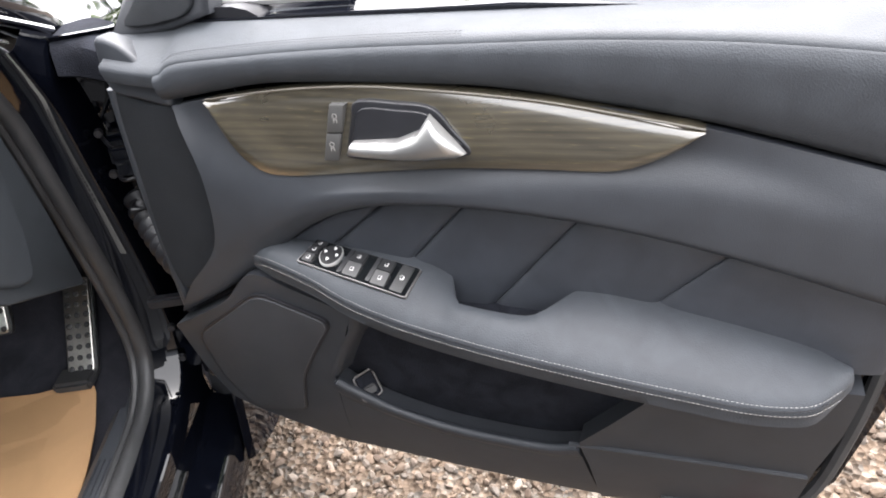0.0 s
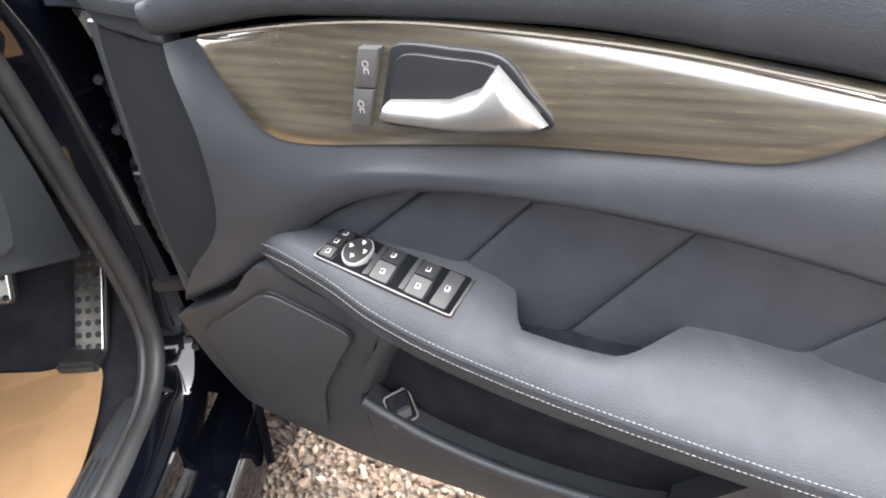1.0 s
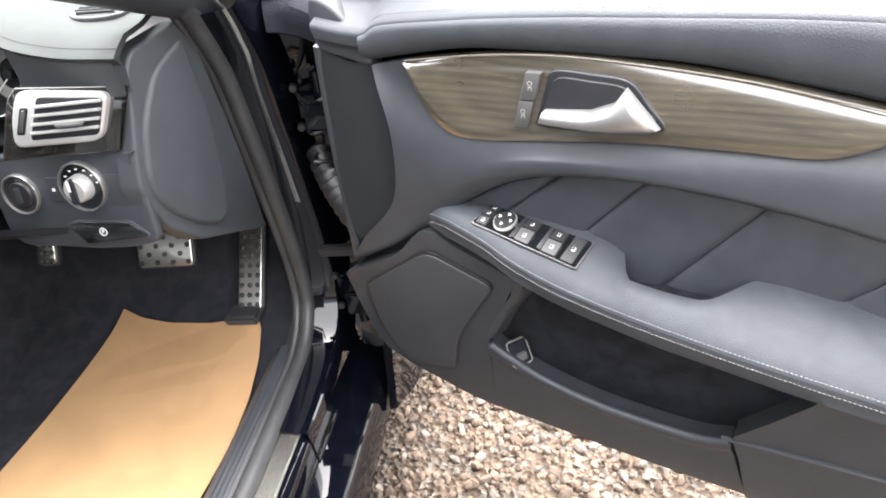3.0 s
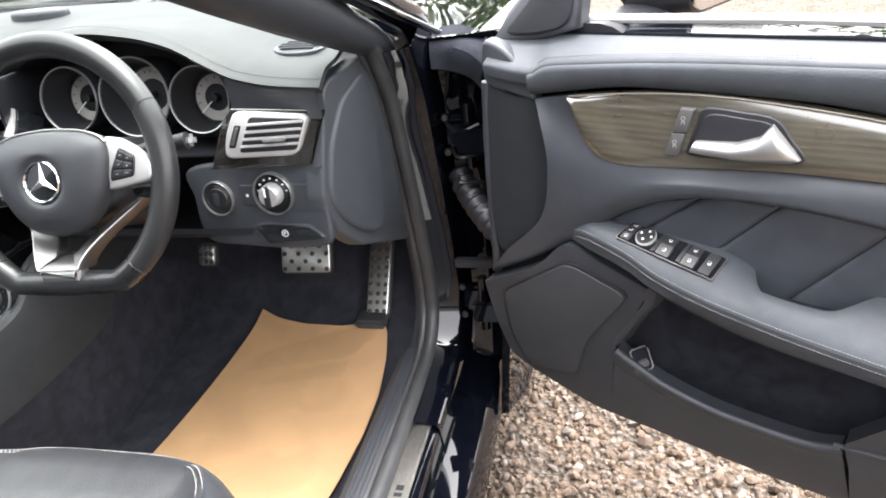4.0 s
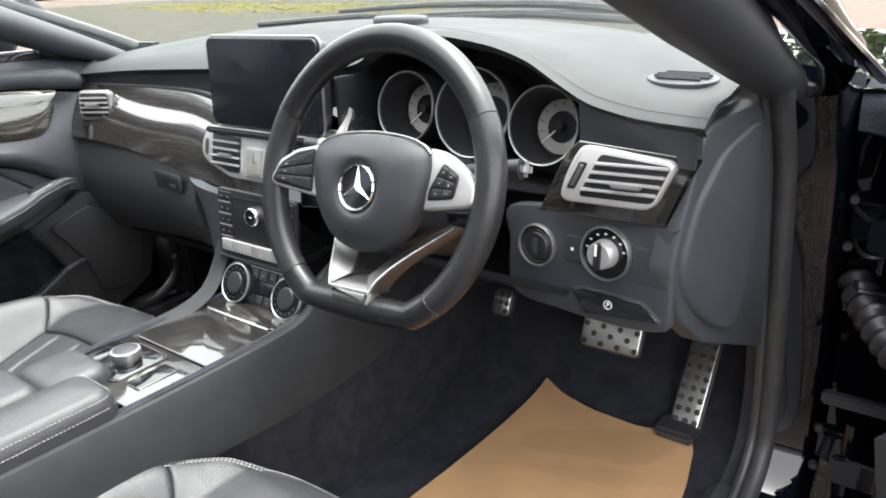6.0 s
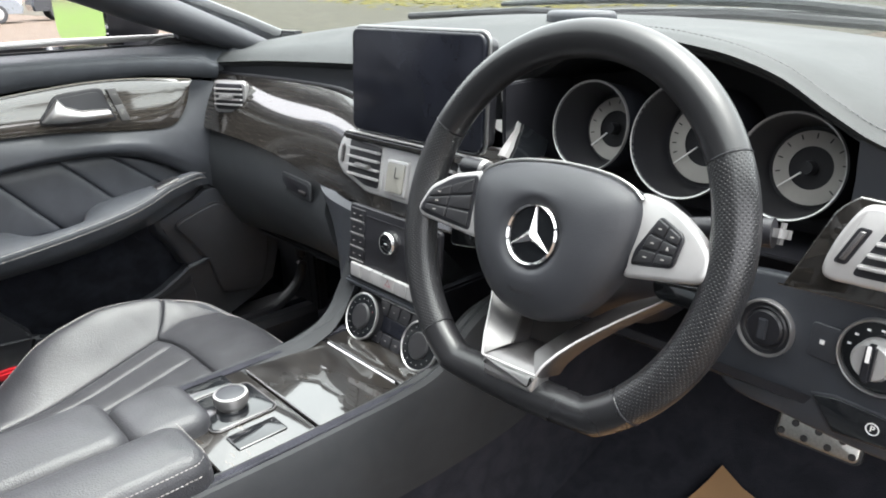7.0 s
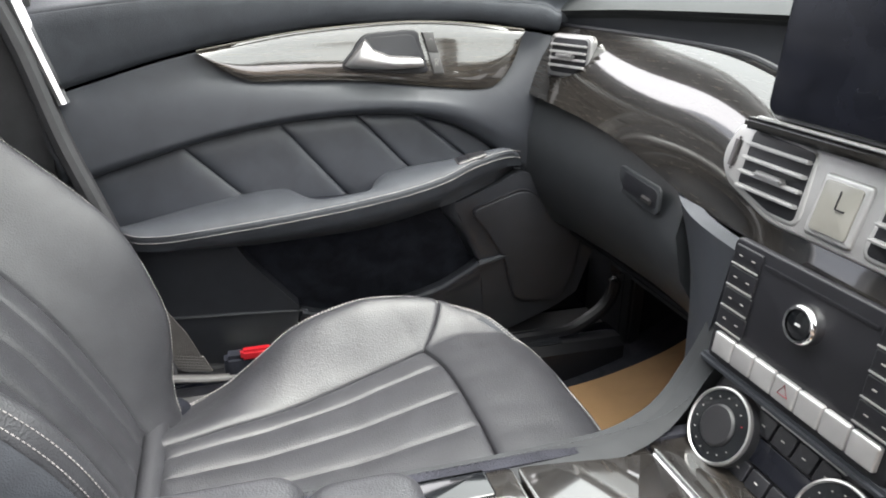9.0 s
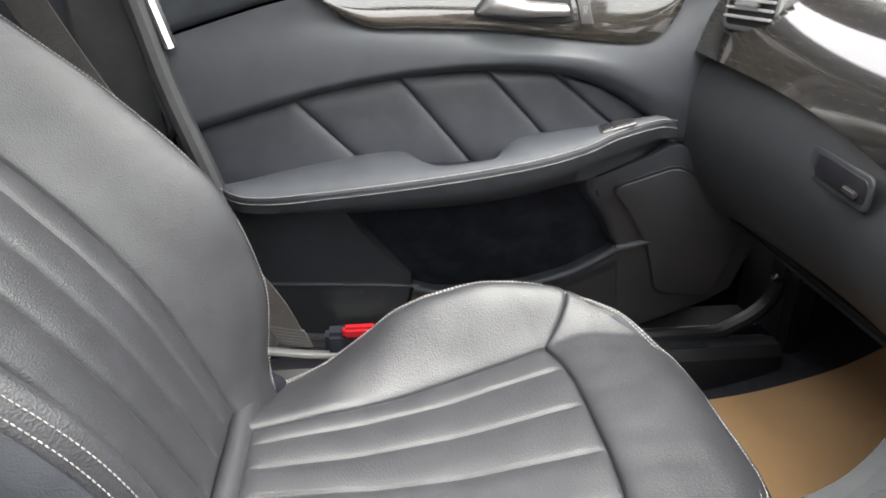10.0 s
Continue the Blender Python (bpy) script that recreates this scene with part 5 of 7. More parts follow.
# knee panel under it
rows = [[Vector((x, 0.165 + 0.006 * (x - 0.4), 0.702)) for x in (0.15, 0.3, 0.45, 0.55, 0.635)], [Vector((x, 0.19, 0.685)) for x in (0.15, 0.3, 0.45, 0.55, 0.635)], [Vector((x, 0.30, 0.660)) for x in (0.15, 0.3, 0.45, 0.55, 0.635)], [Vector((x, 0.48, 0.640)) for x in (0.15, 0.3, 0.45, 0.55, 0.635)]]
part("knee_panel", solid(smooth_rows(rows, 30, 4), (0, 0, 0.01)), DARK, dash)
# side end panel
endp = [(0.186, 0.905), (0.20, 0.924), (0.286, 0.938), (0.297, 0.881), (0.307, 0.82), (0.326, 0.726), (0.342, 0.606), (0.213, 0.659), (0.172, 0.702), (0.152, 0.765), (0.162, 0.81), (0.176, 0.86)]
def end_face(p):
    f = min(1, max(0, (p.x - 0.150) / 0.16))
    return Vector((0.614 + p.z + 0.060 * f, p.x, p.y))
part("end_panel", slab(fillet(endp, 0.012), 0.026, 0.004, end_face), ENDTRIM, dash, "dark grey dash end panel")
endc = [(0.272, 0.922), (0.216, 0.893), (0.181, 0.838), (0.163, 0.775), (0.167, 0.742), (0.190, 0.708), (0.215, 0.684), (0.240, 0.668), (0.262, 0.668), (0.274, 0.72), (0.281, 0.82)]
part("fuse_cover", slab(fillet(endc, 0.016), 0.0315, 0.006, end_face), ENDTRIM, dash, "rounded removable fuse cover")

# instrument cluster
cl = facing(0.240, 12, 0, 0.897)
# lining of the hood over the instruments and the wall behind them
xh = [0.118 + 0.43 * k / 40 for k in range(41)]
rows = [[Vector((x, ip(x, hood_y) + dy, ip(x, hood_z) - 0.010 - dz)) for x in xh] for dy, dz in ((0.004, 0.0), (0.05, 0.006), (0.12, 0.016), (0.135, 0.03), (0.14, 0.15))]
part("cluster_hood", solid(rows, (0, 0.004, 0.003)), DARK, dash, "black lining under the instrument hood")
part("undertray", box((1.36, 0.34, 0.02), (0, 0.52, 0.885), bevel=0.004), DARK, dash)
part("gauge_panel", slab([(0.12, -0.08), (0.52, -0.08), (0.52, 0.03), (0.45, 0.07), (0.32, 0.095), (0.2, 0.075), (0.12, 0.05)], 0.004, 0.001, lambda p: cl((p.x, p.y, p.z - 0.052)), 60), DARK, dash)
part("cluster_shroud", box((0.40, 0.10, 0.004), (0.34, 0.24, 0.822), bevel=0.001), DARK, dash)
part("shroud_wall", box((0.006, 0.13, 0.14), (0.130, 0.235, 0.885), bevel=0.002), DARK, dash)
rows = [[Vector(p) for p in r] for r in (((0.092, 0.199, 0.905), (0.112, 0.196, 0.9075), (0.134, 0.192, 0.909)), ((0.094, 0.195, 0.895), (0.116, 0.190, 0.897), (0.136, 0.186, 0.899)), ((0.120, 0.186, 0.892), (0.128, 0.182, 0.893), (0.140, 0.177, 0.894)), ((0.132, 0.172, 0.886), (0.139, 0.169, 0.887), (0.148, 0.164, 0.887)), ((0.140, 0.151, 0.876), (0.147, 0.149, 0.877), (0.156, 0.146, 0.878)))]
fin = part("cluster_fin", solid(rows, (0.0, 0.006, -0.004)), SILVER, dash, "small satin silver fin beside the instruments")
part("fin_body", solid([[p + Vector((0.004, 0.0065, -0.0045)) for p in r] for r in rows], (0.014, 0.03, -0.022)), GLOSS, fin, "gloss black body behind the fin")
part("shroud_wall", box((0.006, 0.11, 0.11), (0.528, 0.275, 0.860), bevel=0.002), DARK, dash)
for gx, gr, dz in ((0.217, 0.051, 0.008), (0.333, 0.060, 0.008), (0.443, 0.050, -0.001)):
    c, ax = cl((gx, dz, -0.008)), cl((0, 0, 1)) - cl((0, 0, 0))
    g = part("gauge_ring", lathe([(gr + 0.0004, 0.0285), (gr + 0.0004, 0.0305), (gr - 0.0004, 0.0322), (gr - 0.0018, 0.0315), (gr - 0.0024, 0.0290)], c, ax, 56), PULL, dash, "deep chrome-ringed instrument")
    part("gauge_tube", lathe([(gr - 0.002, 0.031), (gr * 0.90, 0.005), (gr * 0.80, -0.024), (0, -0.026)], c, ax, 48), DARK, g)
    part("gauge_sleeve", lathe([(gr, 0.0290), (gr, 0.0), (gr - 0.001, -0.040)], c, ax, 48), LINING, g)
    part("gauge_dial", lathe([(gr * 0.72, -0.0230), (gr * 0.72, -0.0220), (gr * 0.42, -0.0220), (gr * 0.42, -0.0230)], c, ax, 48), DIAL, g)
    n = 16 if gr > 0.055 else 10
    for q in range(n + 1):
        a = radians(-130 + 260 * q / n)
        part("mark", box((0.0012, 0.0050, 0.0004), (0, gr * 0.62, -0.0215), lambda p: c + (cl((p.x * math.cos(a) + p.y * math.sin(a), -p.x * math.sin(a) + p.y * math.cos(a), p.z)) - cl((0, 0, 0))), 0), DARK, g)
    part("needle", tube([c + cl((0, 0, -0.016)) - cl((0, 0, 0)), c + cl((-gr * 0.50, -gr * 0.45, -0.016)) - cl((0, 0, 0))], 0.0010, 6), WHITE, g)
    part("needle_hub", lathe([(0, -0.010), (0.006, -0.010), (0.007, -0.022)], c, ax, 24), DARK, g)

# ---- steering wheel ----
wheel = thing("steering_wheel", (0.322, 0.06, 0.845), "black leather flat-bottomed steering wheel with silver spokes", "steering wheel")
SW_FLAT = facing(0.026, 19, 0.321, 0.852)
TWIST = Matrix.Rotation(radians(2.5), 3, 'Z')
SW = lambda p: SW_FLAT(TWIST @ Vector(p))
R0 = 0.168


def rim_path(n, a0=0.0, a1=360.0):
    pts = []
    for i in range(n):
        a = radians(a0 + (a1 - a0) * i / (n if a1 - a0 == 360 else n - 1))
        x, y = R0 * math.sin(a), R0 * math.cos(a)
        flat = -0.147
        if y < flat:
            y = flat + (y - flat) * 0.12
        pts.append(Vector((x, y + 0.009, 0)))
    return pts


def rim_piece(name, a0, a1, mat, fat, label=""):
    n = max(20, int((a1 - a0) / 2))
    P = rim_path(n, a0, a1)
    secs = []
    for i, p in enumerate(P):
        out = Vector((p.x, p.y, 0)).normalized()
        g = 1 + fat * math.sin(math.pi * i / (n - 1)) ** 0.5
        secs.append([SW(p + out * (0.0155 * g * math.cos(q) * (1.0 if math.cos(q) > 0 else 1.15)) + Vector((0, 0, 0.0165 * math.sin(q)))) for q in (2 * math.pi * j / 28 for j in range(28))])
    return part(name, rings(secs), mat, wheel, label, 50)


PERF = material("perforated_leather", (0.0125, 0.0132, 0.0145), 0.33, bump=0.6, bump_scale=620, vary=0.1)
def perforate(m):
    """Rows of small dark holes in the hide, set out along the rim and round its section."""
    n, l = m.node_tree.nodes, m.node_tree.links
    p = n["Principled BSDF"]

    def sums(op, a, b=None):
        q = n.new("ShaderNodeMath")
        q.operation = op
        for k, v in enumerate((a, b)):
            if isinstance(v, (int, float)):
                q.inputs[k].default_value = v
            elif v is not None:
                l.new(v, q.inputs[k])
        return q.outputs[0]

    o = SW((0, 0.009, 0))
    axes = [SW(v) - SW((0, 0, 0)) for v in ((1, 0, 0), (0, 1, 0), (0, 0, 1))]
    rel = n.new("ShaderNodeVectorMath")
    rel.operation = 'SUBTRACT'
    rel.inputs[1].default_value = o
    l.new(n["Texture Coordinate"].outputs["Object"], rel.inputs[0])
    x, y, z = [], [], []
    for out, axis in ((x, axes[0]), (y, axes[1]), (z, axes[2])):
        d = n.new("ShaderNodeVectorMath")
        d.operation = 'DOT_PRODUCT'
        d.inputs[1].default_value = axis
        l.new(rel.outputs[0], d.inputs[0])
        out.append(d.outputs["Value"])
    along = sums('MULTIPLY', sums('ARCTAN2', x[0], y[0]), R0 / 0.0029)
    radius = sums('SQRT', sums('ADD', sums('MULTIPLY', x[0], x[0]), sums('MULTIPLY', y[0], y[0])))
    round_ = sums('MULTIPLY', sums('ARCTAN2', z[0], sums('SUBTRACT', radius, R0)), 0.0165 / 0.0029)
    at = n.new("ShaderNodeCombineXYZ")
    l.new(sums('MULTIPLY', sums('ADD', along, round_), 0.7071), at.inputs[0])
    l.new(sums('MULTIPLY', sums('SUBTRACT', along, round_), 0.7071), at.inputs[1])
    v = n.new("ShaderNodeTexVoronoi")
    v.voronoi_dimensions = '2D'
    v.inputs["Scale"].default_value = 1.0
    v.inputs["Randomness"].default_value = 0.06
    l.new(at.outputs[0], v.inputs["Vector"])
    mr = n.new("ShaderNodeMapRange")
    mr.inputs[1].default_value, mr.inputs[2].default_value = 0.20, 0.30
    l.new(v.outputs["Distance"], mr.inputs[0])
    mix = n.new("ShaderNodeMix")
    mix.data_type = 'RGBA'
    mix.inputs[6].default_value = (0.002, 0.002, 0.002, 1)
    l.new(mr.outputs[0], mix.inputs[0])
    l.new(p.inputs["Base Color"].links[0].from_socket, mix.inputs[7])
    l.new(mix.outputs[2], p.inputs["Base Color"])
    l.new(mr.outputs[0], n["Bump"].inputs["Height"])


perforate(PERF)
SMOOTHL = material("smooth_leather", (0.0110, 0.0115, 0.0125), 0.28, bump=0.04, bump_scale=900, vary=0.12)
rim_piece("rim_top", -62, 62, SMOOTHL, 0.012, "smooth black leather")
rim_piece("rim_grip", 62.6, 138, PERF, 0.07, "perforated black leather")
rim_piece("rim_bottom", 138.6, 221.4, SMOOTHL, 0.02, "smooth black leather")
rim_piece("rim_grip", 222, 297.4, PERF, 0.07, "perforated black leather")
for a in (62.3, 138.3, 221.7, 297.7):
    p = rim_path(2, a, a + 1)[0]
    out = Vector((p.x, p.y, 0)).normalized()
    part("rim_seam", tube([SW(p + out * (0.0158 * math.cos(q)) + Vector((0, 0, 0.0168 * math.sin(q)))) for q in (2 * math.pi * j / 16 for j in range(16))], 0.0007, 6, closed=True), DARK, wheel)
# airbag pad, domed
half_pad = [(0.0, 0.065), (0.030, 0.0635), (0.055, 0.060), (0.077, 0.0525), (0.087, 0.044), (0.090, 0.028), (0.087, 0.008), (0.080, -0.016), (0.068, -0.038), (0.052, -0.056), (0.036, -0.067), (0.018, -0.073), (0.0, -0.075)]
pad = half_pad + [(-a, b) for a, b in half_pad[-2:0:-1]]
po = spline([(a, b, 0) for a, b in pad], 80, True)
secs = []
for f, h in ((1.0, -0.012), (1.0, 0.002), (0.985, 0.007), (0.95, 0.012), (0.85, 0.018), (0.72, 0.0225), (0.58, 0.0255), (0.46, 0.0265), (0.40, 0.0255), (0.36, 0.0225), (0.32, 0.020), (0.02, 0.020)):
    k = max(0, min(1, (0.6 - f) / 0.2))
    secs.append([SW((p.x * f * (1 - k) + k * f * 0.082 * p.normalized().x, p.y * f * (1 - k) + k * f * 0.082 * p.normalized().y, h)) for p in po])
PADSKIN = material("airbag_skin", (0.023, 0.0250, 0.029), 0.5, bump=0.15, bump_scale=1200, vary=0.08)
part("airbag_pad", rings(secs), PADSKIN, wheel, "soft black airbag pad", 40)
ax = SW((0, 0, 1)) - SW((0, 0, 0))
bd = part("emblem_disc", lathe([(0, 0.0225), (0.0245, 0.0225), (0.0265, 0.021)], SW((0, 0, 0)), ax, 48), GLOSS, wheel)
part("emblem_ring", lathe([(0.0276, 0.020), (0.0276, 0.0245), (0.0263, 0.026), (0.0248, 0.0245), (0.0245, 0.022)], SW((0, 0, 0)), ax, 56), CHROME, bd, "chrome ring emblem")
for k in range(3):
    a = radians(120 * k)
    d, s = Vector((math.sin(a), math.cos(a), 0)), Vector((math.cos(a), -math.sin(a), 0))
    bm = bmesh.new()
    base = [d * 0.0260, s * 0.0046 + d * 0.0025, -s * 0.0046 + d * 0.0025, -d * 0.002]
    vs = [bm.verts.new(SW(q + Vector((0, 0, 0.0226)))) for q in base]
    top = bm.verts.new(SW(d * 0.001 + Vector((0, 0, 0.0268))))
    tip = bm.verts.new(SW(d * 0.0255 + Vector((0, 0, 0.0240))))
    for f in ((vs[1], tip, top), (tip, vs[2], top), (vs[2], vs[3], top), (vs[3], vs[1], top), (vs[0], tip, vs[1]), (vs[0], vs[2], tip), (vs[0], vs[1], vs[3]), (vs[0], vs[3], vs[2])):
        bm.faces.new(f)
    part("emblem_ray", bm, CHROME, bd, angle=5)
# side spokes, rising towards the rim
def spoke_map(p):
    f = min(1, max(0, (abs(p[0]) - 0.090) / 0.060))
    return SW((p[0], p[1], p[2] - 0.010 + 0.012 * f * f * (3 - 2 * f)))


SPOKES = {
    1: ([(0.082, 0.053), (0.104, 0.049), (0.128, 0.039), (0.146, 0.027), (0.157, 0.014), (0.157, -0.005), (0.146, -0.009), (0.080, -0.018), (0.087, 0.002), (0.091, 0.030)],
        [(0.107, 0.038), (0.134, 0.025), (0.129, -0.001), (0.087, -0.007), (0.089, 0.008)],
        ((0.1065, 0.0355), (0.1315, 0.0240), (0.1270, 0.0005), (0.0895, -0.0045))),
    -1: ([(-0.084, 0.050), (-0.122, 0.041), (-0.148, 0.024), (-0.163, -0.001), (-0.154, -0.008), (-0.084, -0.018)],
         [(-0.093, 0.044), (-0.120, 0.037), (-0.144, 0.021), (-0.157, 0.000), (-0.150, -0.004), (-0.093, -0.013)],
         ((-0.143, 0.0190), (-0.0955, 0.0405), (-0.0955, -0.0105), (-0.148, -0.0005)))}
for side, (edge, bed, quad) in SPOKES.items():
    so = part("spoke", slab(fillet(edge, 0.007), 0.012, 0.004, spoke_map, 0), SILVER, wheel, "satin silver spoke")
    part("key_bed", slab(fillet(bed, 0.006), 0.0138, 0.002, spoke_map, 0), DARK, so)
    tl, tr, br, bl = [Vector((a, b, 0)) for a, b in quad]
    Q = lambda u, v: tl.lerp(tr, u).lerp(bl.lerp(br, u), v)
    for i in range(2):
        for j in range(3):
            u0, u1, v0, v1 = 0.5 * i + 0.015, 0.5 * i + 0.485, j / 3 + 0.02, j / 3 + 0.313
            k = part("wheel_key", slab(fillet([(p.x, p.y) for p in (Q(u0, v0), Q(u1, v0), Q(u1, v1), Q(u0, v1))], 0.0022), 0.0156, 0.0012, spoke_map), KEY, so)
            c = Q((u0 + u1) / 2, (v0 + v1) / 2)
            if i == 0 or j != 1:
                part("symbol", box((0.0034, 0.0010, 0.0004), (c.x, c.y, 0.0158), spoke_map, 0), DIAL, k)
            else:
                part("symbol", slab([(c.x - 0.0015, c.y - 0.0015), (c.x + 0.0015, c.y - 0.0015), (c.x, c.y + 0.0016)], 0.0159, 0.0001, spoke_map), DIAL, k)
    part("shift_paddle", slab(fillet([(side * a, b) for a, b in ((0.092, -0.016), (0.150, -0.012), (0.146, -0.034), (0.098, -0.030))], 0.006), 0.006, 0.002, lambda p: SW((p.x, p.y, p.z - 0.034))), GLOSS, wheel, "gloss black shift paddle")
# silver brow over the pad
part("pad_trim", tube([SW((x, ip(abs(x), [(0, 0.0668), (0.030, 0.0652), (0.055, 0.0617), (0.077, 0.0543), (0.088, 0.0460)]), 0.004)) for x in (-0.088 + 0.176 * k / 50 for k in range(51))], 0.0015, 8), PULL, wheel)
for side in (-1, 1):
    part("pad_mark", box((0.012, 0.0012, 0.0006), (side * 0.048, 0.022, 0.0228), SW, 0), DARK, wheel)
tx = bpy.data.curves.new("pad_word", 'FONT')
tx.body = "AIRBAG"
tx.size = 0.0085
tx.align_x, tx.align_y = 'CENTER', 'CENTER'
tx.extrude = 0.0004
tx.materials.append(KEY)
ob = new("pad_word", tx)
o0, ex, ez = SW((0.0, -0.050, 0.0236)), SW((1, 0, 0)) - SW((0, 0, 0)), SW((0, 1, 0)) - SW((0, 0, 0))
mw = Matrix((ex, ez, ex.cross(ez))).transposed().to_4x4()
mw.translation = o0
ob.parent = wheel
ob.matrix_parent_inverse = origin_of(wheel).inverted()
ob.matrix_basis = mw
# lower V spoke, its legs set back towards the column
def set_back(p):
    f = min(1, max(0, (p.y + 0.117) / 0.09))
    return SW((p.x, p.y, p.z - 0.050 * f * f * (3 - 2 * f)))
for side in (-1, 1):
    # each leg: face falling away inwards, rounded outer edge, deep outer flank
    outer = spline([(0.031, -0.117, 0), (0.0355, -0.105, 0), (0.050, -0.082, 0), (0.074, -0.055, 0), (0.106, -0.027, 0)], 30)
    inner = spline([(0.0140, -0.102, 0), (0.0200, -0.090, 0), (0.034, -0.070, 0), (0.060, -0.046, 0), (0.102, -0.025, 0)], 30)
    rows = []
    for k in range(30):
        f = k / 29
        o, q = outer[k], inner[k]
        fall = 0.017 * math.sin(math.pi * min(1, 0.15 + 0.85 * f)) ** 0.7
        row = [(q.x, q.y, -0.022), (q.x, q.y, 0.010 - fall), ((q.x + o.x) / 2, (q.y + o.y) / 2, 0.0118 - fall * 0.48), (o.x, o.y, 0.0125), (o.x + 0.0016, o.y - 0.0010, 0.0115), (o.x + 0.003, o.y - 0.002, 0.006), (o.x + 0.001, o.y - 0.001, -0.020)]
        rows.append([set_back(Vector((side * a, b, c + 0.0065 * (1 - f) ** 2))) for a, b, c in row])
    so = part("lower_spoke", solid(rows, (0, 0.003, 0)), SMOKED, wheel, "smoked silver lower spoke", 35)
    part("spoke_edge", tube([set_back(Vector((side * (o.x + 0.0006), o.y - 0.0004, 0.0125 + 0.0065 * (1 - k / 29) ** 2))) for k, o in enumerate(outer)], lambda f: 0.0012 - 0.0006 * f, 8), SILVER, so, "bright satin edge")
rows = [[SW((w * x, y, z)) for x in (-1, -0.5, 0, 0.5, 1)] for w, y, z in ((0.0305, -0.1168, 0.0172), (0.0285, -0.1120, 0.0130), (0.0240, -0.1070, 0.0040), (0.0190, -0.1020, -0.0100), (0.0170, -0.0990, -0.0300))]
part("spoke_bridge", solid(smooth_rows(rows, 16, 3), (0, 0.003, -0.002)), SMOKED, wheel)
part("bridge_edge", tube([SW((-0.031, -0.1175, 0.0190)), SW((0.0, -0.1178, 0.0186)), SW((0.031, -0.1175, 0.0190))], 0.0012, 8), SILVER, wheel)
part("spoke_foot", slab(fillet([(-0.0325, -0.1180), (0.0325, -0.1180), (0.029, -0.135), (-0.029, -0.135)], 0.003), 0.0185, 0.006, SW), PULL, wheel, "silver foot of the spoke")
# column shroud
secs = [[SW((x * f, y * f - 0.01, h)) for x, y in circle2(0, 0, 0.055, 20)] for f, h in ((0.9, -0.01), (1.0, -0.03), (1.15, -0.08), (1.25, -0.17))]
part("column_shroud", rings(secs), DARK, wheel)
st = thing("column_stalk", (0.41, 0.06, 0.87), "black steering column stalk with a silver end", "stalk")
part("lever", tube([SW((0.05, 0.02, -0.04)), SW((0.13, 0.035, -0.045)), SW((0.172, 0.040, -0.05))], lambda f: 0.009 + 0.003 * f, 12), DARK, st)
part("lever_tip", box((0.012, 0.017, 0.017), (0.178, 0.0405, -0.05), SW, 0.005), PULL, st)
st2 = thing("column_stalk", (0.24, 0.06, 0.87), "black gear and wiper stalk with silver rings", "stalk")
part("lever", tube([SW((-0.05, 0.03, -0.04)), SW((-0.13, 0.050, -0.045)), SW((-0.165, 0.052, -0.05))], lambda f: 0.008 + 0.002 * f, 12), DARK, st2)
part("lever_ring", tube([SW((-0.128, 0.0495, -0.045)), SW((-0.134, 0.0505, -0.045))], 0.0105, 12), SILVER, st2)

# ---- centre console ----
cons = thing("centre_console", (0.01, -0.1, 0.25), "dark leather centre console with gloss veneer top", "console")
# leather flanks, carpet below them
for side, x0 in ((1, 0.125), (-1, -0.085)):
    top = [(0.30, 0.68), (0.17, 0.675), (0.115, 0.655), (0.085, 0.628), (0.04, 0.608), (-0.1, 0.604)] if side > 0 else [(0.20, 0.76), (0.135, 0.735), (0.105, 0.690), (0.088, 0.655), (0.065, 0.628), (0.02, 0.611), (-0.1, 0.604), (-0.25, 0.605), (-0.5, 0.61)]
    top = top + [(-0.25, 0.605), (-0.5, 0.61)] if len(top) < 8 else top
    bot = [(0.34, 0.60), (0.28, 0.575), (0.25, 0.525), (0.205, 0.497), (0.12, 0.487), (0.0, 0.486), (-0.12, 0.495), (-0.5, 0.52)]
    A, Bt = spline([(a, b, 0) for a, b in top], 60), spline([(a, b, 0) for a, b in bot], 60)
    rows = []
    prof = ((0, -0.016, 0), (0.0, -0.004, 0.005), (0.0, 0.004, 0.005), (0.04, 0.010, 0.002), (0.15, 0.013, 0), (0.5, 0.014, 0), (0.9, 0.016, 0), (1, 0.014, 0))
    for f, dx, dz in prof if side < 0 else ((0, -0.016, 0), (0.0, -0.006, 0.006), (0.02, 0.002, 0.005), (0.1, 0.008, 0), (0.5, 0.013, 0), (0.9, 0.017, 0), (1, 0.016, 0)):
        rows.append([Vector((x0 + side * (dx + (0.028 * min(1, max(0, (p.x + 0.02) / 0.10)) ** 1.5 if side < 0 else 0)), p.x + (q.x - p.x) * f, p.y + (q.y - p.y) * f + dz)) for p, q in zip(A, Bt)])
    part("console_side", solid(rows, (-side * 0.012, 0, -0.001)), FLANK, cons, "dark grey leather console side")
    part("tunnel_carpet", box((0.02, 1.25, 0.36), (x0 - side * 0.009, 0.0, 0.43), bevel=0.004), CARPET, cons, "black carpet on the tunnel")
    st = [Vector((x0 - side * 0.004, p.x, p.y + 0.0075)) for p in A[8:]]
    part("stitching", stitches(st, 0.0042, 0.0018, 0.0005), HARD, cons, weld=False)
part("console_front", box((0.20, 0.02, 0.3), (0.02, 0.13, 0.45), bevel=0.004), SOFT, cons)
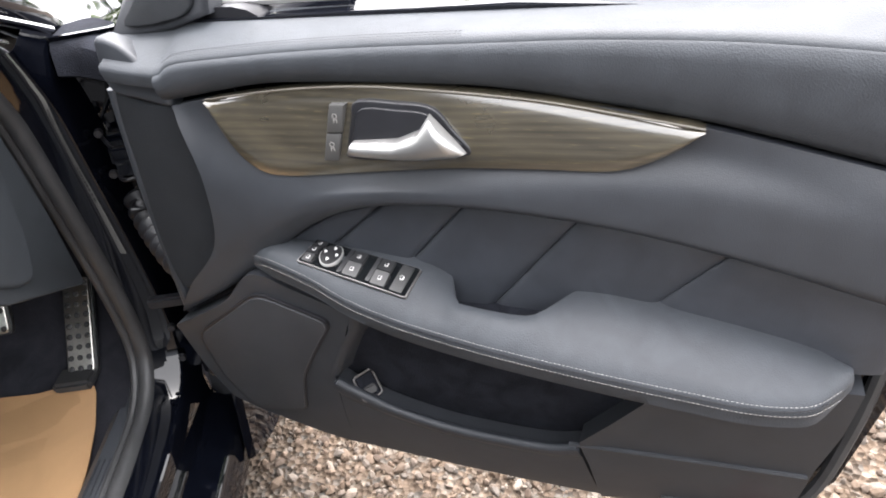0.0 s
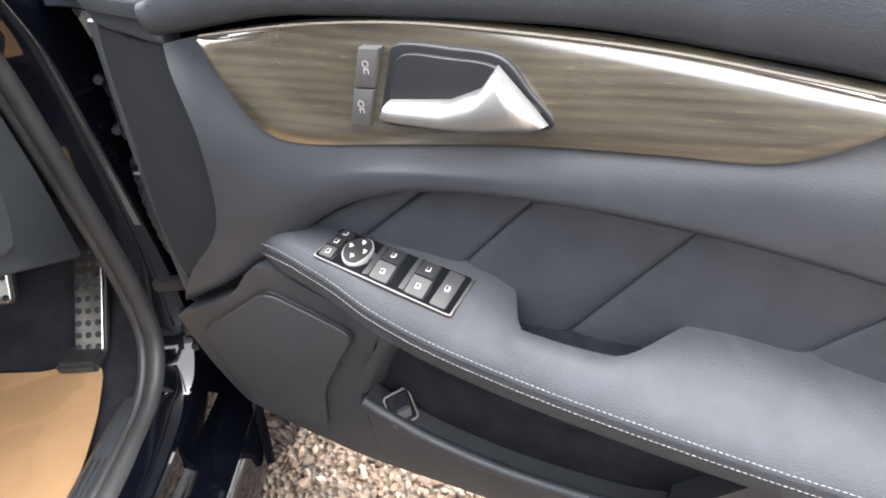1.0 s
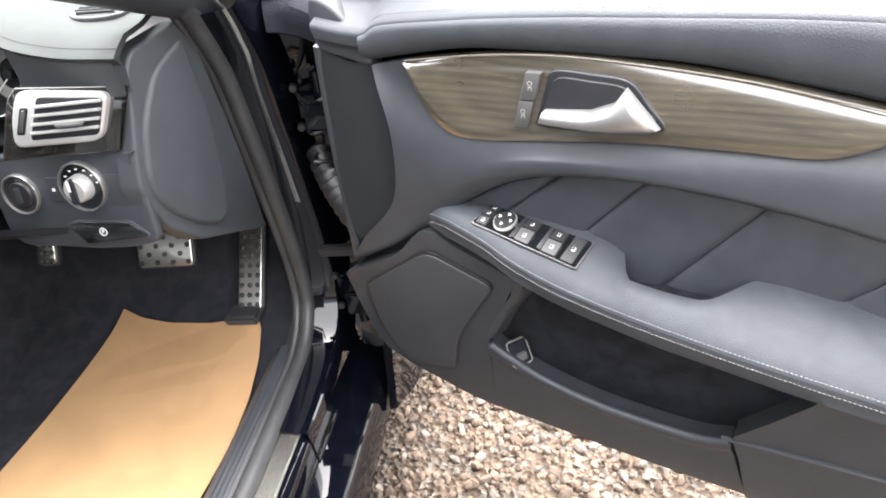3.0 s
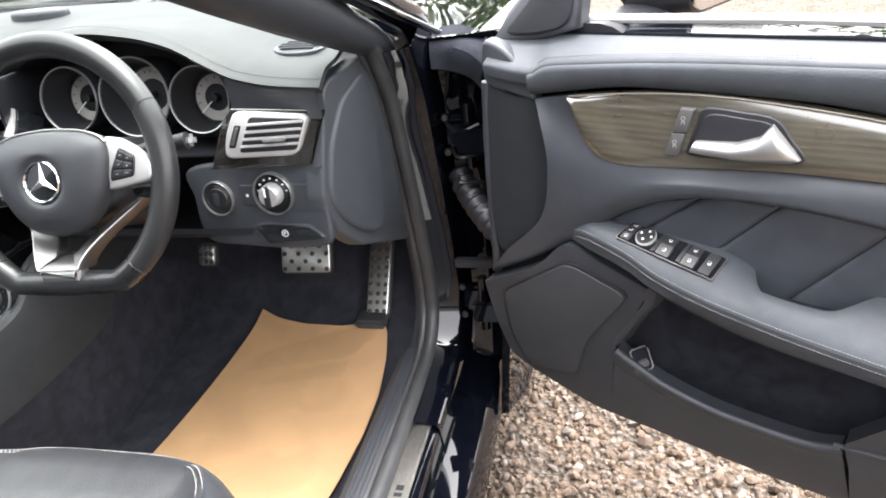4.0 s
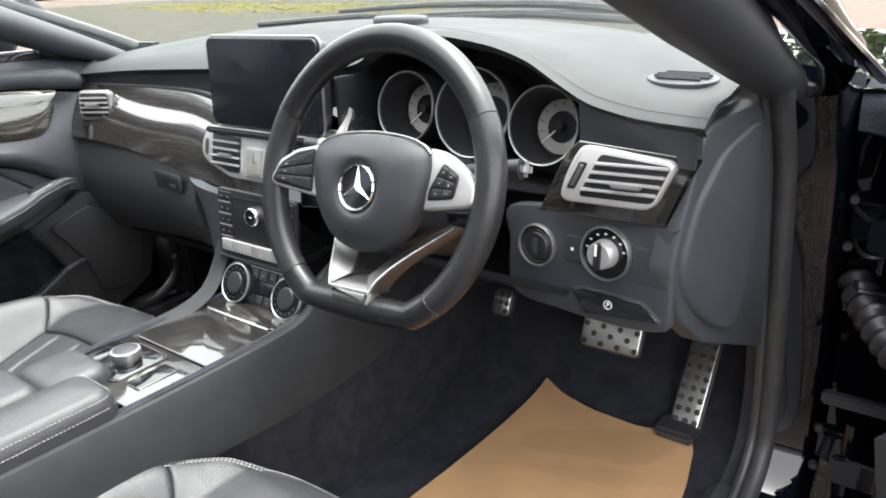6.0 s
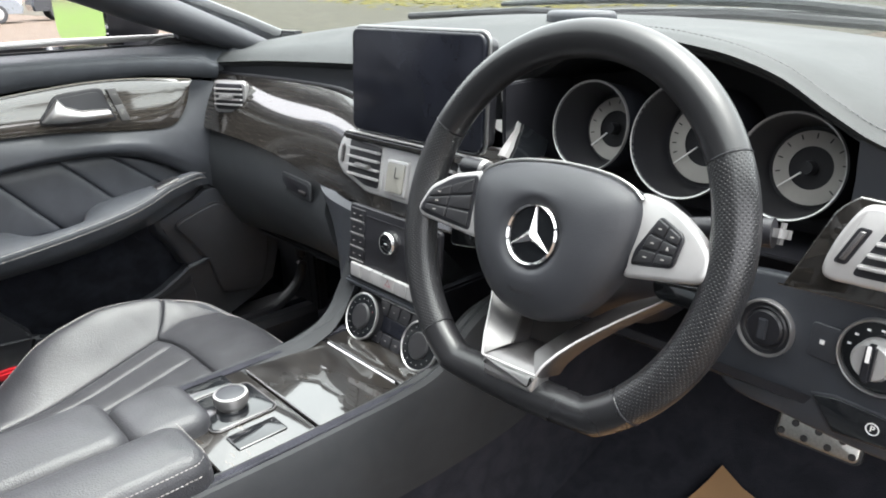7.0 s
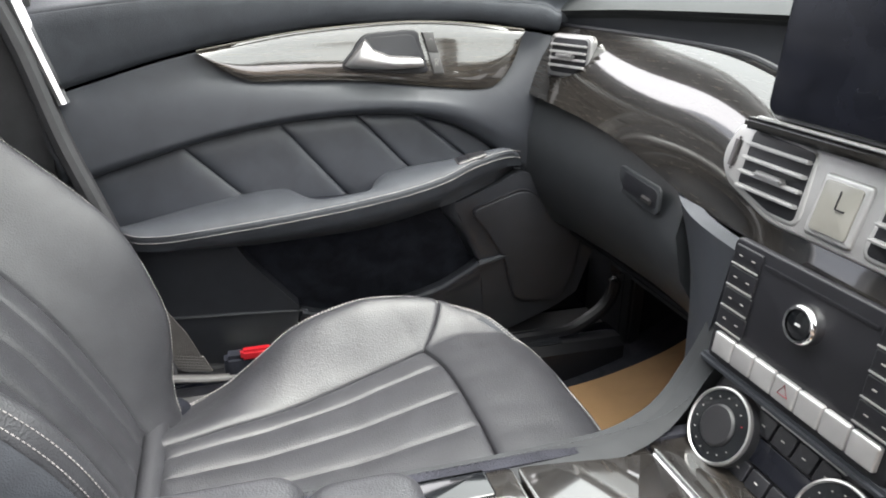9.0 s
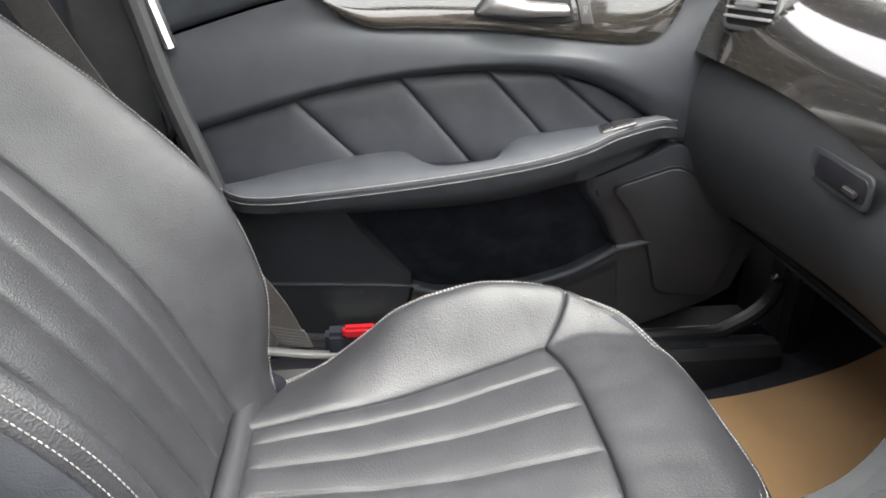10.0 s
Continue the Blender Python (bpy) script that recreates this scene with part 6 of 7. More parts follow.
# veneer tops
def deck(p):
    return Vector((p.x, p.y, ip(p.y, [(-0.3, 0.602), (-0.1, 0.602), (0.02, 0.601), (0.075, 0.600)]) + p.z))
part("veneer_lid", slab(rounded(-0.072, -0.098, 0.108, 0.020, 0.006), 0.006, 0.002, deck), WOOD_C, cons, "glossy shade-toned veneer ashtray lid")
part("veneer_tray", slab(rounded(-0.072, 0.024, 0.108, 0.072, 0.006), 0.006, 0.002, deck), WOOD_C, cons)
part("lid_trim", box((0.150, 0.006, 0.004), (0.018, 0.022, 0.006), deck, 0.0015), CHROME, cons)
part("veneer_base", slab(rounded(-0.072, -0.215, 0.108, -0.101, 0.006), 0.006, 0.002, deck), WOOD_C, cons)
part("controller_base", slab(rounded(-0.036, -0.190, 0.040, -0.112, 0.010), 0.009, 0.002, deck), GLOSS, cons, "gloss black controller base with a silver edge")
part("controller_edge", tube([deck(Vector((a, b, 0.0075))) for a, b in rounded(-0.037, -0.191, 0.041, -0.111, 0.010)], 0.0010, 6, closed=True), SMOKED, cons)
kn = part("controller_knob", lathe([(0.0165, 0.0), (0.017, 0.003), (0.0195, 0.005), (0.0205, 0.013), (0.0195, 0.0165), (0.0165, 0.017)], (0.002, -0.150, 0.611), (0, 0, 1), 48), PULL, cons, "satin silver rotary controller")
part("knob_cap", lathe([(0, 0.0180), (0.013, 0.0178), (0.0167, 0.0162)], (0.002, -0.150, 0.611), (0, 0, 1), 48), HARD, kn)
for x in (-0.058, 0.07):
    part("console_switch", slab(rounded(x - 0.016, -0.185, x + 0.016, -0.125, 0.003), 0.008, 0.002, deck), GLOSS, cons)
# palm rest and lidded armrest
def cushion(x0, x1, y0, y1, z0, h, r=0.018):
    secs = [[(a, b, z0) for a, b in rounded(x0, y0, x1, y1, 0.02, 6)]]
    for k in range(9):
        q = math.pi / 2 * k / 8
        d = r * (1 - math.cos(q))
        secs.append([(a, b, z0 + h * 0.35 + h * 0.55 * math.sin(q)) for a, b in rounded(x0 + d, y0 + d, x1 - d, y1 - d, max(0.006, 0.022 - d * 0.5), 6)])
    half = min(x1 - x0, y1 - y0) / 2
    for f in (0.2, 0.4, 0.6, 0.8, 0.97):
        d = r + (half - r) * f
        secs.append([(a, b, z0 + h * (0.90 + 0.10 * (1 - (1 - f) ** 2))) for a, b in rounded(x0 + d, y0 + d, x1 - d, y1 - d, max(0.0005, min(0.011, (half - d) * 0.9)), 6)])
    return rings(secs)
part("palm_rest", cushion(-0.074, 0.031, -0.270, -0.182, 0.604, 0.031), SEATHIDE, cons, "padded leather palm rest")
part("armrest_lid", cushion(-0.082, 0.029, -0.52, -0.268, 0.604, 0.042), SEATHIDE, cons, "padded leather armrest lid")
part("armrest_lid", cushion(0.032, 0.122, -0.50, -0.222, 0.603, 0.048), SEATHIDE, cons, "padded leather armrest lid with pale stitching")
for d, z in ((0.0012, 0.6255), (0.0052, 0.6375)):
    part("stitching", stitches([(a, b, z) for a, b in [(0.034, -0.2215 - d), (0.050, -0.2210 - d), (0.100, -0.2210 - d), (0.1155 - d, -0.2265 - d), (0.1225 - d, -0.2400), (0.1232 - d, -0.27), (0.1232 - d, -0.49)]], 0.0038, 0.0009, 0.0006), THREAD, cons, "pale twin stitching", weld=False)



# ---- seats ----
def build_seat(cx, dy, label):
    seat = thing("leather_seat", (cx, dy - 0.15, 0.27), label, "car seat", "front seats")
    half_w = 0.236
    edge_z = [(-0.40, 0.405), (-0.345, 0.425), (-0.286, 0.465), (-0.24, 0.500), (-0.183, 0.522), (-0.124, 0.533), (-0.058, 0.530), (0.012, 0.512)]

    def spot(x, r):
        """Plan of the cushion: x across (-1..1), r from the rear (0) to the front (1)."""
        a = abs(x)
        yf = 0.093 - 0.115 * a ** 3.8
        return cx + x * half_w * (0.90 + 0.10 * math.sin(min(1, r * 1.5) * math.pi / 2)) * (1 - 0.07 * max(0, (r - 0.75) / 0.25) ** 2), -0.42 + (yf + 0.42) * r

    def split(r):
        """Half width of the ribbed centre, narrowing towards the rear."""
        return 0.66 * (0.60 + 0.40 * min(1, r / 0.72))

    def top(x, r):
        px, y = spot(x, r)
        a = abs(x)
        base = ip(y, [(-0.42, 0.438), (-0.25, 0.446), (-0.06, 0.482), (0.0, 0.494), (0.04, 0.494), (0.08, 0.486), (0.10, 0.476)])
        e = ip(y, edge_z) if a > 0.3 else base
        lip = max(0, (r - 0.9) / 0.1)
        e = e + (max(e, 0.486) - e) * lip if r < 1 else max(0.484, e)
        sp = split(r)
        f = min(1, max(0, (a - sp + 0.02) / (0.98 - sp)))
        f = f * f * (3 - 2 * f)
        crown = 0.006 * math.sin(math.pi * min(1, max(0, (a - sp) / (1 - sp)))) * min(1, r * 3)
        return base + (e - base) * f + crown

    def ends(u):
        """Closer steps towards both ends of a run."""
        return 0.45 * u + 0.55 * (0.5 - 0.5 * math.cos(math.pi * u))

    def seam(d, w):
        return 1 - math.exp(-max(0, d) / w)

    def swell(x, r):
        """Padding height of the outer panels beside their free edge."""
        return 0.006 * seam((1 - abs(x)) * half_w, 0.010)

    def patch(name, x0, x1, r0, r1, rib=0, nx=26, ny=30):
        rows = []
        for j in range(ny + 1):
            row = []
            for i in range(nx + 1):
                v = ends(j / ny)
                if rib:
                    x = split(r0 + (r1 - r0) * v) * (-1 + 2 * i / nx)
                else:
                    x = x0 + ((x1 or split(0.735 * v) * (1 if x0 > 0 else -1)) - x0) * ends(i / nx)
                ra = r0(x) if callable(r0) else r0
                rb = r1(x) if callable(r1) else r1
                r = ra + (rb - ra) * v
                px, py = spot(x, r)
                di = (split(r) - abs(x)) * half_w
                dj = min(r - ra, (rb - r) if r1 != 1 else 1) * 0.50
                if rib:
                    h = 0.007 * seam(di, 0.006) * seam(dj, 0.008) - 0.004
                    q = abs(-1 + 2 * i / nx)
                    g = min(abs(q - 0.235), abs(q - 0.69)) * 2.2
                    h -= min(1, dj / 0.02) * (0.0040 * math.exp(-g / 0.14) + 0.0018 * math.exp(-(g / 0.035) ** 2))
                else:
                    side_panel = x1 is None
                    inner = -di if side_panel else 1
                    h = swell(x, r) * (0.25 + 0.75 * seam(rb - r if side_panel else r - ra, 0.005 if abs(x) > 0.66 else 0.010)) * seam(inner, 0.006) - 0.001
                    if r1 == 1:
                        h *= seam((1 - r) * 0.5, 0.012)
                wr = 0.0022 * noise.noise((px * 9, py * 16, 3)) + 0.0010 * noise.noise((px * 40, py * 18, 8))
                row.append(Vector((px, py + dy, top(x, r) + h + wr * (1.0 if abs(x) > 0.5 else 0.7))))
            rows.append(row)
        return part(name, solid(rows, (0, 0, -0.05)), SEATHIDE, seat, angle=70)
    patch("cushion_centre", -1, 1, 0.02, 0.733, rib=6, nx=132, ny=44)
    mitre = lambda x: 0.735 + 0.72 * max(0, abs(x) - 0.66)
    patch("cushion_front", -1.0, 1.0, mitre, 1.0, nx=110, ny=36)
    for side in (-1, 1):
        patch("cushion_bolster", side * 1.0, None, 0.0, lambda x: mitre(x) - 0.001, nx=36, ny=70)
    # side skirt and piping
    rr = (0, 0.15, 0.3, 0.45, 0.6, 0.75, 0.88, 1.0)
    line = [(-1, r) for r in rr] + [(x, 1.0) for x in (-0.97, -0.92, -0.8, -0.6, -0.3, 0, 0.3, 0.6, 0.8, 0.92, 0.97)] + [(1, r) for r in rr[::-1]]
    P = spline([(spot(x, r)[0], spot(x, r)[1] + dy, top(x, r) + 0.001) for x, r in line], 110)
    c = Vector((cx, dy - 0.17, 0.45))
    def out(p, d, z):
        n = Vector((p.x - c.x, (p.y - c.y) * 0.9, 0)).normalized()
        return Vector((p.x + n.x * d, p.y + n.y * d, z))
    rows = [P, [out(p, 0.007, p.z - 0.010) for p in P], [out(p, 0.022, p.z - 0.045) for p in P], [out(p, 0.030, min(p.z - 0.06, 0.40)) for p in P], [out(p, 0.0, 0.31) for p in P]]
    cols = [spline([r[k] for r in rows], 20) for k in range(110)]
    part("cushion_side", solid([[col[k] for col in cols] for k in range(20)], lambda p: c.lerp(p, 0.95)), LEATHER, seat, angle=60)
    edge = [(-1, r) for r in [0.04 + 0.94 * k / 50 for k in range(51)]] + [(-1 + 2 * k / 70, 1.0) for k in range(1, 70)] + [(1, r) for r in [0.98 - 0.94 * k / 50 for k in range(51)]]
    E = spline([(spot(x, r)[0], spot(x, r)[1] + dy, top(x, r)) for x, r in edge[::3]], 160)
    for d, z in ((-0.0035, 0.0030), (-0.0105, 0.0052)):
        part("stitching", stitches([out(p, d, p.z + z) for p in E], 0.0040, 0.0012, 0.0010), THREAD, seat, "pale twin stitching", weld=False)
    part("seat_base", box((0.42, 0.40, 0.10), (cx, dy - 0.20, 0.33), bevel=0.02), DARK, seat)
    # backrest
    lean = radians(33)
    O = Vector((cx, dy - 0.435, 0.455))
    B = lambda x, t, h: O + Vector((x, -t * math.sin(lean) + h * math.cos(lean), t * math.cos(lean) + h * math.sin(lean)))
    bolster = [(-0.08, 0.0), (-0.03, 0.02), (0.075, 0.090), (0.19, 0.113), (0.33, 0.090), (0.45, 0.056), (0.56, 0.03), (0.66, 0.0)]

    def depth(x, t):
        a = abs(x)
        f = min(1, max(0, (a - 0.52) / 0.42))
        f = f * f * (3 - 2 * f)
        return ip(t, bolster) * f * (1 - 0.10 * max(0, (a - 0.9) / 0.1) ** 2) + 0.018 * math.sin(min(1, max(0, t) / 0.35) * math.pi) * (1 - f)

    def half(t):
        return ip(t, [(-0.08, 0.19), (0.0, 0.205), (0.12, 0.226), (0.3, 0.240), (0.45, 0.236), (0.56, 0.205), (0.66, 0.13)])

    def bpatch(name, x0, x1, t0, t1, rib=0, nx=26, ny=46):
        rows = []
        for j in range(ny + 1):
            t = t0 + (t1 - t0) * j / ny
            row = []
            for i in range(nx + 1):
                x = x0 + (x1 - x0) * i / nx
                x = x0 + (x1 - x0) * (i / nx if rib else ends(i / nx))
                t = t0 + (t1 - t0) * ends(j / ny)
                di = min(abs(x - x0), abs(x1 - x)) * 0.22
                dj = min(t - t0, t1 - t)
                h = 0.006 * seam(di, 0.006 if abs(x) < 0.8 else 0.010) * seam(dj, 0.006) - 0.001
                if rib:
                    h -= 0.003
                    q = abs(x) / x1
                    g = min(abs(q - 0.235), abs(q - 0.69)) * 2.2
                    h -= min(1, dj / 0.02) * (0.0065 * math.exp(-g / 0.15) + 0.0030 * math.exp(-(g / 0.035) ** 2))
                p = B(x * half(t), t, depth(x, t) + h)
                row.append(p + Vector((0, 0.0024 * noise.noise(p * 11) + 0.0012 * noise.noise(p * 34), 0)))
            rows.append(row)
        return part(name, solid(rows, lambda p: p + Vector((0, -0.07, 0.0))), SEATHIDE, seat, angle=60)
    bpatch("back_centre", -0.555, 0.555, -0.01, 0.50, rib=6, nx=120)
    for side in (-1, 1):
        bpatch("back_bolster", side * 1.0, side * 0.558, -0.07, 0.50, nx=34, ny=60)
        # side of the backrest
        rows = []
        for t in (-0.07 + 0.57 * k / 30 for k in range(31)):
            e = B(side * half(t), t, depth(1, t) - 0.001)
            rows.append([e, e + Vector((side * 0.010, -0.012, -0.004)), e + Vector((side * 0.014, -0.05, -0.02)), B(side * half(t) * 1.03, t, -0.06), B(side * half(t) * 0.9, t, -0.11)])
        part("back_side", solid(smooth_rows(rows[::3], 12, 3), (-side * 0.01, -0.004, 0)), LEATHER, seat, angle=60)
        for d in (0.003, 0.010):
            path = [B(side * (half(t) - d), t, depth(1 - d / half(t), t) + 0.006 * seam(d, 0.010) + 0.0004) for t in (-0.05 + 0.55 * k / 60 for k in range(61))]
            part("stitching", stitches(path, 0.0036, 0.0009, 0.0006), THREAD, seat, "pale twin stitching", weld=False)
        part("hinge_cover", tube(spline([(cx + side * 0.205, dy - 0.485, 0.405), (cx + side * 0.205, dy - 0.44, 0.415), (cx + side * 0.203, dy - 0.385, 0.408)], 20), lambda f: 0.010 + 0.016 * math.sin(math.pi * f) ** 0.5, 16, squash=0.8), LINING, seat, "dark moulded recliner cover")
    bpatch("back_top", -1, 1, 0.505, 0.66, nx=50, ny=16)
    part("hinge_roll", tube([(cx - 0.19, dy - 0.422, 0.428), (cx + 0.19, dy - 0.422, 0.428)], 0.016, 14), SEATHIDE, seat)
    part("back_shell", solid([[B(x * half(t) * 0.98, t, -0.10) for x in (-1, -0.5, 0, 0.5, 1)] for t in (0, 0.2, 0.4, 0.6)], (0, -0.02, 0)), HARD, seat)
    part("headrest", rings([[B(a, 0.75 + b, 0.0 + h) for a, b in rounded(-0.13 * f, -0.09 * f, 0.13 * f, 0.09 * f, 0.05 * f, 5)] for f, h in ((0.8, -0.07), (1, -0.05), (1, 0.0), (0.9, 0.03), (0.6, 0.04), (0.05, 0.042))]), SEATHIDE, seat)
    for x in (-0.06, 0.06):
        part("headrest_post", tube([B(x, 0.6, -0.03), B(x, 0.72, -0.03)], 0.006, 10), CHROME, seat)
    return seat


build_seat(-0.338, 0.0, "black leather passenger seat with pale stitching and ribbed centre")
build_seat(0.352, -0.175, "black leather driver's seat with pale stitching and ribbed centre")
WEBBING = material("belt_webbing", (0.055, 0.052, 0.050), 0.8, vary=0.12, bump=0.8, bump_scale=900, spec=0.2)
bk = thing("belt_buckle", (-0.578, -0.32, 0.44), "red and black seat belt buckle beside the seat", "buckle")
part("buckle_body", box((0.03, 0.06, 0.05), (-0.60, -0.305, 0.433), bevel=0.006), LINING, bk)
part("buckle_button", box((0.016, 0.046, 0.016), (-0.590, -0.288, 0.460), bevel=0.004), RED, bk, "red release button")
bl = thing("seat_belt", (-0.66, -0.5, 0.4), "grey-brown woven seat belt hanging beside the pillar", "seat belt")
part("webbing", solid(smooth_rows([[Vector((-0.66, -0.76, 1.10)), Vector((-0.655, -0.715, 1.10))], [Vector((-0.645, -0.665, 0.873)), Vector((-0.64, -0.617, 0.873))], [Vector((-0.62, -0.575, 0.737)), Vector((-0.615, -0.530, 0.725))], [Vector((-0.605, -0.50, 0.62)), Vector((-0.603, -0.455, 0.61))], [Vector((-0.60, -0.432, 0.51)), Vector((-0.596, -0.386, 0.51))], [Vector((-0.60, -0.405, 0.455)), Vector((-0.596, -0.360, 0.445))]], 8, 5), (-0.003, 0, 0)), WEBBING, bl)
part("belt_end", solid(smooth_rows([[Vector((-0.5985, -0.408, 0.468)), Vector((-0.5945, -0.362, 0.460))], [Vector((-0.5985, -0.397, 0.444)), Vector((-0.5945, -0.352, 0.436))]], 6, 4), (-0.005, 0, 0)), WEBBING, bl, "doubled, stitched belt end")
for k in range(5):
    part("stitch_row", tube([(-0.5935, -0.404 + 0.002 * k, 0.465 - 0.005 * k), (-0.5905, -0.362 + 0.002 * k, 0.458 - 0.005 * k)], 0.0003, 5), BUTTON, bl)
part("belt_stop", lathe([(0, 0.004), (0.006, 0.004), (0.007, 0.0), (0, 0.0)], (-0.60, -0.528, 0.742), (1, 0.4, 0.3), 16), DIAL, bl, "small pale belt stop button")
part("anchor_rail", tube([(-0.590, -0.425, 0.437), (-0.588, -0.36, 0.428), (-0.588, -0.30, 0.424)], 0.008, 10, squash=0.7), BUTTON, bl, "dark grey anchor rail")

# ---- footwell, mats and pedals ----
shellp = thing("saloon_car", (0, 0, 0.2), "gloss black saloon body shell with carpeted floor", "car")
fl = [(-1.5, 0.27), (-0.1, 0.27), (0.2, 0.285), (0.40, 0.335), (0.52, 0.40), (0.62, 0.52), (0.66, 0.70)]
rows = [[Vector((x, y, z)) for y, z in ((p.x, p.y) for p in spline([(a, b, 0) for a, b in fl], 40))] for x in (-0.70, -0.2, 0.2, 0.69)]
part("floor_carpet", solid(rows, (0, 0, -0.03)), CARPET, shellp, "black carpet")


def mat_sheet(name, outline, label):
    t = thing(name, (outline[0][0], outline[0][1], 0.29), label, "floor mat")
    def on(p):
        return Vector((p.x, p.y, ip(p.y, [(-0.5, 0.288), (0.05, 0.290), (0.2, 0.303), (0.40, 0.352), (0.50, 0.405), (0.6, 0.48)]) + p.z + 0.004 * noise.noise((p.x * 6, p.y * 6, 1))))
    pts = even([Vector((a, b, 0)) for a, b in outline + outline[:1]], 120, True)
    c = sum(pts, Vector()) / len(pts)
    secs = []
    for h, fs in ((0.0, [1.0]), (0.002, [1.0, 0.9, 0.75, 0.6, 0.45, 0.3, 0.15, 0.01])):
        for f in fs:
            secs.append([on(Vector((c.x + (p.x - c.x) * f, c.y + (p.y - c.y) * f, h))) for p in pts])
    part("paper_sheet", rings(secs), KRAFT, t)


mat_sheet("paper_floor_mat", [(0.315, 0.455), (0.36, 0.437), (0.42, 0.426), (0.50, 0.424), (0.592, 0.436), (0.604, 0.41), (0.616, 0.35), (0.622, 0.27), (0.618, 0.17), (0.604, 0.06), (0.582, -0.1), (0.20, -0.1), (0.25, 0.15)], "tan kraft paper mat on the driver's floor")
mat_sheet("paper_floor_mat", [(-0.585, 0.53), (-0.40, 0.54), (-0.20, 0.53), (-0.2, 0.3), (-0.2, 0.15), (-0.21, -0.05), (-0.58, -0.05), (-0.605, 0.12), (-0.592, 0.30)], "tan kraft paper mat on the passenger's floor")


def pedal(name, X, w, h, cols, rows_, label, arm_to):
    p = thing(name, X(Vector((0, 0, -0.02))), label, "pedal")
    pl = part("pedal_plate", slab(rounded(-w / 2, -h / 2, w / 2, h / 2, 0.008), 0.006, 0.003, X), STEEL, p, "brushed steel pedal plate")
    for i in range(cols):
        for j in range(rows_):
            x, y = -w / 2 + w * (i + 0.5) / cols, -h / 2 + h * (j + 0.5) / rows_
            if cols > 3 and (i + j) % 2:
                continue
            part("rubber_stud", lathe([(0, 0.0090), (0.0035, 0.0088), (0.0048, 0.0075), (0.0050, 0.005)], X(Vector((x, y, 0))), X(Vector((0, 0, 1))) - X(Vector((0, 0, 0))), 12), RUBBER, pl)
    part("pedal_back", slab(rounded(-w / 2 - 0.003, -h / 2 - 0.003, w / 2 + 0.003, h / 2 + 0.003, 0.01), -0.012, 0.004, X), RUBBER, p)
    part("pedal_arm", tube([X(Vector((0, 0, -0.01))), Vector(arm_to)], 0.008, 8), DARK, p)
    return p


pedal("brake_pedal", facing(0.47, 24, 0.434, 0.497, 2), 0.105, 0.062, 7, 4, "studded steel brake pedal", (0.434, 0.60, 0.66))
pedal("accelerator_pedal", facing(0.498, 38, 0.575, 0.438, 0), 0.046, 0.165, 3, 9, "long studded steel accelerator pedal", (0.575, 0.62, 0.46))
pedal("parking_brake_pedal", facing(0.40, 24, 0.258, 0.54, 0), 0.034, 0.042, 3, 3, "small studded steel parking brake pedal", (0.258, 0.56, 0.66))
part("pedal_foot", box((0.066, 0.05, 0.02), (0.568, 0.435, 0.372), bevel=0.006), RUBBER, bpy.data.objects["accelerator_pedal"])

# ---- body shell ----
# kick panel and sill trim on the driver's side
ks = [(0.20, 0.330), (0.36, 0.335), (0.45, 0.37), (0.47, 0.46), (0.46, 0.62), (0.62, 0.66), (0.66, 0.45), (0.5, 0.30), (0.2, 0.28)]
part("kick_panel", slab(ks, 0.03, 0.01, lambda p: Vector((0.655 + p.z, p.x, p.y)), 60), SOFT, shellp)
for side in (1, -1):
    # sill, stepped: trim, tread plate, painted step
    prof = [(0.640, 0.28), (0.645, 0.345), (0.660, 0.358), (0.685, 0.358), (0.700, 0.350), (0.715, 0.343)]
    rows = [[Vector((side * x, y, z)) for y in (0.36, 0.2, 0.0, -0.3, -0.6)] for x, z in prof]
    # passenger sill in a blacker plastic: footwell shade put into the colour
    part("sill_trim", solid([[Vector(p) for p in r] for r in rows], (0, 0, -0.012)), (SOFT if side > 0 else DARK), shellp, "ribbed black sill trim", 40)
    for k in range(3):
        part("sill_rib", box((0.003, 0.55, 0.003), (side * (0.664 + 0.008 * k), -0.03, 0.3595), bevel=0.001), HARD, shellp)
    part("tread_plate", box((0.032, 0.62, 0.006), (side * 0.733, -0.02, 0.342), bevel=0.002), STEEL, shellp, "brushed steel tread plate with worn lettering")
    for k in range(9):
        part("lettering", box((0.012, 0.007 if k % 3 else 0.010, 0.0006), (side * 0.733, 0.02 - 0.014 * k, 0.3453), bevel=0), DARK, shellp)
    prof = [(0.764, 0.322), (0.768, 0.285), (0.790, 0.272), (0.815, 0.268), (0.826, 0.255), (0.832, 0.20), (0.80, 0.16)]
    rows = [[Vector((side * x, y, z)) for y in (0.47, 0.2, 0.0, -0.3, -0.6, -0.9)] for x, z in prof]
    part("sill_step", solid(rows, (side * -0.004, 0, -0.008)), PAINT, shellp, "black lower step of the sill", 40)
    prof = [(0.712, 0.341), (0.752, 0.338), (0.760, 0.333), (0.764, 0.324), (0.765, 0.31)]
    rows = [[Vector((side * x, y, z)) for y in (0.42, 0.2, 0.0, -0.3, -0.6, -0.9)] for x, z in prof]
    part("painted_sill", solid(rows, (side * -0.004, 0, -0.008)), PAINT, shellp, "gloss black painted sill", 40)
    part("side_wall", box((0.03, 0.36 if side > 0 else 0.47, 0.75), (side * 0.715, 0.69 if side > 0 else 0.635, 0.56), bevel=0.004), CARPET, shellp)
part("bulkhead", box((1.46, 0.03, 0.74), (0, 0.70, 0.53), bevel=0.004), CARPET, shellp)
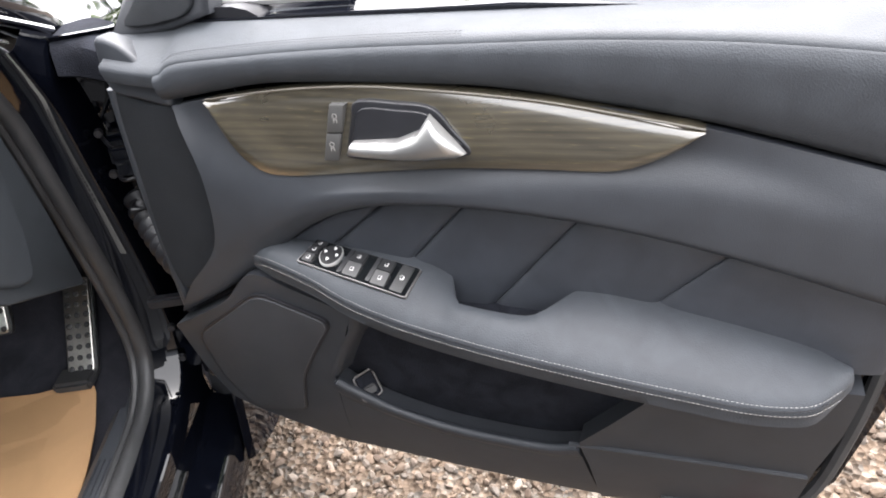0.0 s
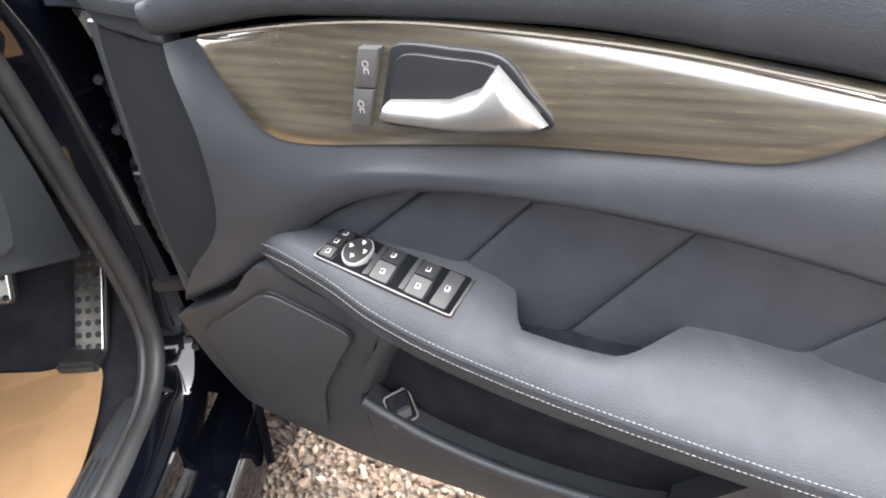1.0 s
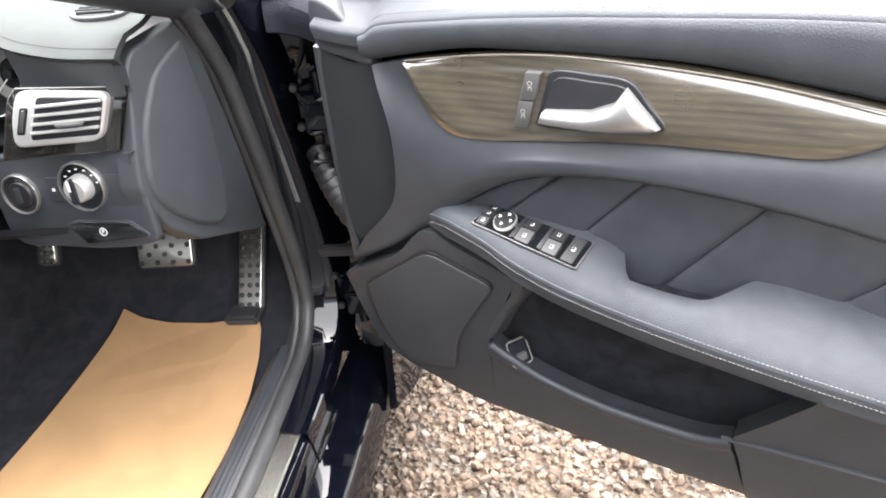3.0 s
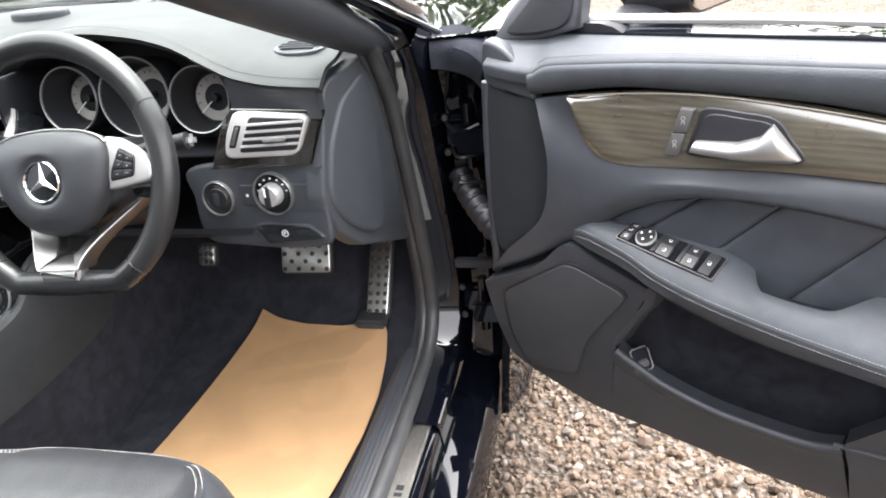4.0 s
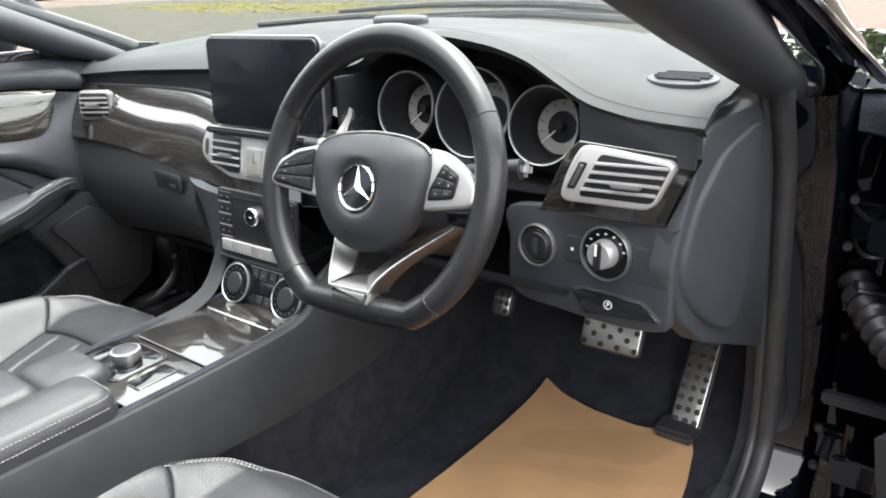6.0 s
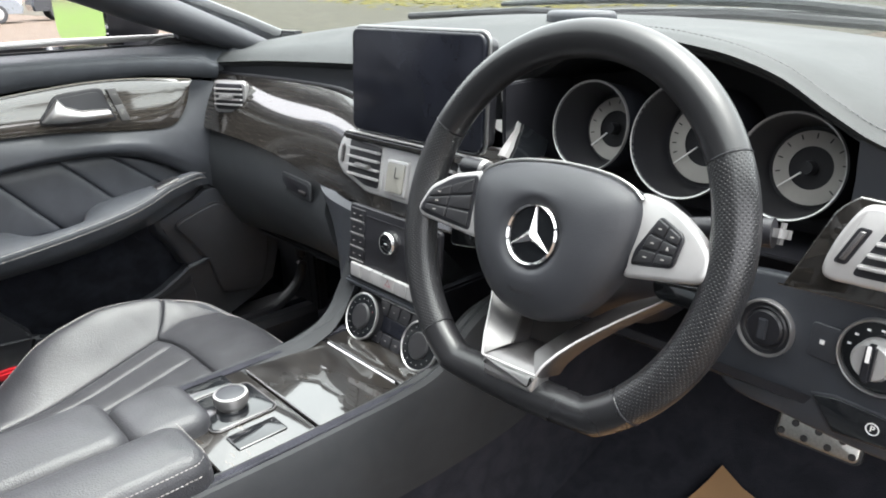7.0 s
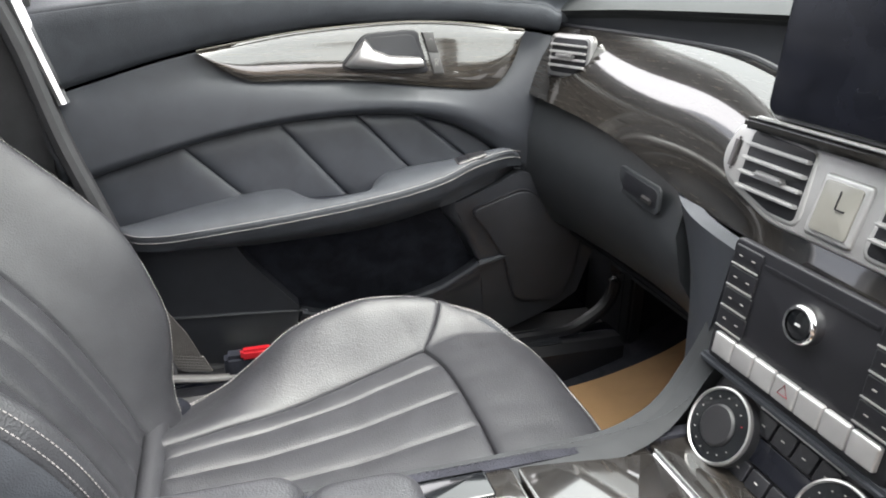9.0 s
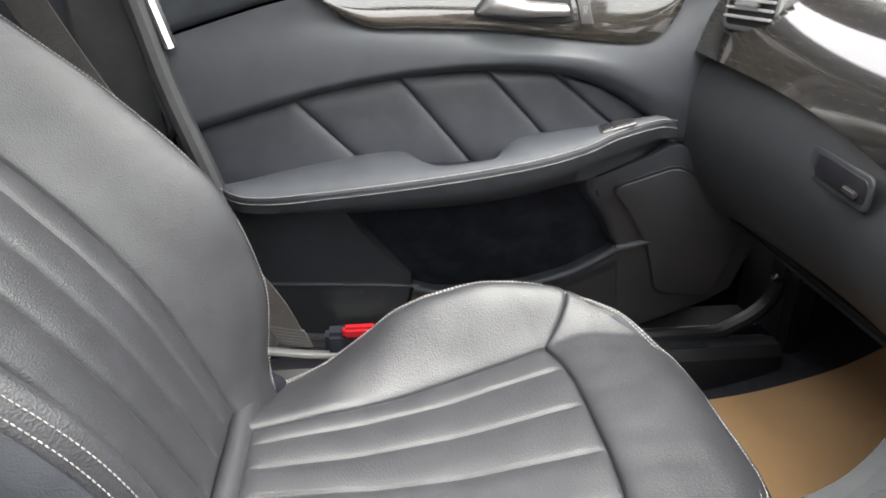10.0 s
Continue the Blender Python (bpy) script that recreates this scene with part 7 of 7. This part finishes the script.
# blacker than the driver's kick panel, standing in for the footwell's shade
part("passenger_kick", box((0.03, 0.2, 0.30), (-0.70, 0.48, 0.46), bevel=0.014), LINING, shellp)
# rubber seal round the aperture (driver's side)
SEAL = [(0.620, -0.50, 1.290), (0.660, -0.28, 1.210), (0.692, -0.05, 1.118), (0.702, 0.10, 1.057), (0.705, 0.151, 1.028), (0.706, 0.194, 1.003), (0.707, 0.234, 0.976), (0.707, 0.272, 0.943), (0.707, 0.303, 0.895), (0.707, 0.328, 0.845), (0.707, 0.353, 0.75), (0.707, 0.378, 0.65), (0.707, 0.400, 0.55), (0.707, 0.410, 0.46), (0.707, 0.396, 0.405), (0.706, 0.345, 0.364), (0.705, 0.25, 0.352), (0.706, -0.1, 0.350), (0.706, -0.5, 0.350)]
part("aperture_seal", tube(spline(SEAL, 160), 0.0125, 12, squash=1.1, up=(1, 0, 0)), RUBBER, shellp, "black rubber door seal")
part("seal_lip", tube(spline([(x - 0.0175, y - 0.003, z + 0.001) for x, y, z in SEAL[2:]], 140), 0.0075, 10, up=(1, 0, 0)), RUBBER, shellp, "narrow inner lip of the door seal")
# A pillars
for side in (1, -1):
    out = [(0.715, 0.42, 0.90), (0.728, 0.30, 0.955), (0.722, 0.20, 0.995), (0.715, 0.09, 1.038), (0.700, -0.05, 1.092), (0.668, -0.28, 1.185), (0.628, -0.50, 1.265)]
    P = spline([(side * x, y, z) for x, y, z in out], 40)
    part("pillar_inner", tube([p + Vector((-side * 0.03, 0.0, -0.004)) for p in P], lambda f: 0.016 + 0.024 * min(1, f / 0.38) ** 0.8, 14, squash=0.85), SOFT if side > 0 else HARD, shellp, "dark cloth-trimmed windscreen pillar")
    part("pillar_outer", tube([p + Vector((side * 0.020, 0.035, 0.022)) for p in P], 0.026, 14, squash=0.9), PAINT, shellp, "gloss black windscreen pillar")
    part("pillar_chrome", tube(spline([(side * x, y, z) for x, y, z in ((0.795, 0.310, 0.959), (0.793, 0.297, 0.964), (0.776, 0.16, 1.015), (0.759, 0.024, 1.066), (0.736, -0.13, 1.125), (0.708, -0.28, 1.190), (0.665, -0.50, 1.275))], 40), 0.008, 10, squash=0.6), CHROME, shellp, "bright chrome strip along the pillar")
# hinge jamb, driver's side: a painted face that follows the seal and sweeps down into the sill, and the recess for the hinges
face_line = spline([(y, z, 0) for x, y, z in SEAL[7:17]] + [(0.16, 0.350, 0)], 90)
def beside(k, d):
    """The face's line moved by d into the opening."""
    t = (face_line[min(k + 1, 89)] - face_line[max(k - 1, 0)]).normalized()
    n = Vector((t.y, -t.x, 0))
    return face_line[k] + n * d
rows = [[Vector((x, beside(k, d).x, beside(k, d).y)) for k in range(90)] for x, d in ((0.708, 0.000), (0.714, 0.003), (0.735, -0.001), (0.7565, -0.005), (0.7595, -0.0062), (0.7620, -0.0088), (0.7635, -0.013), (0.767, -0.035), (0.771, -0.080))]
part("jamb_face", solid(rows, lambda p: p + Vector((-0.003, 0.004, -0.002))), PAINT, shellp, "gloss black painted door jamb", 24)
rows = []
for x, dy in ((0.772, 0.075), (0.79, 0.080), (0.815, 0.086), (0.85, 0.096), (0.90, 0.115)):
    rows.append([Vector((x, y + dy, z)) for y, z in ((0.272, 0.943), (0.303, 0.895), (0.328, 0.845), (0.353, 0.75), (0.378, 0.65), (0.400, 0.55), (0.410, 0.46), (0.40, 0.36), (0.38, 0.26))])
part("hinge_jamb", solid(smooth_rows(rows, 40, 4), (0, 0.01, 0)), PAINT, shellp, "gloss black recess behind the hinges", 50)
for z in (0.778, 0.455):
    h = part("hinge", merge(box((0.05, 0.03, 0.05), (0.80, 0.40, z), bevel=0.006), tube([(0.815, 0.375, z - 0.055), (0.815, 0.375, z + 0.055)], 0.009, 12)), PAINT, shellp, "black steel door hinge")
    for k in (-1, 1):
        part("bolt", lathe([(0, 0.008), (0.005, 0.008), (0.006, 0.006), (0.006, 0)], (0.775, 0.385, z + 0.03 * k), (0.2, -1, 0), 12), DARK, h)
    part("hinge_leaf", box((0.09, 0.012, 0.04), (0.845, 0.345, z), bevel=0.003), PAINT, h)
pth = spline([(0.788, 0.405, 0.700), (0.800, 0.38, 0.686), (0.828, 0.33, 0.672), (0.866, 0.27, 0.660), (0.89, 0.24, 0.652)], 60)
part("cable_boot", tube(pth, lambda f: 0.0185 + 0.0042 * math.sin(f * 2 * math.pi * 9), 16), DARK, shellp, "ribbed rubber cable boot")
trimc = [[(0.770, 0.410, 0.946), (0.80, 0.425, 0.9475), (0.835, 0.405, 0.941), (0.870, 0.385, 0.929)], [(0.772, 0.350, 0.937), (0.80, 0.350, 0.934), (0.838, 0.330, 0.926), (0.870, 0.315, 0.906)], [(0.774, 0.335, 0.90), (0.80, 0.338, 0.895), (0.838, 0.322, 0.885), (0.862, 0.305, 0.860)]]
part("wing_corner_trim", solid(smooth_rows(trimc, 20, 5), (0, 0.008, -0.004)), LINING, shellp, "soft black corner trim between wing and pillar")
for k in range(3):
    part("wiring", tube(spline([(0.765 + 0.012 * k, 0.405, 0.80 - 0.05 * k), (0.80, 0.36 - 0.01 * k, 0.79 - 0.04 * k), (0.835, 0.365, 0.80 - 0.05 * k)], 16), 0.003, 6), DARK, shellp)
part("door_check", box((0.10, 0.016, 0.016), (0.83, 0.33, 0.565), bevel=0.003), DARK, shellp)
# folded edge of the wing beside the recess
part("jamb_flange", tube(spline([(0.848, y + 0.075, z) for y, z in ((0.303, 0.895), (0.328, 0.845), (0.353, 0.75), (0.378, 0.65), (0.400, 0.55), (0.410, 0.46), (0.40, 0.36), (0.38, 0.27))], 40), 0.006, 12), PAINT, shellp)
# front wing and bonnet
wing = [[(0.801, 0.410, 0.941), (0.802, 0.7, 0.934), (0.801, 1.367, 0.910), (0.76, 1.8, 0.79)], [(0.828, 0.392, 0.937), (0.835, 0.7, 0.930), (0.832, 1.3, 0.903), (0.79, 1.8, 0.78)], [(0.862, 0.372, 0.925), (0.880, 0.7, 0.918), (0.885, 1.3, 0.892), (0.83, 1.8, 0.76)], [(0.875, 0.34, 0.72), (0.895, 0.7, 0.72), (0.90, 1.3, 0.72), (0.85, 1.8, 0.64)], [(0.87, 0.34, 0.5), (0.90, 0.6, 0.5), (0.90, 1.2, 0.6), (0.85, 1.8, 0.5)], [(0.85, 0.35, 0.22), (0.88, 0.45, 0.22), (0.89, 0.55, 0.3), (0.89, 0.6, 0.4)]]
bon = [[(-0.796, 0.40, 0.941), (-0.797, 0.8, 0.930), (-0.795, 1.367, 0.909), (-0.74, 1.85, 0.78)], [(-0.60, 0.52, 0.952), (-0.60, 0.8, 0.950), (-0.58, 1.35, 0.925), (-0.5, 1.9, 0.80)], [(0.0, 0.66, 0.945), (0.0, 0.9, 0.940), (0.0, 1.4, 0.910), (0.0, 1.95, 0.80)], [(0.60, 0.52, 0.952), (0.60, 0.8, 0.950), (0.58, 1.35, 0.925), (0.5, 1.9, 0.80)], [(0.796, 0.40, 0.941), (0.797, 0.8, 0.930), (0.795, 1.367, 0.909), (0.74, 1.85, 0.78)]]
part("bonnet", solid(smooth_rows(bon, 40, 8), (0, 0, -0.02)), PAINT, shellp, "gloss black bonnet")
part("wing", solid(smooth_rows(wing, 40, 6), (-0.015, 0, -0.005)), PAINT, shellp, "gloss black front wing")
part("wing", solid(smooth_rows([[(-x, y, z) for x, y, z in r] for r in wing], 40, 6), (0.015, 0, -0.005)), PAINT, shellp, "gloss black front wing")
part("scuttle", box((1.1, 0.07, 0.02), (0, 0.60, 0.945), bevel=0.005), DARK, shellp)
for x0, x1 in ((-0.5, 0.05), (-0.1, 0.45)):
    part("wiper", tube([(x0, 0.62 - 0.25 * x0 * x0, 1.0), ((x0 + x1) / 2, 0.61, 1.012), (x1, 0.62 - 0.25 * x1 * x1, 1.0)], 0.007, 8), DARK, shellp)
part("wiper_arm", tube(spline([(-0.30, 0.625, 1.022), (-0.05, 0.628, 1.030), (0.25, 0.612, 1.026), (0.46, 0.585, 1.006)], 24), lambda f: 0.005 + 0.004 * f, 8), DARK, shellp)
part("scuttle_edge", tube(spline([(-0.25, 0.655, 1.002), (0.1, 0.655, 1.010), (0.40, 0.615, 1.004), (0.60, 0.545, 0.985)], 24), 0.009, 8), DARK, shellp, "black plastic edge of the scuttle")
# nose and tail of the body
def hull(stations):
    return rings([[Vector((x, y, z)) for x, z in spl] for y, spl in ((y, [(a * w, z0 + (z1 - z0) * b) for a, b in ((-0.92, 0), (-1, 0.15), (-1, 0.6), (-0.93, 0.9), (-0.75, 1), (0, 1.04), (0.75, 1), (0.93, 0.9), (1, 0.6), (1, 0.15), (0.92, 0))]) for y, w, z0, z1 in stations)])
part("nose", hull(((1.55, 0.84, 0.30, 0.66), (1.80, 0.83, 0.28, 0.70), (2.02, 0.76, 0.28, 0.66), (2.14, 0.58, 0.32, 0.56))), PAINT, shellp, "gloss black front bumper", 40)
part("tail", hull(((-1.84, 0.86, 0.26, 0.98), (-2.3, 0.86, 0.27, 0.99), (-2.7, 0.80, 0.30, 0.94), (-2.92, 0.66, 0.36, 0.82))), PAINT, shellp, "gloss black boot and rear wings", 40)
rw = [[(x, -1.55 - 0.02 * abs(x), 1.285 - 0.05 * (x / 0.6) ** 2) for x in (-0.58, -0.3, 0, 0.3, 0.58)], [(x, -1.95, 1.15 - 0.05 * (x / 0.6) ** 2) for x in (-0.64, -0.3, 0, 0.3, 0.64)], [(x, -2.3, 1.01) for x in (-0.68, -0.3, 0, 0.3, 0.68)]]
g = part("rear_window", solid(smooth_rows(rw, 20, 5), (0, -0.003, 0.004)), GLASS, shellp)
g.visible_shadow = False
for side in (-1, 1):
    for y in (1.08, -1.80):
        c, ax = (side * 0.79, y, 0.325), (side, 0, 0)
        wh = part("wheel", lathe([(0.0, -0.12), (0.30, -0.12), (0.325, -0.10), (0.325, 0.085), (0.305, 0.105), (0.245, 0.108), (0.235, 0.06), (0.0, 0.05)], c, ax, 48), RUBBER, shellp, "black tyre")
        part("rim", lathe([(0.0, 0.085), (0.05, 0.08), (0.09, 0.062), (0.20, 0.072), (0.236, 0.108), (0.24, 0.07)], c, ax, 48), SILVER, wh, "silver alloy rim")
# windscreen, roof, rear closure
ws = [[(-0.72, 0.36, 0.940), (-0.4, 0.52, 0.985), (0, 0.58, 1.0), (0.4, 0.52, 0.985), (0.72, 0.36, 0.940)], [(-0.69, -0.05, 1.11), (-0.35, 0.08, 1.16), (0, 0.12, 1.175), (0.35, 0.08, 1.16), (0.69, -0.05, 1.11)], [(-0.62, -0.50, 1.275), (-0.3, -0.40, 1.335), (0, -0.38, 1.35), (0.3, -0.40, 1.335), (0.62, -0.50, 1.275)]]
g = part("windscreen", solid(smooth_rows(ws, 30, 8), (0, 0.004, 0.003)), GLASS, shellp, "clear windscreen")
g.visible_shadow = False
roof_y = [(-0.36, 1.350), (-0.52, 1.368), (-0.90, 1.385), (-1.1, 1.375), (-1.55, 1.30)]
def roof_strip(x0, x1, y0, y1, dz, n=12):
    rows = []
    for k in range(n + 1):
        y = y0 + (y1 - y0) * k / n
        z = ip(-y, [(-a, b) for a, b in roof_y])
        rows.append([Vector((x, y - 0.06 * (x / 0.62) ** 2, z + dz - 0.036 * (x / 0.62) ** 2)) for x in (x0 + (x1 - x0) * i / 10 for i in range(11))])
    return rows
part("roof_panel", solid(roof_strip(-0.62, 0.62, -0.38, -1.55, 0.0, 30), (0, 0, 0.025)), PAINT, shellp, "gloss black roof")
part("headliner", solid(roof_strip(-0.62, 0.62, -0.38, -1.55, -0.014, 30), (0, 0, 0.010)), CLOTH, shellp, "grey cloth headliner")
for side in (-1, 1):
    part("roof_rail", tube(spline([(side * 0.62, -0.49, 1.30), (side * 0.635, -0.85, 1.345), (side * 0.60, -1.45, 1.26)], 30), 0.022, 10), RUBBER, shellp)
    part("centre_pillar", solid([[Vector((side * 0.70, -0.60, 0.35)), Vector((side * 0.70, -0.98, 0.35))], [Vector((side * 0.72, -0.58, 0.95)), Vector((side * 0.72, -0.98, 0.95))], [Vector((side * 0.63, -0.66, 1.34)), Vector((side * 0.63, -0.98, 1.34))]], (side * 0.05, 0, 0)), SOFT, shellp, "dark centre pillar trim")
    part("rear_door", solid([[Vector((side * 0.73, -0.74, 0.3)), Vector((side * 0.73, -1.7, 0.3))], [Vector((side * 0.76, -0.72, 0.95)), Vector((side * 0.72, -1.7, 0.98))]], (side * 0.06, 0, 0)), LEATHER, shellp)
part("rear_bulkhead", box((1.4, 0.1, 0.75), (0, -1.75, 0.65), bevel=0.02), LEATHER, shellp)
part("pillar_strip", tube([(-0.690, -0.55, 0.99), (-0.685, -0.525, 0.90), (-0.680, -0.500, 0.815)], 0.008, 8), CHROME, shellp, "bright chrome strip on the pillar")
part("passenger_seal", tube(spline([(-0.69, -0.60, 1.05), (-0.685, -0.545, 0.90), (-0.68, -0.51, 0.76), (-0.672, -0.46, 0.6), (-0.66, -0.42, 0.40)], 40), 0.014, 10), RUBBER, shellp)
part("pillar_filler", box((0.045, 0.10, 0.70), (-0.728, -0.575, 0.66), bevel=0.006), RUBBER, shellp)
part("lower_skin", box((0.03, 1.02, 0.24), (-0.85, -0.08, 0.33), bevel=0.006), PAINT, shellp)
part("sill_filler", box((0.14, 0.95, 0.03), (-0.765, -0.08, 0.318), bevel=0.004), RUBBER, shellp)
# jamb and lower seal darkened by material to carry the passenger-side shade
part("passenger_jamb", box((0.22, 0.03, 0.75), (-0.78, 0.395, 0.60), bevel=0.006), DARK, shellp)
part("lower_seal", tube(spline([(-0.695, 0.16, 0.70), (-0.70, 0.25, 0.64), (-0.70, 0.343, 0.542), (-0.70, 0.358, 0.426), (-0.70, 0.294, 0.368), (-0.70, 0.211, 0.357), (-0.70, -0.3, 0.35)], 60), 0.013, 10), DARK, shellp)
# door mirrors
def mirror(xf, label):
    m = thing("door_mirror", xf((-0.02, -0.2, 0.95)), label, "door mirror", "door mirrors")
    secs = []
    for k in range(9):
        f = k / 8
        r = (0.94, 0.98, 1, 1, 0.99, 0.96, 0.9, 0.78, 0.5)[k]
        secs.append([xf((0.095 - 0.125 * f - 0.15 * a, -0.305 + a * r, 1.032 + b * r)) for a, b in rounded(-0.130, -0.078, 0.130, 0.078, 0.04, 5)])
    part("housing", rings(secs), DARK, m, "black mirror housing", 40)
    part("mirror_glass", rings([[xf((h - 0.15 * a, -0.305 + a, 1.032 + b)) for a, b in rounded(-0.118, -0.068, 0.118, 0.068, 0.03, 5)] for h in (0.092, 0.100)]), CHROME, m, "mirror glass")
    part("foot", tube([xf((0.0, -0.06, 0.958)), xf((0.005, -0.14, 0.957)), xf((0.02, -0.26, 0.962))], 0.045, 14, squash=0.42), DARK, m)
    return m


mirror(XD, "black driver's door mirror beyond the open door")
mirror(XP, "black passenger door mirror")
